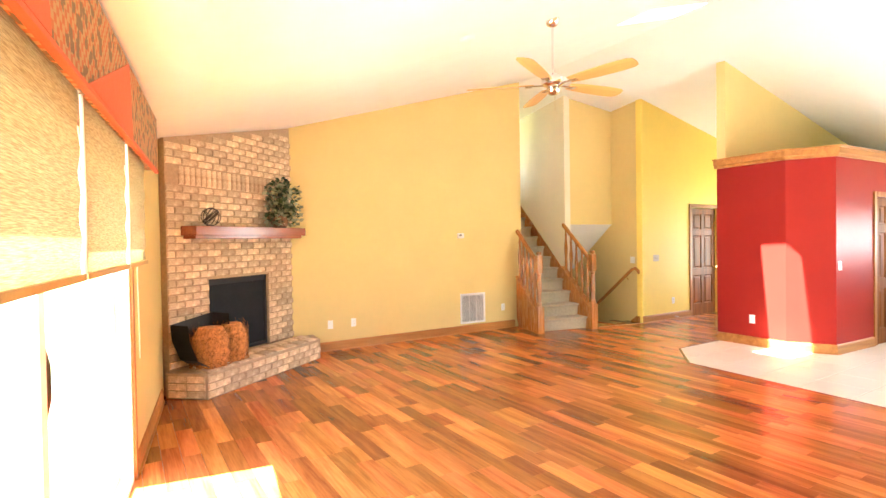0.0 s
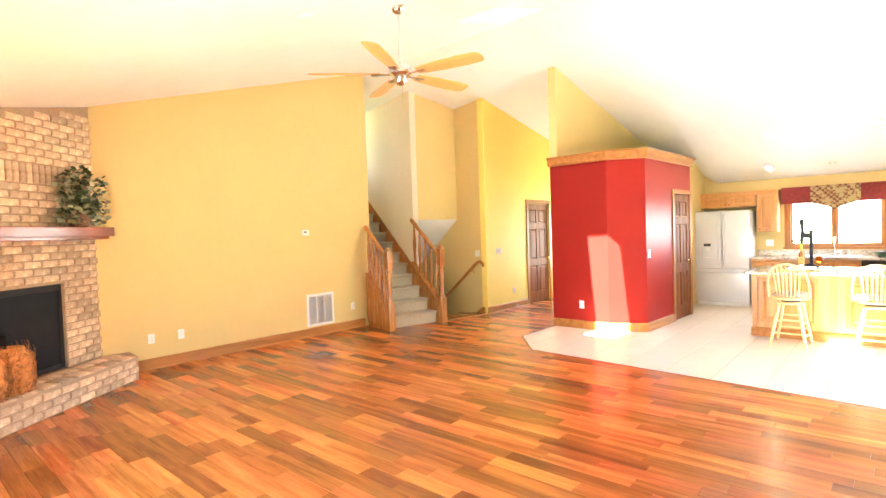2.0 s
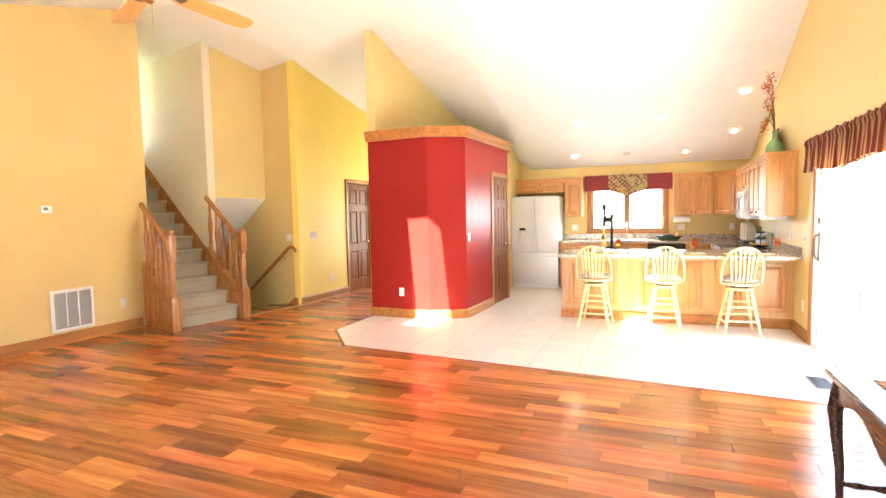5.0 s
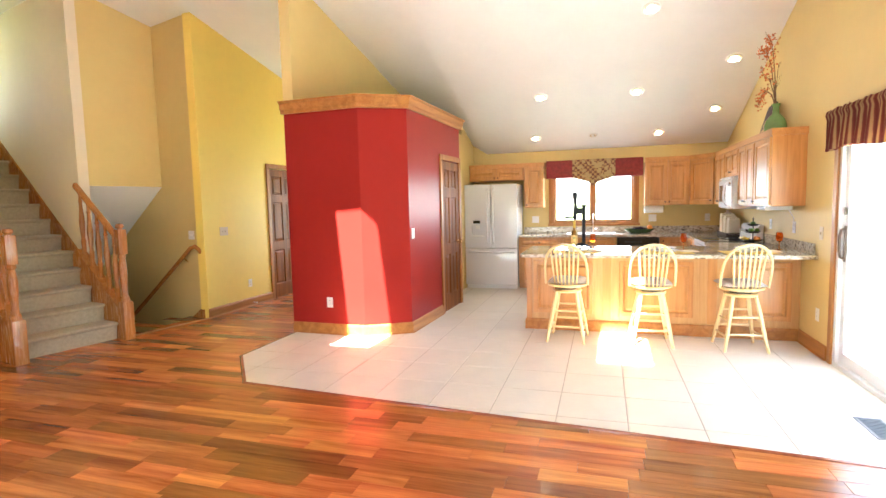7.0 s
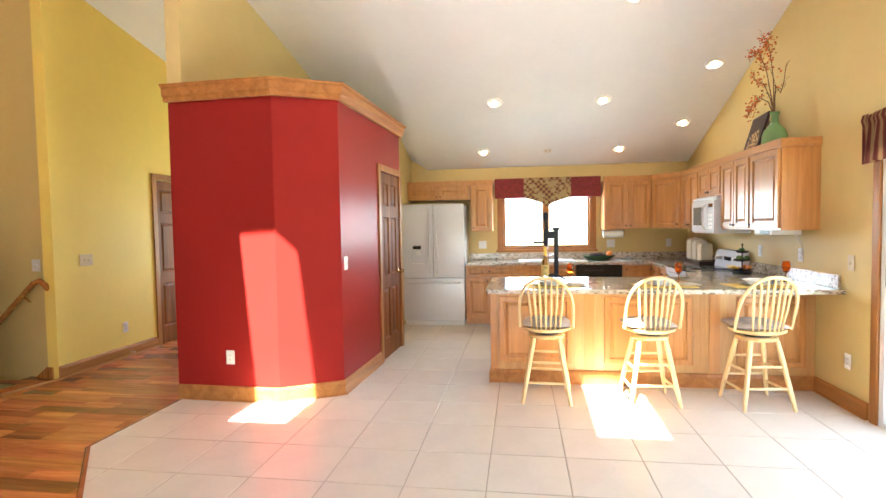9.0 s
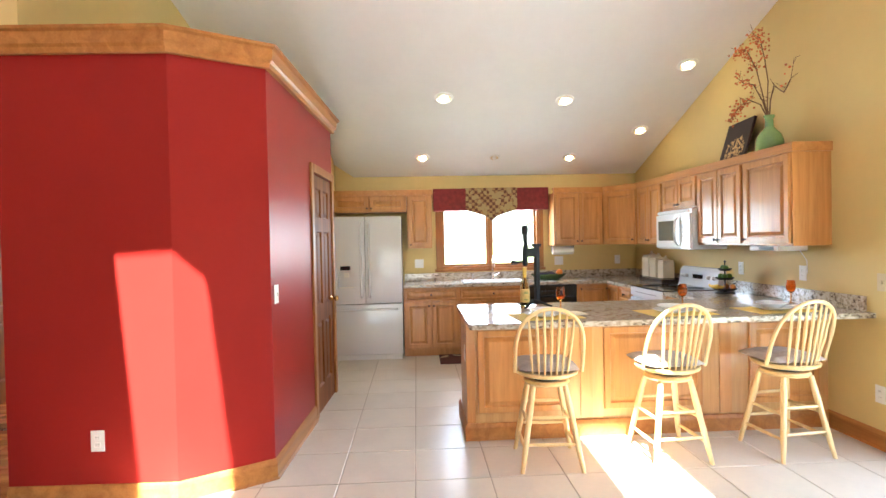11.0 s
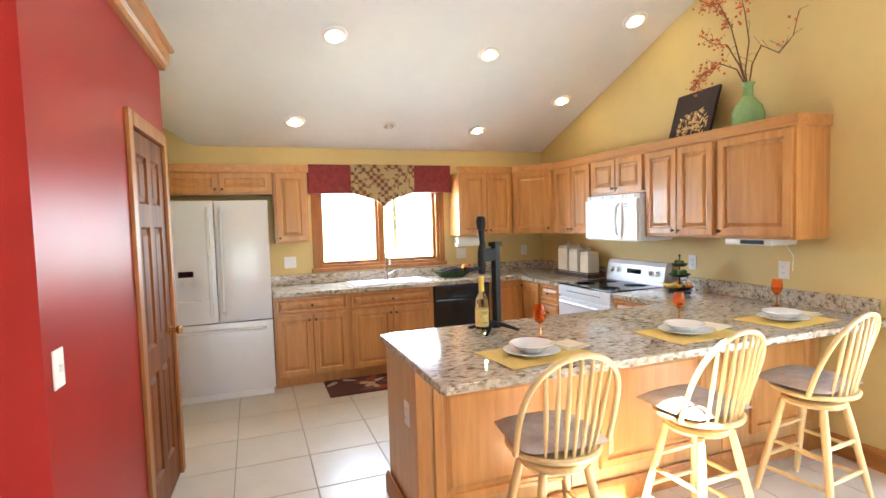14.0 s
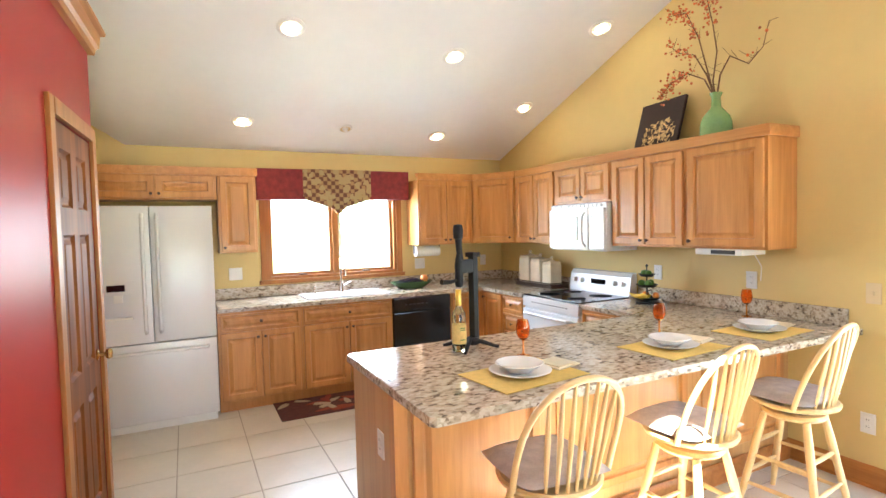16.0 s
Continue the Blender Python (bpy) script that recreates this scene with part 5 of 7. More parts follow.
for bx, by, r in ((0.2, 0.15, 0.1), (0.56, 0.15, 0.08), (0.2, 0.42, 0.08), (0.56, 0.42, 0.1)):
    bm = bmesh.new()
    bm_turn(bm, [(r - 0.004, 0.9185), (r, 0.9185), (r, 0.9192), (r - 0.004, 0.9192), (r - 0.004, 0.9185)], at=(bx, by, 0), seg=28)
    part("burner_ring", bm, mat("burner_mark", (0.18, 0.18, 0.18), 0.3), rg)
bm = bmesh.new()
pts = [(0.55, 0.906), (0.575, 1.08), (0.6, 1.115), (0.64, 1.12), (0.64, 0.906)]
lo = [bm.verts.new((0.004, a, b)) for a, b in pts]
hi = [bm.verts.new((RW - 0.004, a, b)) for a, b in pts]
bm.faces.new(lo)
bm.faces.new(hi[::-1])
for k in range(5):
    bm.faces.new((lo[k], hi[k], hi[(k + 1) % 5], lo[(k + 1) % 5]))
part("control_panel", bm, APPL, rg)
for x in (0.08, 0.17, 0.59, 0.68):
    bm = bmesh.new()
    bm_turn(bm, [(0.024, 0), (0.024, 0.008), (0.018, 0.012), (0.016, 0.028), (0, 0.03)], seg=16, m=Matrix.Translation((x, 0.563, 1.02)) @ pose(0, 0, 0, 82))
    part("knob", bm, WHITE, rg, smooth=True)
box_part("display", 0.3, 0.47, 0.552, 0.568, 1.0, 1.045, DARKGLASS, rg, 0.002)

# sink and faucet
sk = thing("sink", pose(11.5, 1.48, CT1), "white drop-in kitchen sink in the granite counter", "sink")
bm = bmesh.new()
o = [(-0.27, -0.4), (0.2, -0.4), (0.2, 0.4), (-0.27, 0.4)]
rings = []
for k, z in ((0.0, 0.001), (0.004, 0.012), (0.03, 0.012), (0.04, 0.004)):
    rings.append([bm.verts.new((x + (k if x < 0 else -k), y + (k if y < 0 else -k), z)) for x, y in o])
for r0, r1 in zip(rings, rings[1:]):
    for i in range(4):
        bm.faces.new((r0[i], r0[(i + 1) % 4], r1[(i + 1) % 4], r1[i]))
bm.faces.new(rings[-1])
part("rim", bm, APPL, sk)
box_part("divider", -0.225, 0.155, -0.012, 0.012, 0.0045, 0.011, APPL, sk, 0.003)
fc = thing("faucet", pose(11.72 - 0.06, 1.45, CT1), "chrome gooseneck kitchen faucet behind the sink", "faucet")
bm = bmesh.new()
bm_turn(bm, [(0.028, 0), (0.028, 0.008), (0.02, 0.02), (0.018, 0.09), (0.014, 0.1)], seg=16)
part("base", bm, CHROME, fc, smooth=True)
bm = bmesh.new()
bm_tube(bm, [(0, 0, 0.09), (0, 0, 0.24)] + [(-0.085 + 0.085 * math.cos(a), 0, 0.24 + 0.085 * math.sin(a)) for a in (0.4, 0.8, 1.2, 1.57, 1.95, 2.35, 2.75, 3.1)] + [(-0.17, 0, 0.18)], 0.011, 10)
part("spout", bm, CHROME, fc, smooth=True)
bm = bmesh.new()
bm_tube(bm, [(0.0, -0.02, 0.06), (0.0, -0.05, 0.075), (-0.01, -0.1, 0.11)], 0.007, 8)
part("lever", bm, CHROME, fc, smooth=True)
sd = thing("soap_pump", pose(11.68, 1.72, CT1), "chrome soap pump beside the sink", "soap pump")
bm = bmesh.new()
bm_turn(bm, [(0.018, 0), (0.016, 0.01), (0.008, 0.03), (0.007, 0.09), (0, 0.095)], seg=12)
bm_tube(bm, [(0, 0, 0.085), (-0.05, 0, 0.08)], 0.006, 8)
part("pump", bm, CHROME, sd, smooth=True)

# ---- stools ----
PLAID = mat("grey_brown_cushion", (0.52, 0.44, 0.385), 0.95, var=0.2, scale=18, bump=0.6, bump_scale=260)


def bar_stool(m):
    """Swivel counter stool with a bowed spindle back; its back is towards -x."""
    t = thing("bar_stool", m, "pale varnished spindle-back counter stool with a grey-brown cushion", "bar stool", "stools at the peninsula")
    SH = 0.61
    bm = bmesh.new()
    bm_turn(bm, [(0.0, SH - 0.035), (0.17, SH - 0.033), (0.2, SH - 0.02), (0.205, SH - 0.006), (0.195, SH + 0.002), (0.15, SH - 0.006), (0.0, SH - 0.01)], seg=28)
    part("seat", bm, PALE, t, smooth=True)
    bm = bmesh.new()
    bm_turn(bm, [(0.1, SH - 0.06), (0.1, SH - 0.034)], seg=20)
    part("swivel_plate", bm, BLACK, t)
    bm = bmesh.new()
    bm_turn(bm, [(0.0, SH - 0.092), (0.14, SH - 0.09), (0.15, SH - 0.075), (0.14, SH - 0.061), (0, SH - 0.06)], seg=24)
    part("leg_block", bm, PALE, t, smooth=True)
    feet = []
    for sx in (-1, 1):
        for sy in (-1, 1):
            top, foot = Vector((sx * 0.1, sy * 0.1, SH - 0.085)), Vector((sx * 0.19, sy * 0.19, 0.0))
            feet.append((top, foot))
            bm = bmesh.new()
            n = 8
            bm_tube(bm, [top.lerp(foot, i / n) for i in range(n + 1)], [0.017, 0.019, 0.021, 0.02, 0.018, 0.019, 0.018, 0.015, 0.013], 10)
            part("leg", bm, PALE, t, smooth=True)

    def rung(i, j, z):
        pts = []
        for k in (i, j):
            a, b = feet[k]
            pts.append(a.lerp(b, (a.z - z) / (a.z - b.z)))
        bm = bmesh.new()
        bm_tube(bm, [pts[0].lerp(pts[1], q) for q in (0, 0.5, 1)], [0.009, 0.012, 0.009], 8)
        part("rung", bm, PALE, t, smooth=True)

    for (i, j), zs in (((0, 1), (0.17, 0.33)), ((2, 3), (0.2, 0.36)), ((0, 2), (0.14, 0.29)), ((1, 3), (0.14, 0.29))):
        for z in zs:
            rung(i, j, z)
    # bowed back
    def bow(s):
        a = math.pi * s
        y = -0.212 * math.cos(a)
        z = SH + 0.42 * math.sin(a) ** 0.62
        lean = (z - SH) * 0.24
        return Vector((-0.085 - 0.06 * math.sin(a) - lean, y * (1.0 + 0.12 * math.sin(a)), z))

    bm = bmesh.new()
    bm_tube(bm, [bow(i / 28) for i in range(29)], 0.0125, 10)
    part("bow", bm, PALE, t, smooth=True)
    for k in range(7):
        s = -0.75 + 1.5 * k / 6
        y0 = 0.145 * s
        foot = Vector((-0.17 * math.sqrt(max(0.05, 1 - (y0 / 0.19) ** 2)), y0, SH - 0.002))
        tgt = min((bow(q / 200) for q in range(30, 171)), key=lambda p: abs(p.y - 0.185 * s))
        bm = bmesh.new()
        bm_tube(bm, [foot.lerp(tgt, q) for q in (0, 0.25, 0.5, 0.75, 1)], [0.0065, 0.0085, 0.011, 0.009, 0.006], 8)
        part("spindle", bm, PALE, t, smooth=True)
    # cushion
    bm = bmesh.new()
    N = 14
    grid = {}
    for side in (0, 1):
        for i in range(N + 1):
            for j in range(N + 1):
                u, v = -1 + 2 * i / N, -1 + 2 * j / N
                e = (1 - abs(u) ** 4) * (1 - abs(v) ** 4)
                tuft = 0.016 * max(math.exp(-40 * ((u - a) ** 2 + (v - b) ** 2)) for a in (-0.4, 0.4) for b in (-0.4, 0.4))
                z = SH + 0.022 + (0.036 * e ** 0.5 - tuft if side == 0 else -0.019 * e ** 0.4)
                grid[side, i, j] = bm.verts.new((0.19 * u * (1 - 0.06 * v * v) + 0.035, 0.195 * v * (1 - 0.06 * u * u), z))
        for i in range(N):
            for j in range(N):
                bm.faces.new([grid[side, a, b] for a, b in ((i, j), (i + 1, j), (i + 1, j + 1), (i, j + 1))])
    bmesh.ops.remove_doubles(bm, verts=bm.verts, dist=1e-4)
    part("cushion", bm, PLAID, t, "tufted grey-brown cushion", True)
    return t


stool = bar_stool(pose(8.05, 1.645, 0, 0, 0, -4))
copy_thing(stool, pose(8.06, 0.83, 0, 0, 0, 3))
copy_thing(stool, pose(8.06, 0.02, 0, 0, 0, 6))

# ---- on the peninsula ----
YCLOTH = mat("yellow_placemat", (0.72, 0.5, 0.12), 0.9, var=0.12, scale=40, bump=0.5, bump_scale=300)
CHINA = mat("white_china", (0.8, 0.78, 0.74), 0.15, var=0.02, scale=6)
NAPKIN = mat("cream_napkin", (0.72, 0.62, 0.42), 0.9, var=0.1, scale=30, bump=0.4, bump_scale=200)
AMBER = glass_mat("amber_glass", (1.0, 0.42, 0.08))
WINE = glass_mat("pale_wine_glass", (0.85, 0.82, 0.45))
GREENGLASS = mat("green_bottle_glass", (0.20, 0.35, 0.12), 0.06, var=0.15, scale=10, coat=0.5)
T = CT1 + 0.0015
for py, gx, gy, turn in ((1.585, 8.55, 1.40, 6), (0.655, 8.54, 0.465, 4), (-0.08, 8.62, -0.45, 4)):
    m = thing("placemat", pose(8.29, py, T, 0, 0, turn), "yellow woven placemat on the granite counter", "placemat", "place settings")
    box_part("mat", -0.165, 0.165, -0.23, 0.23, 0.0, 0.003, YCLOTH, m, 0.001)
    pl = thing("dinner_plate", pose(8.30, py + 0.01, T + 0.003), "white china dinner plate on a yellow placemat", "plate", "place settings")
    bm = bmesh.new()
    bm_turn(bm, [(0, 0.001), (0.08, 0.001), (0.085, 0.004), (0.13, 0.018), (0.135, 0.021), (0.13, 0.023), (0.085, 0.009), (0, 0.008)], seg=36)
    part("plate", bm, CHINA, pl, smooth=True)
    bo = thing("soup_plate", pose(8.305, py + 0.01, T + 0.0125), "white china bowl stacked on a dinner plate", "bowl", "place settings")
    bm = bmesh.new()
    bm_turn(bm, [(0, 0.0), (0.05, 0.0), (0.055, 0.006), (0.098, 0.034), (0.104, 0.038), (0.1, 0.041), (0.06, 0.016), (0, 0.012)], seg=36)
    part("bowl", bm, CHINA, bo, smooth=True)
    na = thing("napkin", pose(8.33, py - 0.20, T + 0.0035, 0, 0, 12), "folded cream napkin lying beside the plate", "napkin", "place settings")
    bm = bmesh.new()
    bm_box(bm, -0.075, 0.08, -0.09, 0.06, 0.0, 0.007, 0.003)
    bm_box(bm, -0.06, 0.07, -0.08, 0.045, 0.007, 0.012, 0.003)
    part("cloth", bm, NAPKIN, na)
    g = thing("wine_glass", pose(gx, gy, CT1 + 0.001), "amber glass wine goblet on the counter", "wine glass", "place settings")
    bm = bmesh.new()
    bm_turn(bm, [(0, 0), (0.032, 0), (0.033, 0.003), (0.006, 0.009), (0.0045, 0.06), (0.006, 0.078), (0.024, 0.09), (0.034, 0.115), (0.034, 0.145), (0.027, 0.178), (0.0255, 0.178), (0.032, 0.145), (0.032, 0.116), (0.022, 0.093), (0, 0.085)], seg=24)
    part("goblet", bm, AMBER, g, smooth=True)

IRON = mat("black_cast_iron", (0.012, 0.012, 0.012), 0.55, var=0.2, scale=20, spec=0.3)
op = thing("wine_opener", pose(8.83, 1.54, CT1 + 0.001, 0, 0, 15), "black cast-iron lever wine opener on a footed stand", "wine opener")
for a in (0.5, 2.2, 3.9, 5.3):
    bm = bmesh.new()
    bm_tube(bm, [(0, 0, 0.045), (0.06 * math.cos(a), 0.06 * math.sin(a), 0.035), (0.13 * math.cos(a), 0.13 * math.sin(a), 0.012), (0.15 * math.cos(a), 0.15 * math.sin(a), 0.008)], [0.014, 0.012, 0.009, 0.008], 8)
    part("foot", bm, IRON, op, smooth=True)
bm = bmesh.new()
bm_box(bm, -0.02, 0.02, -0.05, -0.015, 0.03, 0.5, 0.005)
bm_turn(bm, [(0.035, 0.02), (0.04, 0.04), (0.03, 0.055)], at=(0, -0.02, 0), seg=14)
bm_box(bm, -0.03, 0.03, -0.06, -0.005, 0.48, 0.505, 0.006)
part("post", bm, IRON, op)
bm = bmesh.new()
bm_box(bm, -0.022, 0.022, -0.015, 0.075, 0.4, 0.47, 0.008)
bm_turn(bm, [(0.016, 0.33), (0.022, 0.35), (0.022, 0.45), (0.012, 0.5)], at=(0, 0.07, 0), seg=12)
part("clamp_head", bm, IRON, op)
bm = bmesh.new()
bm_tube(bm, [(0, 0.05, 0.45), (0, 0.065, 0.52), (0, 0.07, 0.6)], [0.014, 0.016, 0.02], 10)
bm_turn(bm, [(0, 0.57), (0.024, 0.58), (0.028, 0.62), (0.022, 0.65), (0, 0.655)], at=(0, 0.07, 0), seg=12)
part("lever", bm, IRON, op, smooth=True)
bm = bmesh.new()
bm_tube(bm, [(0, 0.07, 0.37), (0.0, 0.13, 0.36), (0, 0.19, 0.365)], [0.008, 0.01, 0.014], 8)
part("crank_handle", bm, IRON, op, smooth=True)
wb = thing("wine_bottle", pose(8.81, 1.615, CT1 + 0.001), "bottle of white wine with a yellow capsule in the opener", "wine bottle")
bm = bmesh.new()
bm_turn(bm, [(0, 0.0), (0.034, 0.0), (0.037, 0.006), (0.037, 0.17), (0.034, 0.195), (0.016, 0.23), (0.0145, 0.25)], seg=24)
part("bottle", bm, WINE, wb, smooth=True)
bm = bmesh.new()
bm_turn(bm, [(0.0155, 0.235), (0.0155, 0.3), (0.0165, 0.3), (0.0165, 0.318), (0, 0.32)], seg=18)
part("capsule", bm, mat("yellow_capsule", (0.75, 0.52, 0.06), 0.35), wb, "yellow foil capsule", True)
bm = bmesh.new()
bm_turn(bm, [(0.0373, 0.04), (0.0378, 0.041), (0.0378, 0.14), (0.0373, 0.141)], seg=24)
part("label", bm, mat("wine_label", (0.78, 0.6, 0.2), 0.6, var=0.2, scale=40), wb, "cream paper label with a bunch of grapes")
for i, z in enumerate((0.12, 0.11, 0.06)):
    box_part("label_bar", -0.0385, -0.0372, -0.014, 0.014, z, z + 0.005, GREENGLASS, wb, 0)

# ---- counter things ----
CREAM = mat("cream_ceramic", (0.7, 0.62, 0.47), 0.3, var=0.08, scale=9)
for i, (x, s) in enumerate(((11.02, 1.12), (10.84, 1.0), (10.66, 0.9))):
    c = thing("canister", pose(x, -0.46, CT1 + 0.03), "square cream ceramic canister with a knobbed lid", "canister", "canisters on a tray")
    w = 0.078 * s
    h = 0.235 * s
    box_part("jar", -w, w, -w, w, 0, h, CREAM, c, 0.014)
    box_part("lid", -w * 0.92, w * 0.92, -w * 0.92, w * 0.92, h + 0.0005, h + 0.022, CREAM, c, 0.009)
    bm = bmesh.new()
    bm_turn(bm, [(w * 0.6, h + 0.021), (w * 0.35, h + 0.036), (0.01, h + 0.042), (0.009, h + 0.05), (0.018, h + 0.058), (0.014, h + 0.072), (0, h + 0.076)], seg=14)
    part("knob", bm, CREAM, c, smooth=True)
tr = thing("canister_tray", pose(10.84, -0.46, CT1 + 0.001), "dark wicker tray under the canisters", "tray")
box_part("base", -0.3, 0.3, -0.11, 0.11, 0, 0.028, WICKER, tr, 0.006)
bm = bmesh.new()
for z in (0.035, 0.05):
    bm_tube(bm, [(-0.3, -0.11, z), (0.3, -0.11, z), (0.3, 0.11, z), (-0.3, 0.11, z)], 0.006, 6, True)
part("rim", bm, WICKER, tr)

fs = thing("fruit_stand", pose(9.40, -0.40, CT1 + 0.001) @ Matrix.Scale(0.84, 4), "tiered dark metal fruit stand with bananas and green fruit", "fruit stand")
bm = bmesh.new()
bm_turn(bm, [(0.1, 0.0), (0.105, 0.012), (0.02, 0.016), (0.008, 0.03), (0.006, 0.34), (0.014, 0.35), (0, 0.37)], seg=20)
part("pole", bm, BLACK, fs, smooth=True)
for z, r in ((0.03, 0.13), (0.15, 0.1), (0.25, 0.075)):
    bm = bmesh.new()
    bm_turn(bm, [(0.01, z), (r * 0.7, z), (r, z + 0.025), (r - 0.004, z + 0.027), (r * 0.68, z + 0.005), (0.01, z + 0.005)], seg=24)
    part("dish", bm, BLACK, fs, smooth=True)
FR = [(mat("green_fruit", (0.1, 0.2, 0.03), 0.35, var=0.3, scale=14), [(0.045, 0.02, 0.185), (-0.04, 0.03, 0.187), (0.0, -0.05, 0.186), (0.03, 0.0, 0.28), (-0.03, 0.01, 0.28)]), (mat("orange_fruit", (0.75, 0.25, 0.03), 0.45, var=0.15, scale=20), [(0.06, -0.05, 0.07), (-0.06, -0.05, 0.07)])]
for m, at in FR:
    for p in at:
        bm = bmesh.new()
        bm_turn(bm, [(0, -0.03), (0.018, -0.026), (0.03, -0.008), (0.031, 0.008), (0.022, 0.025), (0.006, 0.031), (0, 0.028)], at=p, seg=14)
        part("fruit", bm, m, fs, smooth=True)
BAN = mat("banana", (0.75, 0.52, 0.06), 0.5, var=0.2, scale=20)
for k in range(3):
    bm = bmesh.new()
    bm_tube(bm, [(-0.1 + 0.02 * k, 0.06 + 0.02 * k, 0.09 - 0.01 * k)] + [(-0.1 * math.cos(a), 0.07 + 0.025 * k + 0.03 * math.sin(a), 0.07 - 0.035 * math.sin(a) + 0.012 * k + 0.02) for a in (0.5, 1.2, 1.9, 2.6)], [0.006, 0.015, 0.018, 0.016, 0.006], 8)
    part("banana", bm, BAN, fs, smooth=True)

bw = thing("vegetable_bowl", pose(11.53, 0.72, CT1 + 0.001) @ Matrix.Scale(1.22, 4), "green oblong dish with dark vegetables and an orange", "bowl")
bm = bmesh.new()
vs = bm_turn(bm, [(0.1, 0), (0.13, 0.02), (0.17, 0.055), (0.175, 0.06), (0.165, 0.06), (0.12, 0.025), (0, 0.02)], seg=28)
bmesh.ops.scale(bm, vec=(0.62, 1.15, 1), verts=bm.verts)
part("dish", bm, mat("green_ceramic", (0.06, 0.11, 0.05), 0.2, var=0.2, scale=10), bw, smooth=True)
for k in range(4):
    bm = bmesh.new()
    y = 0.03 + 0.02 * k
    bm_tube(bm, [(-0.05 + 0.03 * k, -0.09, 0.05), (-0.05 + 0.03 * k, -0.02, 0.065), (-0.045 + 0.028 * k, 0.1, 0.06)], [0.012, 0.025, 0.012], 10)
    part("vegetable", bm, mat("dark_aubergine", (0.02, 0.012, 0.03), 0.2, var=0.2, scale=9), bw, smooth=True)
bm = bmesh.new()
bm_turn(bm, [(0, -0.036), (0.026, -0.026), (0.037, 0), (0.026, 0.026), (0, 0.035)], at=(0.02, -0.13, 0.075), seg=16)
part("orange", bm, FR[1][0], bw, smooth=True)

pt = thing("paper_towel_roll", pose(11.60, 0.50, 1.295), "white paper towel roll mounted under the cabinet", "paper towel")
bm = bmesh.new()
bm_turn(bm, [(0.018, -0.14), (0.055, -0.14), (0.056, -0.13), (0.056, 0.13), (0.055, 0.14), (0.018, 0.14)], seg=24, m=pose(0, 0, 0, 90))
part("roll", bm, WHITE, pt, smooth=True)
for y in (-0.155, 0.15):
    box_part("bracket", -0.012, 0.012, y, y + 0.006, -0.02, 0.069, BLACK, pt, 0.002)
rd = thing("under_cabinet_radio", pose(8.72, -0.42, UP - 0.0425), "slim white radio mounted under the wall cabinet", "radio")
box_part("case", -0.17, 0.17, -0.12, 0.12, 0.0, 0.042, WHITE, rd, 0.01)
box_part("front_panel", -0.12, 0.05, 0.118, 0.124, 0.008, 0.034, BLACK, rd, 0.002)
bm = bmesh.new()
bm_tube(bm, [(-0.1, -0.1, 0.01), (-0.13, -0.14, -0.08), (-0.12, -0.15, -0.18)], 0.003, 6)
part("cord", bm, WHITE, rd)

# vase, branches and picture on the cabinets
VZ = UT + 0.002
va = thing("glass_vase", pose(8.83, -0.44, VZ) @ Matrix.Diagonal((0.97, 0.97, 1.2, 1)), "green glass bottle vase holding berry branches", "vase")
bm = bmesh.new()
bm_turn(bm, [(0, 0), (0.085, 0), (0.1, 0.012), (0.108, 0.06), (0.105, 0.13), (0.09, 0.17), (0.055, 0.205), (0.034, 0.225), (0.03, 0.28), (0.04, 0.295), (0.043, 0.305), (0.034, 0.306), (0.024, 0.28), (0.0, 0.27)], seg=28)
part("vase", bm, GREENGLASS, va, smooth=True)
TWIGD = mat("brown_twig", (0.16, 0.08, 0.035), 0.8, var=0.3, scale=30)
BERRY = mat("red_berry", (0.55, 0.13, 0.025), 0.45, var=0.3, scale=20, island=0.3)
BRSCALE = 1.17
br = thing("berry_branches", pose(8.83, -0.44, VZ + 0.31), "dry branches with red-orange berries standing in a vase", "dried branches")
rng = random.Random(21)
BRANCH = [
    [(0, 0, 0), (0.02, 0.0, 0.12), (-0.02, 0.02, 0.28), (0.0, 0.03, 0.45), (0.03, 0.04, 0.6), (0.1, 0.05, 0.66)],
    [(0, 0, 0), (0.06, 0.02, 0.14), (0.16, 0.04, 0.2), (0.27, 0.05, 0.17), (0.36, 0.06, 0.08)],
    [(0, 0, 0), (0.05, 0.01, 0.16), (0.12, 0.03, 0.3), (0.22, 0.04, 0.34), (0.3, 0.05, 0.42)],
    [(0, 0, 0), (-0.04, 0.02, 0.14), (-0.12, 0.05, 0.22), (-0.24, 0.07, 0.14), (-0.33, 0.09, 0.2), (-0.36, 0.09, 0.32)],
    [(0, 0, 0), (0.03, 0.0, 0.1), (0.1, 0.02, 0.4), (0.16, 0.05, 0.56), (0.28, 0.06, 0.58)],
]
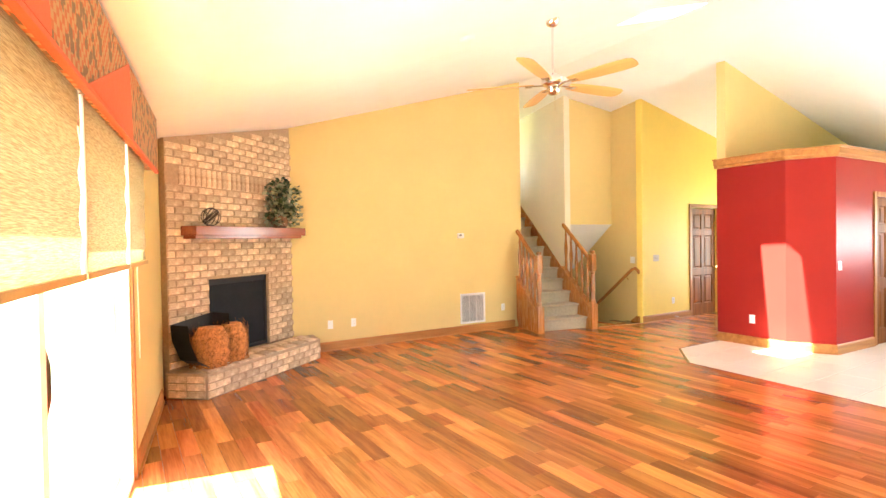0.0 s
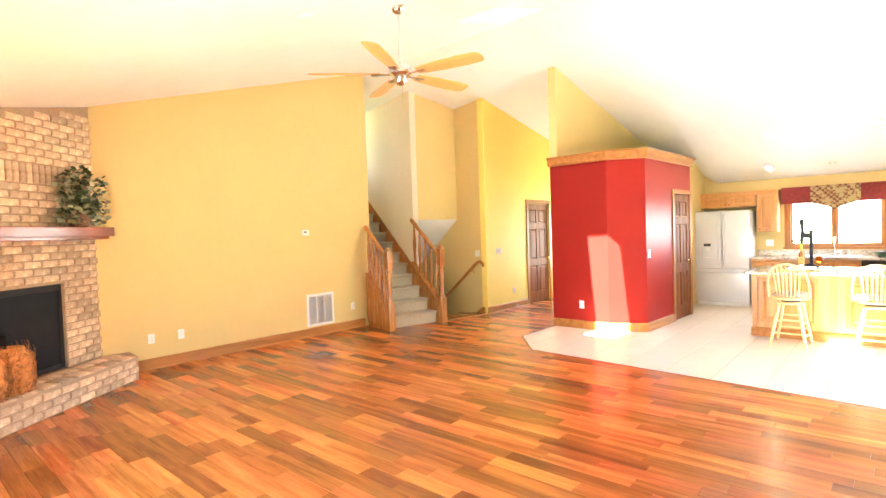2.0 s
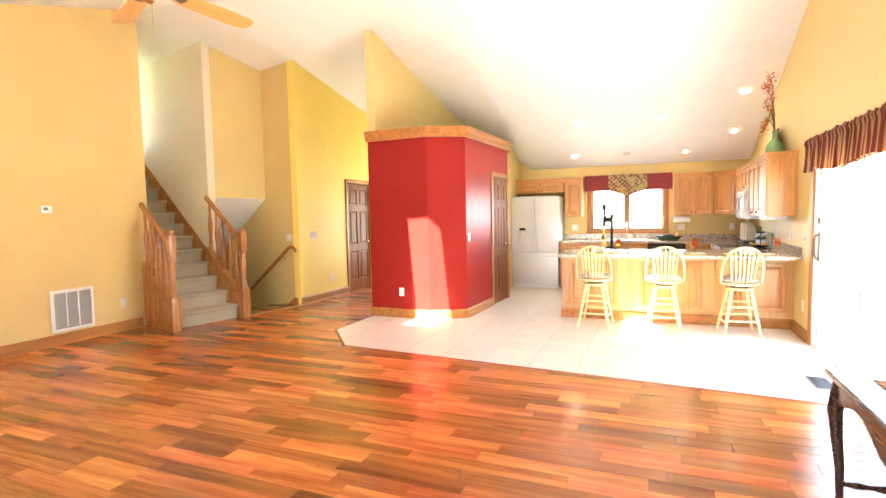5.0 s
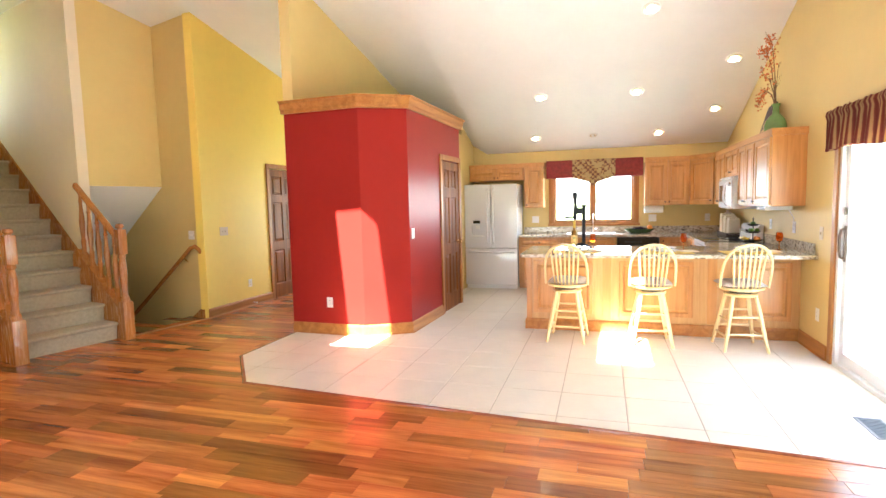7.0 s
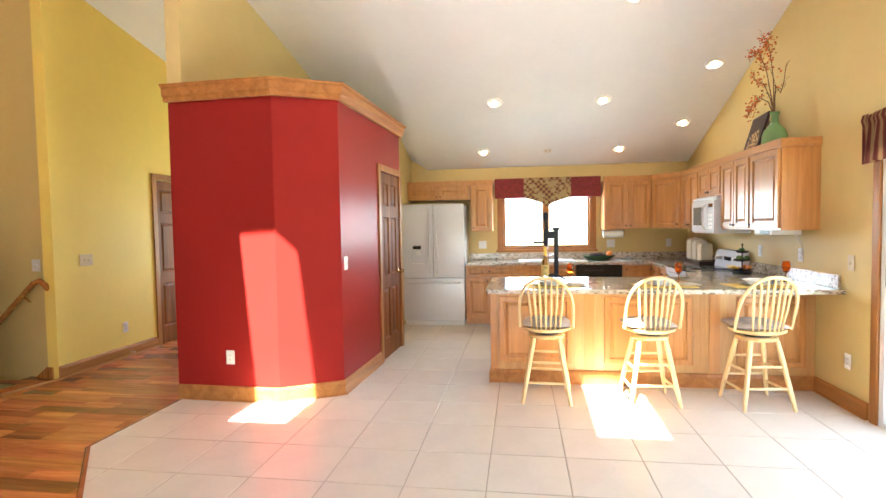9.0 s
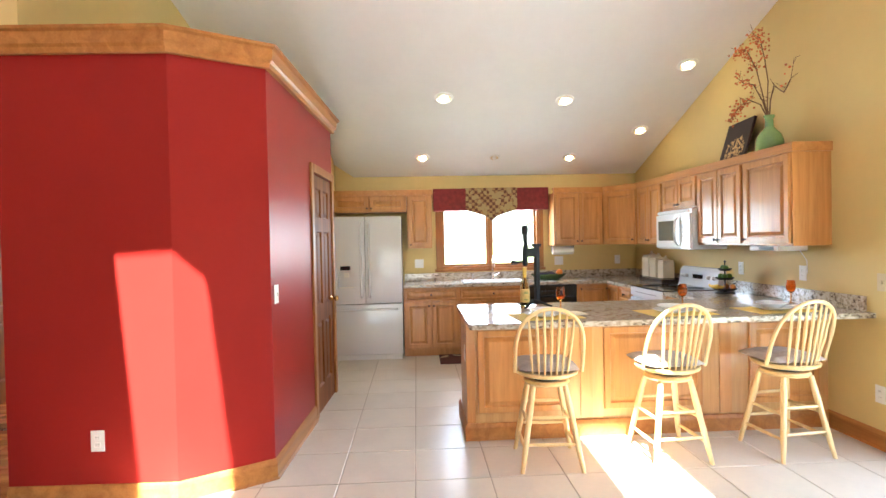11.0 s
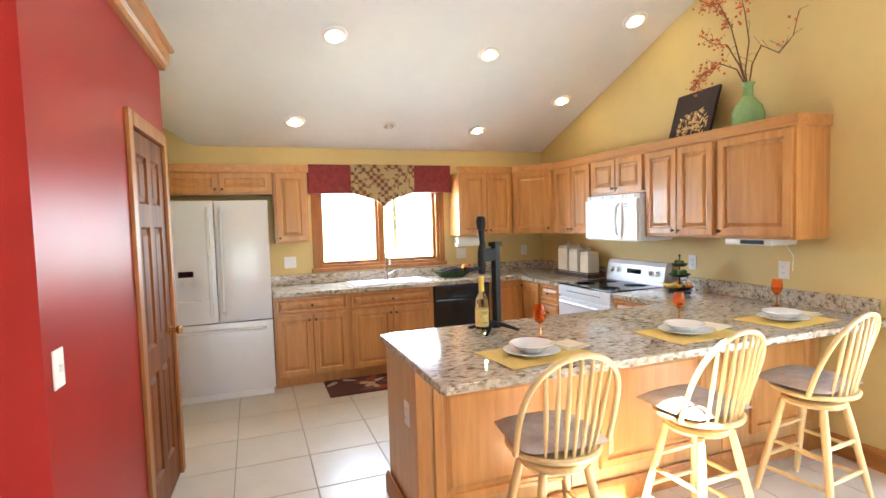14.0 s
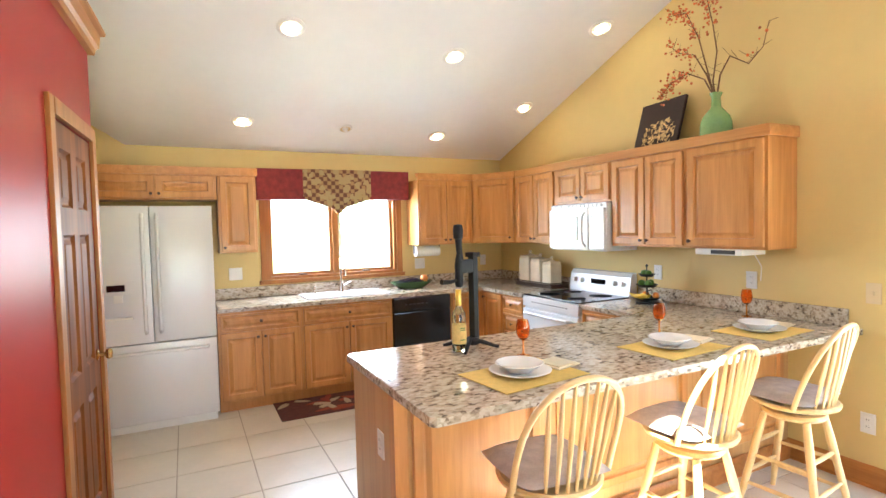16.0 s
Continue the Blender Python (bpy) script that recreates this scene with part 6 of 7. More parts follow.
for i, pts in enumerate(BRANCH):
    pts = [tuple(BRSCALE * c for c in p) for p in pts]
    bm = bmesh.new()
    n = len(pts)
    bm_tube(bm, pts, [0.006 - 0.004 * k / (n - 1) for k in range(n)], 6)
    for k in range(1, n - 1):
        for q in range(3):
            a = Vector(pts[k]).lerp(Vector(pts[k + 1]), rng.random())
            bm_tube(bm, [a, a + Vector((rng.uniform(-0.06, 0.08), rng.uniform(-0.03, 0.05), rng.uniform(-0.02, 0.08)))], 0.0015, 4)
    b = part("branch", bm, TWIGD, br)
    bm = bmesh.new()
    amount = (80, 95, 40, 5, 85)[i]
    for k in range(amount):
        j = rng.randrange(max(1, n - 3), n - 1)
        c = Vector(pts[j]).lerp(Vector(pts[j + 1]), rng.random()) + Vector((rng.gauss(0, 0.03), rng.gauss(0, 0.025), rng.gauss(0, 0.03)))
        r = rng.uniform(0.006, 0.011)
        bmesh.ops.create_icosphere(bm, subdivisions=1, radius=r, matrix=Matrix.Translation(c))
    part("berry_cluster", bm, BERRY, b)["kind"] = "stuff"
pc = thing("canvas_picture", pose(9.36, -0.43, VZ) @ pose(0, 0, 0.004, -16, 0, 180 - 6), "dark canvas print of pale dried flowers leaning on the wall", "picture")
box_part("canvas", -0.225, 0.225, -0.012, 0.012, 0.0, 0.45, mat("dark_plum_canvas", (0.035, 0.015, 0.012), 0.7, var=0.3, scale=12), pc, 0.003)
PETAL = mat("printed_petals", (0.62, 0.4, 0.16), 0.7, var=0.35, scale=25, island=0.35)
bm = bmesh.new()
for k in range(150):
    a, d = rng.uniform(0, 6.28), rng.random() ** 0.6
    c = (0.02 + 0.16 * d * math.cos(a), 0.16 + 0.145 * d * math.sin(a))
    s, q = rng.uniform(0.01, 0.022), rng.uniform(0, 6.28)
    pts = [(math.cos(q) * s * 1.5, math.sin(q) * s * 1.5), (-math.sin(q) * s * 0.5, math.cos(q) * s * 0.5), (-math.cos(q) * s, -math.sin(q) * s), (math.sin(q) * s * 0.5, -math.cos(q) * s * 0.5)]
    bm.faces.new([bm.verts.new((c[0] + x, -0.0125 - 0.00002 * k, c[1] + z)) for x, z in pts])
part("flower_print", bm, PETAL, pc)

# rug by the sink
rug = thing("rug", pose(10.99, 1.62, 0.0065), "dark red and cream patterned mat on the tiles before the sink", "rug")
bm = bmesh.new()
bm_box(bm, -0.24, 0.24, -0.6, 0.6, 0, 0.01, 0.003)
part("pile", bm, mat("dark_rug", (0.1, 0.03, 0.025), 0.95, var=0.3, scale=30, bump=0.8, bump_scale=200), rug)
for k in range(26):
    bm = bmesh.new()
    x, y, a = rng.uniform(-0.19, 0.19), rng.uniform(-0.55, 0.55), rng.uniform(0, 6.28)
    pts = [(0.07 * math.cos(q) * (1 + 0.3 * math.cos(3 * q)), 0.028 * math.sin(q)) for q in [j * 0.524 for j in range(12)]]
    bm_prism(bm, [(max(-0.235, min(0.235, x + px * math.cos(a) - py * math.sin(a))), max(-0.595, min(0.595, y + px * math.sin(a) + py * math.cos(a)))) for px, py in pts], 0.0095, 0.0115 + 0.0002 * k)
    part("motif", bm, (mat("rug_cream", (0.5, 0.38, 0.24), 0.95), mat("rug_red", (0.3, 0.06, 0.035), 0.95))[k % 2] if k < 2 else bpy.data.materials["rug_cream" if k % 2 == 0 else "rug_red"], rug)

# ---- fabrics ----
CHECK = check_mat("gold_check_weave", (0.36, 0.22, 0.09), (0.15, 0.06, 0.035), (0.40, 0.29, 0.13), 25)
BURG = mat("burgundy_cloth", (0.22, 0.026, 0.026), 0.85, var=0.35, scale=22, bump=0.4, bump_scale=220)
CORAL = mat("coral_cloth", (0.5, 0.12, 0.055), 0.85, var=0.12, scale=20, bump=0.3, bump_scale=260)
CHECK_W = check_mat("autumn_check_weave", (0.36, 0.13, 0.055), (0.36, 0.26, 0.12), (0.15, 0.12, 0.07), 36)

kv = thing("kitchen_valance", frame_of((X_E - 0.02, 2.235, -0.035), (0, -1, 0), (1, 0, 0)), "burgundy board valance with a checked pointed centre over the window", "valance")
box_part("left_panel", 0.0, 0.47, -0.10, -0.005, 1.895, 2.195, BURG, kv, 0.006)
box_part("right_panel", 1.12, 1.575, -0.10, -0.005, 1.895, 2.195, BURG, kv, 0.006)
bm = bmesh.new()
pts = [(0.44, 2.197), (0.44, 1.93), (0.47, 1.89), (0.70, 1.82), (0.787, 1.745), (0.875, 1.82), (1.11, 1.89), (1.14, 1.93), (1.14, 2.197)]
fr = [bm.verts.new((x, -0.112, z)) for x, z in pts]
bk = [bm.verts.new((x, -0.1015, z)) for x, z in pts]
bm.faces.new(fr)
bm.faces.new(bk[::-1])
for i in range(9):
    j = (i + 1) % 9
    bm.faces.new((fr[j], fr[i], bk[i], bk[j]))
part("centre_panel", bm, CHECK, kv, "checked gold and brown pointed panel")
box_part("board", 0.471, 1.119, -0.1, -0.005, 2.17, 2.19, BURG, kv, 0.002)


def gathered(name, m, width, z0, z1, material, label):
    t = thing(name, m, label, "valance")
    bm = bmesh.new()
    n, rows = int(width * 90), 9
    g = []
    for i in range(n + 1):
        x = width * i / n
        col = []
        for r in range(rows + 1):
            s = r / rows
            amp = 0.012 + 0.03 * s
            y = -0.075 + amp * math.sin(x * 52 + 1.3 * math.sin(x * 9)) + 0.01 * math.sin(x * 23)
            low = z0 + 0.02 * math.sin(x * 4.2) + 0.008 * math.sin(x * 52)
            z = z1 + (0.008 * math.sin(x * 60) if r == 0 else 0) + (low - z1) * s
            if r == 1:
                y -= 0.012
            col.append(bm.verts.new((x, y, z)))
        g.append(col)
    for i in range(n):
        for r in range(rows):
            bm.faces.new((g[i][r], g[i + 1][r], g[i + 1][r + 1], g[i][r + 1]))
    bmesh.ops.solidify(bm, geom=bm.faces[:], thickness=0.002)
    part("cloth", bm, material, t, smooth=True)
    bm = bmesh.new()
    bm_tube(bm, [(-0.02, -0.002, z1 - 0.035), (-0.02, -0.06, z1 - 0.035), (width + 0.02, -0.06, z1 - 0.035), (width + 0.02, -0.002, z1 - 0.035)], 0.008, 8)
    part("rod", bm, BRONZE, t)
    return t


def stripe_mat():
    m, nt, p = nodes_of("striped_valance_cloth")
    N, L = nt.nodes, nt.links
    tc = N.new("ShaderNodeTexCoord")
    w = N.new("ShaderNodeTexWave")
    w.bands_direction = "X"
    w.inputs["Scale"].default_value, w.inputs["Distortion"].default_value, w.inputs["Detail"].default_value = 11, 0.6, 3
    L.new(tc.outputs["Object"], w.inputs["Vector"])
    r = N.new("ShaderNodeValToRGB")
    r.color_ramp.elements[0].color = (0.16, 0.03, 0.025, 1)
    r.color_ramp.elements[1].color = (0.42, 0.27, 0.12, 1)
    e = r.color_ramp.elements.new(0.55)
    e.color = (0.2, 0.06, 0.04, 1)
    e = r.color_ramp.elements.new(0.72)
    e.color = (0.4, 0.2, 0.1, 1)
    L.new(w.outputs["Fac"], r.inputs[0])
    L.new(r.outputs[0], p.inputs["Base Color"])
    p.inputs["Roughness"].default_value = 0.9
    return m


gathered("patio_valance", frame_of((7.76, Y_S - 0.002, 0), (-1, 0, 0), (0, -1, 0)), 2.95, 1.83, 2.17, stripe_mat(), "gathered red and gold striped valance over the patio door")

wv = thing("west_valance", west_m() @ pose(0, 0, 0), "checked board valance with coral pennants over the sliding door", "valance")
Z0, Z1 = 2.06, 2.45
bm = bmesh.new()
bm_box(bm, -3.6, 0.31, -0.145, -0.012, Z0 + 0.02, Z1, 0.004)
part("board", bm, CHECK_W, wv)
bm = bmesh.new()
bm_box(bm, -3.61, 0.32, -0.152, -0.125, Z0, Z0 + 0.019, 0.004)
part("edging", bm, CORAL, wv, "coral cloth edging")
for u in (-0.95, -2.35):
    bm = bmesh.new()
    pts = [(u - 0.95, Z0 + 0.02), (u + 0.02, Z0 + 0.02), (u - 0.06, Z1 - 0.02)]
    fr = [bm.verts.new((x, -0.153, z)) for x, z in pts]
    bk = [bm.verts.new((x, -0.1455, z)) for x, z in pts]
    bm.faces.new(fr)
    bm.faces.new(bk[::-1])
    for i in range(3):
        j = (i + 1) % 3
        bm.faces.new((fr[j], fr[i], bk[i], bk[j]))
    part("pennant", bm, CORAL, wv, "plain coral pennant")
for a, b in ((-0.80, -0.07), (-1.78, -0.83), (-3.38, -1.81)):
    sh = thing("roller_shade", west_m(), "half-lowered woven straw-coloured shade over the glass door", "window shade", "shades over the sliding door")
    bm = bmesh.new()
    n = 24
    rows = []
    for k in range(2):
        rows.append([bm.verts.new((a if k == 0 else b, -0.098 + 0.004 * math.sin(i * 1.1), 1.445 + 0.66 * i / n)) for i in range(n + 1)])
    for i in range(n):
        bm.faces.new((rows[0][i], rows[1][i], rows[1][i + 1], rows[0][i + 1]))
    part("cloth", bm, SHADE, sh)
    box_part("bottom_rail", a, b, -0.112, -0.088, 1.42, 1.445, mat("shade_rail", (0.42, 0.27, 0.1), 0.5), sh, 0.005)
    bm = bmesh.new()
    bm_tube(bm, [(a - 0.012, -0.105, 2.07), (a - 0.008, -0.107, 1.7), (a - 0.02, -0.105, 1.43)], 0.006, 6)
    part("lift_cord", bm, WHITE, sh)
cd = thing("pull_cord", west_m(), "white looped pull cord hanging beside the door", "cord")
bm = bmesh.new()
bm_tube(bm, [(0.05, -0.03, 2.03), (0.05, -0.032, 1.3), (0.045, -0.035, 0.85), (0.06, -0.035, 0.78), (0.075, -0.035, 0.85), (0.065, -0.032, 1.3), (0.06, -0.03, 2.03)], 0.0025, 6)
part("cord", bm, WHITE, cd)

# ---- ceiling fan, downlights, smoke alarm ----
FX, FY, FZ = 3.58, 3.88, 2.90
BLADE = wood("maple_fan_blade", (0.7, 0.42, 0.14), (0.55, 0.3, 0.09), 0.35, "x")
fan = thing("ceiling_fan", pose(FX, FY, FZ), "five-blade ceiling fan with maple blades and polished motor", "ceiling fan")
bm = bmesh.new()
bm_turn(bm, [(0.011, 0.1), (0.011, ceil_z(FX) - FZ - 0.02)], seg=12)
part("downrod", bm, CHROME, fan)
bm = bmesh.new()
h = ceil_z(FX) - FZ
bm_turn(bm, [(0.02, h - 0.07), (0.05, h - 0.05), (0.065, h - 0.01), (0.065, h + 0.02)], seg=20)
part("canopy", bm, CHROME, fan, smooth=True)
COPPER = mat("polished_copper", (0.5, 0.27, 0.18), 0.18, 0.9, var=0.1, scale=9)
bm = bmesh.new()
bm_turn(bm, [(0.02, 0.13), (0.06, 0.115), (0.1, 0.09), (0.105, 0.06), (0.1, 0.03), (0.07, 0.015), (0.05, 0.0)], seg=28)
part("motor", bm, CHROME, fan, smooth=True)
bm = bmesh.new()
bm_turn(bm, [(0.05, 0.0), (0.06, -0.015), (0.055, -0.04), (0.035, -0.06), (0, -0.068)], seg=24)
part("switch_cup", bm, CHROME, fan, smooth=True)
bm = bmesh.new()
bm_tube(bm, [(0.02, 0.0, -0.06), (0.02, 0.0, -0.2)], 0.0015, 5)
part("pull_chain", bm, BRASS, fan)
for k in range(5):
    a = radians(-79 + 72 * k)
    r = pose(0, 0, 0.03, 0, 0, math.degrees(a))
    bm = bmesh.new()
    pts = []
    for x, w in ((0.17, 0.045), (0.24, 0.058), (0.4, 0.072), (0.6, 0.078), (0.74, 0.072), (0.78, 0.05), (0.79, 0.0)):
        pts.append((x, w))
    ring = pts + [(x, -w) for x, w in pts[::-1][1:]]
    lo = [bm.verts.new((x, y, y * -0.22)) for x, y in ring]
    hi = [bm.verts.new((x, y, y * -0.22 + 0.006)) for x, y in ring]
    bm.faces.new(lo[::-1])
    bm.faces.new(hi)
    for i in range(len(ring)):
        j = (i + 1) % len(ring)
        bm.faces.new((lo[i], lo[j], hi[j], hi[i]))
    b = part("blade", bm, BLADE, fan)
    b.matrix_basis = r
    bm = bmesh.new()
    bm_box(bm, 0.08, 0.2, -0.02, 0.02, -0.006, -0.001, 0.002)
    bm_box(bm, 0.19, 0.25, -0.035, 0.035, -0.009, -0.008 + 0.002, 0.002)
    i_ = part("blade_iron", bm, CHROME, b)

LAMPS = [(10.16, 2.15), (10.21, 0.85), (9.68, -0.22), (10.77, -0.22), (11.32, 2.37), (11.33, 1.45), (11.36, 0.46), (8.68, 0.80)]
slope = math.degrees(math.atan(EAST_FALL))
for i, (x, y) in enumerate(LAMPS):
    on = i != 5
    l = thing("recessed_downlight", pose(x, y, ceil_z(x) - 0.001, 0, slope, 0), "round white recessed downlight in the sloped ceiling" if on else "small unlit eyeball downlight over the sink", "downlight", "kitchen downlights")
    R = 0.085 if on else 0.06
    bm = bmesh.new()
    bm_turn(bm, [(R * 0.805, -0.002), (R * 1.15, -0.001), (R * 1.15, -0.005), (R * 1.05, -0.012), (R * 0.86, -0.014), (R * 0.805, -0.002)], seg=28)
    part("trim_ring", bm, WHITE, l, smooth=True)
    bm = bmesh.new()
    bm_turn(bm, [(0, -0.03), (R * 0.34, -0.027), (R * 0.48, -0.012), (R * 0.48, -0.003), (0, -0.003)], seg=24)
    part("lamp", bm, BULB if on else WHITE, l, smooth=True)
    bm = bmesh.new()
    bm_turn(bm, [(R * 0.485, -0.003), (R * 0.485, -0.005), (R * 0.80, -0.012), (R * 0.80, -0.003)], seg=24)
    # ring coloured as if lit warm by the lamp; it emits nothing
    part("baffle", bm, BAFFLE, l)
sa = thing("smoke_alarm", pose(2.80, 4.1, ceil_z(2.80) - 0.0005, 0, -19, 0), "round white smoke alarm on the vaulted ceiling", "smoke alarm")
bm = bmesh.new()
bm_turn(bm, [(0, -0.036), (0.04, -0.034), (0.062, -0.02), (0.066, 0.0), (0, 0.0)], seg=24)
part("case", bm, WHITE, sa, smooth=True)

# ---- wall plates ----


def wall_plate(m, kind, label, w=0.075, h=0.118, cover=None):
    """A cover plate; m: x along the wall, y into the wall."""
    t = thing("switch_plate" if kind == "switch" else "outlet_plate", m, label, "switch" if kind == "switch" else "outlet")
    box_part("plate", -w / 2, w / 2, -0.006, -0.0005, -h / 2, h / 2, cover or WHITE, t, 0.002)
    n = max(1, round(w / 0.075))
    for i in range(n):
        x = (i - (n - 1) / 2) * 0.046
        if kind == "switch":
            box_part("toggle", x - 0.005, x + 0.005, -0.016, -0.0055, -0.012, 0.012, cover or WHITE, t, 0.002)
        else:
            for z in (-0.02, 0.02):
                box_part("socket", x - 0.016, x + 0.016, -0.0085, -0.0055, z - 0.014, z + 0.014, cover or WHITE, t, 0.004)
                for s in (-0.006, 0.006):
                    box_part("slot", x + s - 0.001, x + s + 0.001, -0.0092, -0.0083, z - 0.003, z + 0.006, BLACK, t, 0)
    return t


NM = lambda x, z: frame_of((x, Y_N, z), (1, 0, 0), (0, 1, 0))
SM = lambda x, z: frame_of((x, Y_S, z), (-1, 0, 0), (0, -1, 0))
EM = lambda y, z: frame_of((X_E, y, z), (0, -1, 0), (1, 0, 0))
for x in (2.73, 3.08, 5.84):
    wall_plate(NM(x, 0.37), "outlet", "white outlet plate on the gold wall above the baseboard")
wall_plate(STM @ frame_of((WELL_X, 0.33, 1.13), (0, -1, 0), (1, 0, 0)), "switch", "white double switch plate beside the stairs", 0.12)
wall_plate(frame_of((8.51, HALL_Y, 1.16), (1, 0, 0), (0, 1, 0)), "switch", "pale double switch plate on the hall wall", 0.16, cover=TANPLATE)
wall_plate(frame_of((9.01, HALL_Y, 0.35), (1, 0, 0), (0, 1, 0)), "outlet", "white outlet plate on the hall wall")
wall_plate(PM @ pose(0.09, 0, 1.14), "switch", "white switch plate on the red pantry wall")
dp = Vector((PB[0] - PA[0], PB[1] - PA[1], 0)).normalized()
wall_plate(frame_of((PB[0] - dp.x * 0.44, PB[1] - dp.y * 0.44, 0.375), dp, (-dp.y, dp.x, 0)), "outlet", "white outlet plate low on the red pantry wall")
wall_plate(frame_of((PX, 0.52, 0.58), (0, -1, 0), (1, 0, 0)), "outlet", "white outlet plate on the peninsula panel", 0.08, 0.125)
wall_plate(frame_of((8.62, PY1, 0.60), (-1, 0, 0), (0, -1, 0)), "outlet", "white outlet plate on the end of the peninsula")
for y, w in ((2.44, 0.12), (0.50, 0.12), (-0.33, 0.075)):
    wall_plate(EM(y, 1.15), "switch" if w > 0.1 else "outlet", "white plate on the gold kitchen wall", w)
for x, w in ((9.46, 0.075), (8.68, 0.075)):
    wall_plate(SM(x, 1.14), "outlet", "white outlet plate above the granite backsplash", w)
wall_plate(SM(8.0, 0.37), "outlet", "white outlet plate low on the gold wall")
wall_plate(SM(7.98, 1.12), "switch", "tan switch plate on the gold wall", cover=TANPLATE)

th = thing("thermostat", NM(4.97, 1.615), "small white thermostat on the tall gold wall", "thermostat")
box_part("case", -0.06, 0.06, -0.026, -0.001, -0.042, 0.042, WHITE, th, 0.006)
box_part("display", -0.035, 0.015, -0.028, -0.0255, -0.01, 0.025, mat("grey_display", (0.2, 0.22, 0.2), 0.3), th, 0.001)
vt = thing("return_vent", NM(5.20, 0.405), "white louvred return-air grille low on the gold wall", "vent")
bm = bmesh.new()
for q in ((-0.25, 0.25, 0.215, 0.25), (-0.25, 0.25, -0.25, -0.215), (-0.25, -0.215, -0.2145, 0.2145), (0.215, 0.25, -0.2145, 0.2145), (-0.075, -0.065, -0.2145, 0.2145), (0.065, 0.075, -0.2145, 0.2145)):
    bm_box(bm, q[0], q[1], -0.012, -0.001, q[2], q[3], 0.002)
part("frame", bm, WHITE, vt)
bm = bmesh.new()
bm_box(bm, -0.213, 0.213, -0.003, -0.001, -0.213, 0.213)
part("backing", bm, BLACK, vt)
for i in range(24):
    bm = bmesh.new()
    z = -0.205 + i * 0.0178
    v = [bm.verts.new(p) for p in ((-0.213, -0.011, z), (0.213, -0.011, z), (0.213, -0.004, z + 0.0135), (-0.213, -0.004, z + 0.0135))]
    bm.faces.new(v)
    bmesh.ops.solidify(bm, geom=bm.faces[:], thickness=0.0015)
    part("slat", bm, WHITE, vt)
fv = thing("floor_vent", pose(6.28, -0.36, 0.0062), "grey metal floor register set in the tiles", "vent")
box_part("frame", -0.17, 0.17, -0.08, 0.08, 0, 0.004, BRONZE, fv, 0.001)
for i in range(13):
    box_part("slat", -0.15 + i * 0.0235, -0.14 + i * 0.0235, -0.06, 0.06, 0.0042, 0.007, BLACK, fv, 0)
ds = thing("door_stop", pose(9.05, HALL_Y - 0.03, 0.05), "small white spring door stop on the baseboard", "door stop")
bm = bmesh.new()
bm_turn(bm, [(0.008, 0.012), (0.005, 0.02), (0.005, 0.06), (0.009, 0.062), (0.009, 0.075), (0, 0.076)], seg=10, m=pose(0, 0.026, 0, 90))
part("spring", bm, WHITE, ds)

# ---- dark console table ----
tb = thing("console_table", pose(3.40, -0.12, 0), "dark carved console table with cabriole legs and a cloth runner", "table")
bm = bmesh.new()
bm_box(bm, -0.65, 0.65, -0.31, 0.31, 0.70, 0.725, 0.008)
part("tabletop", bm, DARKW, tb)


def apron(name, length, m):
    bm = bmesh.new()
    n = 24
    top, low = [], []
    for i in range(n + 1):
        s = i / n
        top.append((length * (s - 0.5), 0.699))
        low.append((length * (s - 0.5), 0.60 - 0.035 * math.cos(2 * math.pi * (s - 0.5) * 2) - 0.02 * math.cos(math.pi * (s - 0.5) * 2)))
    for y in (0, 0.02):
        a = [bm.verts.new((x, y, z)) for x, z in top]
        b = [bm.verts.new((x, y, z)) for x, z in low]
        for i in range(n):
            bm.faces.new((a[i], a[i + 1], b[i + 1], b[i]))
    bmesh.ops.remove_doubles(bm, verts=bm.verts, dist=1e-6)
    ob = part(name, bm, DARKW, tb)
    ob.matrix_basis = m


apron("apron", 1.16, pose(0, 0.26, 0))
apron("apron", 1.16, pose(0, -0.28, 0))
apron("apron", 0.5, pose(0.6, 0, 0, 0, 0, 90))
apron("apron", 0.5, pose(-0.58, 0, 0, 0, 0, 90))
for sx in (-1, 1):
    for sy in (-1, 1):
        bm = bmesh.new()
        d = Vector((sx, sy, 0)).normalized()
        base = Vector((sx * 0.59, sy * 0.255, 0))
        prof = [(0.0, 0.699, 0.034), (0.012, 0.62, 0.036), (0.026, 0.54, 0.032), (0.016, 0.42, 0.024), (0.0, 0.28, 0.019), (-0.004, 0.14, 0.016), (0.006, 0.06, 0.017), (0.026, 0.02, 0.026), (0.03, 0.0, 0.024)]
        bm_tube(bm, [base + d * o + Vector((0, 0, z)) for o, z, r in prof], [r for *_, r in prof], 10)
        part("leg", bm, DARKW, tb, smooth=True)
for sx in (-1, 1):
    bm = bmesh.new()
    pr = [(-0.24, 0.011), (-0.18, 0.016), (-0.14, 0.01), (-0.08, 0.02), (0, 0.012), (0.08, 0.02), (0.14, 0.01), (0.18, 0.016), (0.24, 0.011)]
    bm_tube(bm, [(sx * 0.585, y, 0.21) for y, r in pr], [r for y, r in pr], 10)
    part("stretcher", bm, DARKW, tb, smooth=True)
bm = bmesh.new()
pr = [(-0.58, 0.011), (-0.4, 0.018), (-0.3, 0.01), (-0.15, 0.02), (0, 0.012), (0.15, 0.02), (0.3, 0.01), (0.4, 0.018), (0.58, 0.011)]
bm_tube(bm, [(x, 0.0, 0.21) for x, r in pr], [r for x, r in pr], 10)
part("stretcher", bm, DARKW, tb, smooth=True)
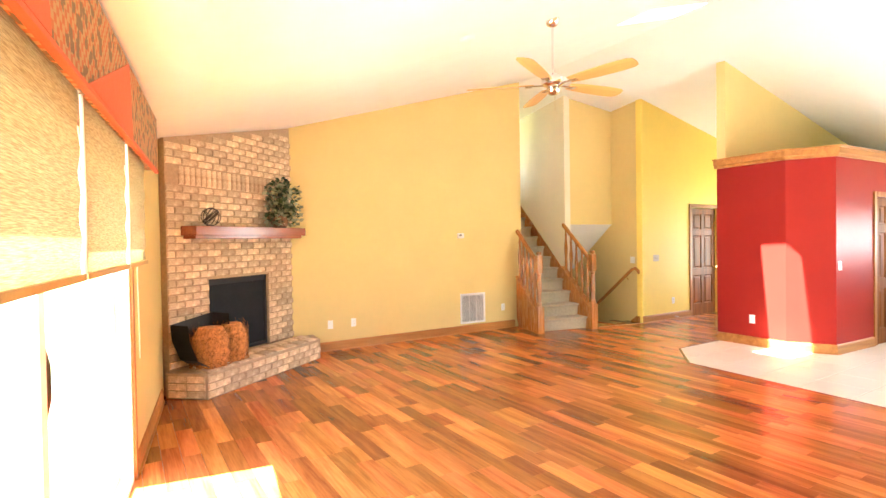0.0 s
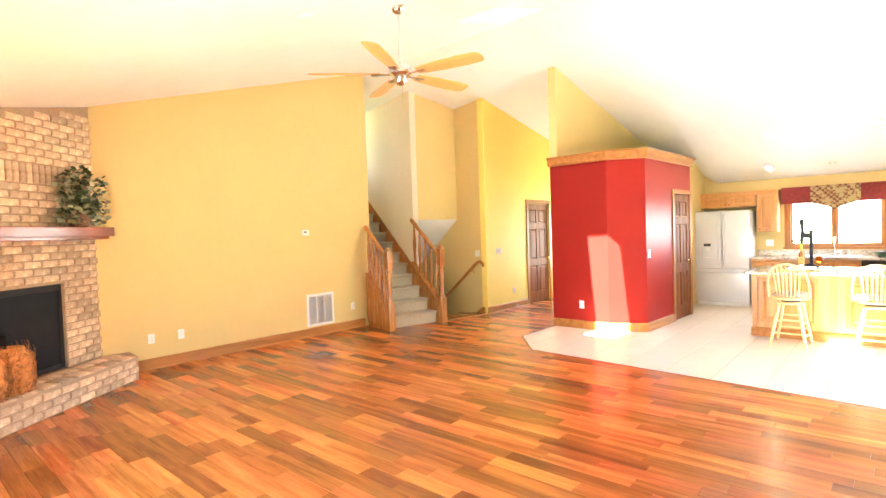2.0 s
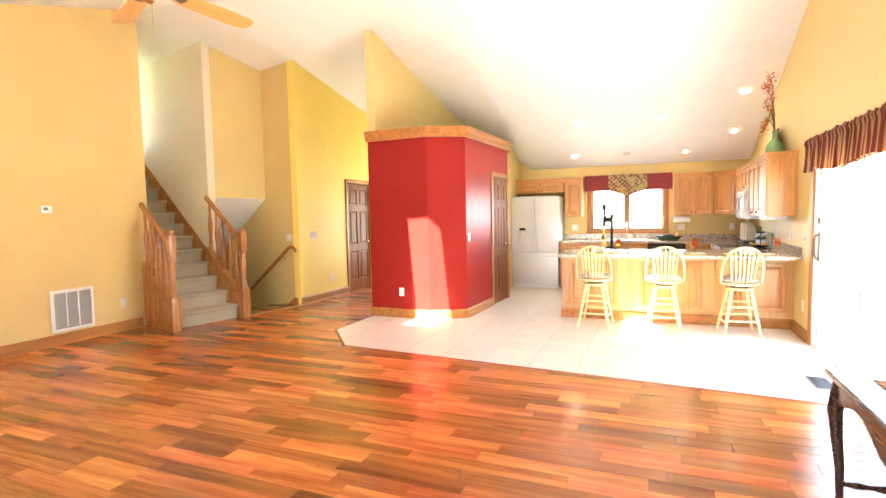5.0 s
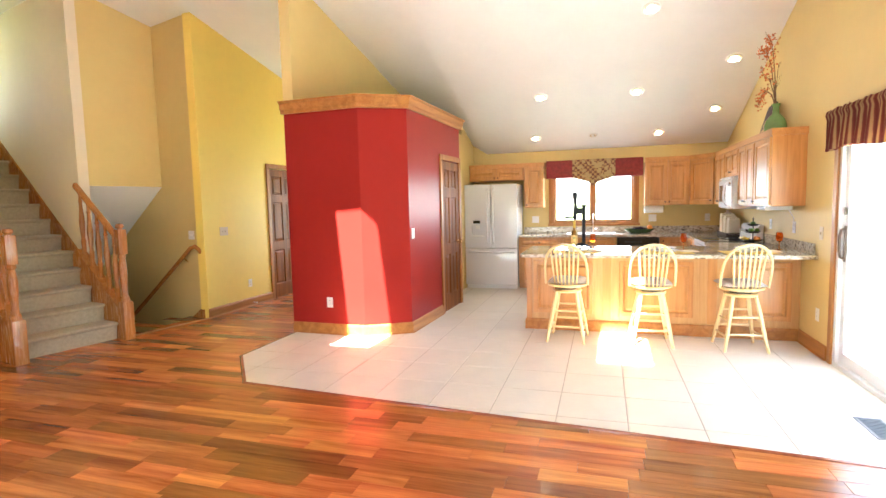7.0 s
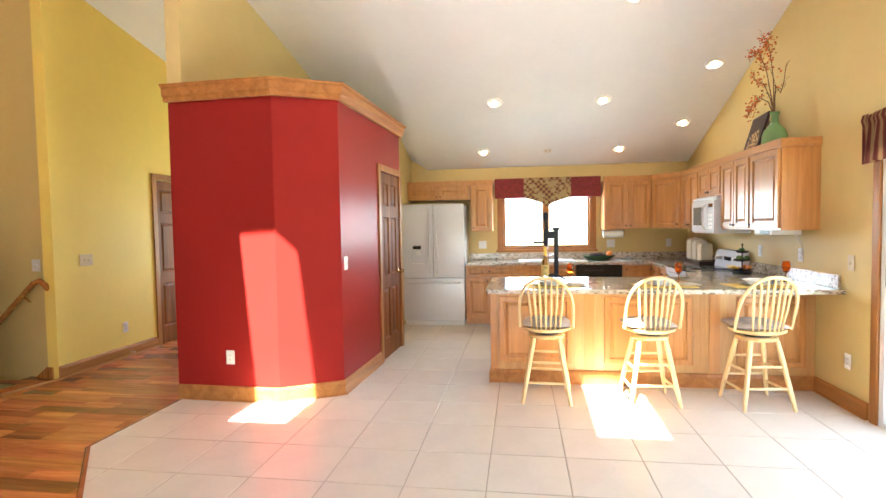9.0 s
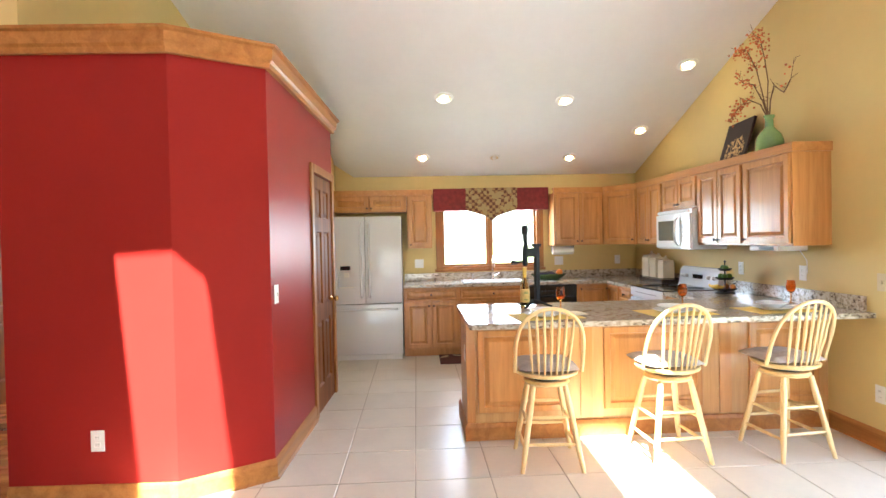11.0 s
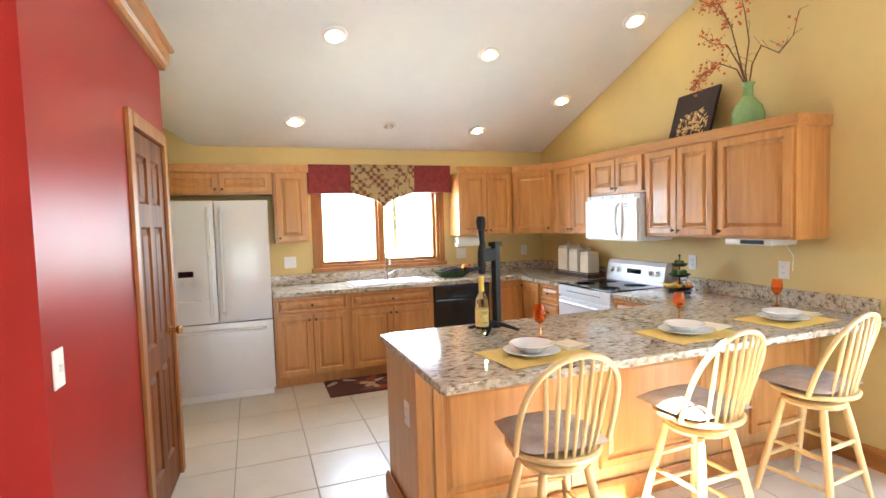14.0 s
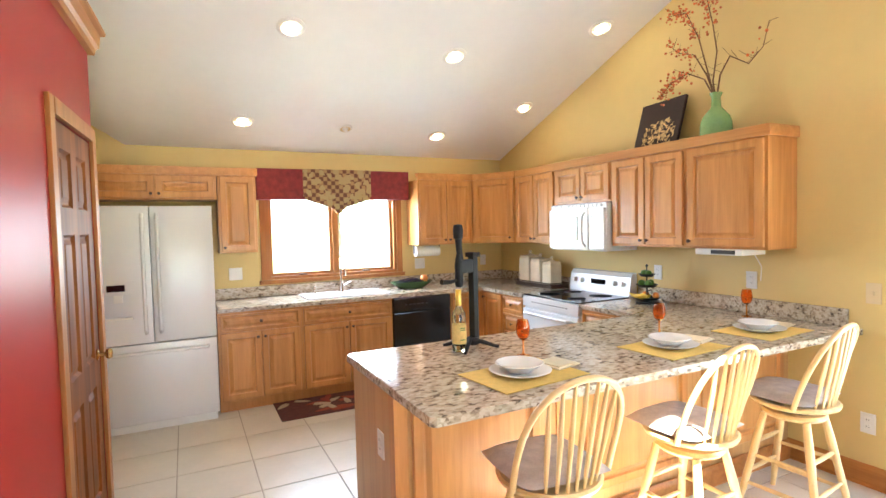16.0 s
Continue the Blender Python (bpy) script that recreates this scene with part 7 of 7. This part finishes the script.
rn = thing("table_runner", pose(3.40, -0.12, 0.7262), "beige cloth runner with a scalloped edge on the dark table", "table runner")
bm = bmesh.new()
pts = []
for i in range(41):
    pts.append((-0.5 + i * 0.025, 0.17 + 0.008 * math.cos(i * math.pi)))
for i in range(41):
    pts.append((0.5 - i * 0.025, -0.17 + 0.008 * math.cos(i * math.pi)))
bm_prism(bm, pts, 0, 0.003)
part("cloth", bm, mat("tan_runner", (0.4, 0.28, 0.16), 0.9, var=0.2, scale=40, bump=0.5, bump_scale=300), rn)

# ---- outdoors ----
for nm, b in (("deck_south", (3.5, 10.5, -5.5, Y_S - 0.16)), ("deck_west", (-6.5, -0.95, -3.5, 8.0))):
    dk = setting(thing(nm, pose(0, 0, 0), "sunlit pale wooden deck outside the glass door", "deck"))
    lo, hi = (b[2], b[3])
    y = lo
    k = 0
    if nm == "deck_south":
        while y < hi - 0.01:
            box_part("board", b[0], b[1], y, min(y + 0.138, hi), -0.1, -0.06, GROUND, dk, 0)
            y += 0.145
    else:
        x = b[0]
        while x < b[1] - 0.01:
            box_part("board", x, min(x + 0.138, b[1]), lo, hi, -0.1, -0.06, GROUND, dk, 0)
            x += 0.145
LEAF = mat("tree_leaf", (0.12, 0.2, 0.05), 0.7, var=0.4, scale=6, island=0.4)
BARK = mat("bark", (0.12, 0.08, 0.05), 0.95, var=0.3, scale=12, bump=0.8, bump_scale=20)


def tree(x, y, h, seed):
    rng = random.Random(seed)
    t = thing("tree", pose(x, y, -0.9), "broad leafy green tree in the garden", "tree", "garden trees")
    bm = bmesh.new()
    bm_tube(bm, [(0, 0, 0), (0.05, 0, h * 0.2), (-0.05, 0.05, h * 0.45), (0, 0, h * 0.8)], [0.22, 0.17, 0.12, 0.04], 10)
    tips = []
    for k in range(9):
        a = k * 0.7 * math.pi
        z0 = h * (0.25 + 0.05 * k)
        tip = Vector((math.cos(a) * h * 0.27, math.sin(a) * h * 0.27, z0 + h * 0.18))
        bm_tube(bm, [(0, 0, z0), tip * 0.5 + Vector((0, 0, z0 * 0.5 + 0.1)), tip], [0.08, 0.05, 0.02], 6)
        tips.append(tip)
    part("trunk", bm, BARK, t)
    bm = bmesh.new()
    tips.append(Vector((0, 0, h * 0.85)))
    for k in range(2600):
        c = rng.choice(tips) + Vector((rng.gauss(0, h * 0.09), rng.gauss(0, h * 0.09), rng.gauss(0, h * 0.08)))
        q = Euler((rng.uniform(-1, 1), rng.uniform(-1, 1), rng.uniform(0, 6.28))).to_matrix()
        s = rng.uniform(0.06, 0.13)
        bm.faces.new([bm.verts.new(c + q @ Vector(p) * s) for p in ((0, -1, 0), (0.6, 0, 0.1), (0, 1, 0), (-0.6, 0, 0.1))])
    part("crown", bm, LEAF, t)


for i, (x, y, h) in enumerate(((46, 9, 7), (50, -9, 8), (9, -26, 7), (2, -30, 8), (-30, 9, 7), (-34, -4, 8))):
    tree(x, y, h, 40 + i)

# ---- tiles and boards ----
floor_tiles = setting(thing("floor_tiles", pose(0, 0, 0), "cream ceramic floor tiles with darker grout", "floor"))
floor_boards = setting(thing("floor_boards", pose(0, 0, 0), "glossy red-brown cherry strip floor with mixed tones", "floor"))
TILE_POLY = [(5.73, Y_S), (X_E, Y_S), (X_E, PW - 0.04), (7.70, PW - 0.04), (6.74, 4.74), (6.08, 4.18)]
bm = bmesh.new()
bm_prism(bm, TILE_POLY, -0.0055, 0.0025)
part("grout_bed", bm, GROUT, floor_tiles)


def clip(poly, a, b):
    """The part of poly to the left of the line from a to b."""
    out = []
    side = lambda p: (b[0] - a[0]) * (p[1] - a[1]) - (b[1] - a[1]) * (p[0] - a[0])
    for p, q in zip(poly, poly[1:] + poly[:1]):
        sp, sq = side(p), side(q)
        if sp >= 0:
            out.append(p)
        if sp * sq < 0:
            k = sp / (sp - sq)
            out.append((p[0] + (q[0] - p[0]) * k, p[1] + (q[1] - p[1]) * k))
    return out


TS, GAP = 0.46, 0.0035


def tile_mesh(pts):
    bm = bmesh.new()
    n = len(pts)
    cx, cy = sum(p[0] for p in pts) / n, sum(p[1] for p in pts) / n
    lo = [bm.verts.new((x, y, 0.0)) for x, y in pts]
    mid = [bm.verts.new((x, y, 0.0045)) for x, y in pts]
    top = [bm.verts.new((cx + (x - cx) * 0.988, cy + (y - cy) * 0.988, 0.006)) for x, y in pts]
    for a, b in ((lo, mid), (mid, top)):
        for i in range(n):
            bm.faces.new((a[i], a[(i + 1) % n], b[(i + 1) % n], b[i]))
    bm.faces.new(top)
    return finish(bm, "tile", TILE)


h = TS / 2 - GAP
FULL = tile_mesh([(-h, -h), (h, -h), (h, h), (-h, h)])
for i in range(-11, 5):
    for j in range(-8, 7):
        cx, cy = 9.91 + i * TS, 2.28 + j * TS
        if (9.3 < cx < 11.0) is False and cx > 8.8 and cy < 2.0 and not (9.0 < cx < 11.3 and cy > 0):
            continue
        if 8.0 < cx < 9.6 and cy > 3.7:
            continue
        sq = [(cx - h, cy - h), (cx + h, cy - h), (cx + h, cy + h), (cx - h, cy + h)]
        cut = sq
        for a, b in zip(TILE_POLY, TILE_POLY[1:] + TILE_POLY[:1]):
            cut = clip(cut, a, b)
            if len(cut) < 3:
                break
        if len(cut) < 3:
            continue
        area = abs(sum(p[0] * q[1] - q[0] * p[1] for p, q in zip(cut, cut[1:] + cut[:1]))) / 2
        if area < 0.002:
            continue
        if area > (2 * h) ** 2 * 0.999:
            t = new("tile", FULL)
            t.location = (cx, cy, 0)
        else:
            t = new("tile", tile_mesh([(x - cx, y - cy) for x, y in cut]))
            t.location = (cx, cy, 0)
        t.parent = floor_tiles
run_trim("trim", [(5.73, Y_S), (6.08, 4.18), (6.74, 4.74), (7.70, PW - 0.04)], [(-0.028, 0.0005), (0.004, 0.0005), (0.004, 0.0075), (-0.02, 0.006)], MANTEL, "dark wood strip between boards and tiles", "trim")

BW = 0.127
random.seed(12)


def board_mesh(l, material):
    bm = bmesh.new()
    e, z0, z1 = 0.0012, -0.006, 0.0
    a, b, c, d = -BW / 2 + 0.0004, BW / 2 - 0.0004, 0.0004, l - 0.0004
    lo = [bm.verts.new(p) for p in ((a, c, z1 - e), (b, c, z1 - e), (b, d, z1 - e), (a, d, z1 - e))]
    hi = [bm.verts.new(p) for p in ((a + e, c + e, z1), (b - e, c + e, z1), (b - e, d - e, z1), (a + e, d - e, z1))]
    bot = [bm.verts.new((v.co.x, v.co.y, z0)) for v in lo]
    bm.faces.new(hi)
    for r0, r1 in ((bot, lo), (lo, hi)):
        for i in range(4):
            bm.faces.new((r0[i], r0[(i + 1) % 4], r1[(i + 1) % 4], r1[i]))
    return finish(bm, "board", material)


LENGTHS = (0.32, 0.46, 0.61, 0.78, 0.96)
BOARDS = {l: board_mesh(l, PLANK) for l in LENGTHS}


def lowest(x):
    """Where the boards begin, south to north, at x."""
    if x < 5.80:
        return Y_S - 0.02
    if x < 6.08:
        return Y_S + (x - 5.79) / 0.35 * 4.78
    if x < 6.74:
        return 4.12 + (x - 6.08) * 0.85
    return 4.68


placed = []
x = -0.62
while x < 11.9:
    y = lowest(x) - random.uniform(0.0, 0.25)
    end = Y_N + 0.02 if x < 7.09 else (6.57 - (x - 7.09) * 0.2125 if x < 8.15 else HALL_Y + 0.05)
    first = True
    while y < end - 0.02:
        l = random.choice(LENGTHS)
        placed.append((x, y, l))
        y += l
    x += BW


def near(p):
    """Distance from the walked line across the room."""
    a, b = Vector((0.6, 1.2)), Vector((5.6, 3.2))
    q = Vector((p[0], p[1] + p[2] / 2))
    s = max(0, min(1, (q - a).dot(b - a) / (b - a).length_squared))
    return (a + (b - a) * s - q).length


placed.sort(key=near)
for x, y, l in placed[:300]:
    b = new("board", BOARDS[l])
    b.parent = floor_boards
    b.location = (x, y, random.uniform(-0.0004, 0.0004))
verts, faces = [], []
for x, y, l in placed[300:]:
    k = len(verts)
    a, b, c, d, e = x - BW / 2 + 0.0004, x + BW / 2 - 0.0004, max(y, -0.62) + 0.0004, min(y + l, 7.5) - 0.0004, 0.0012
    verts += [(a, c, -0.006), (b, c, -0.006), (b, d, -0.006), (a, d, -0.006), (a + e, c + e, 0), (b - e, c + e, 0), (b - e, d - e, 0), (a + e, d - e, 0)]
    faces += [(k + 4, k + 5, k + 6, k + 7)] + [(k + i, k + (i + 1) % 4, k + 4 + (i + 1) % 4, k + 4 + i) for i in range(4)]
me = bpy.data.meshes.new("far_boards")
me.from_pydata(verts, [], faces)
me.materials.append(PLANK_J)
fb = new("far_boards", me)
fb.parent = floor_boards
fb["kind"] = "stuff"
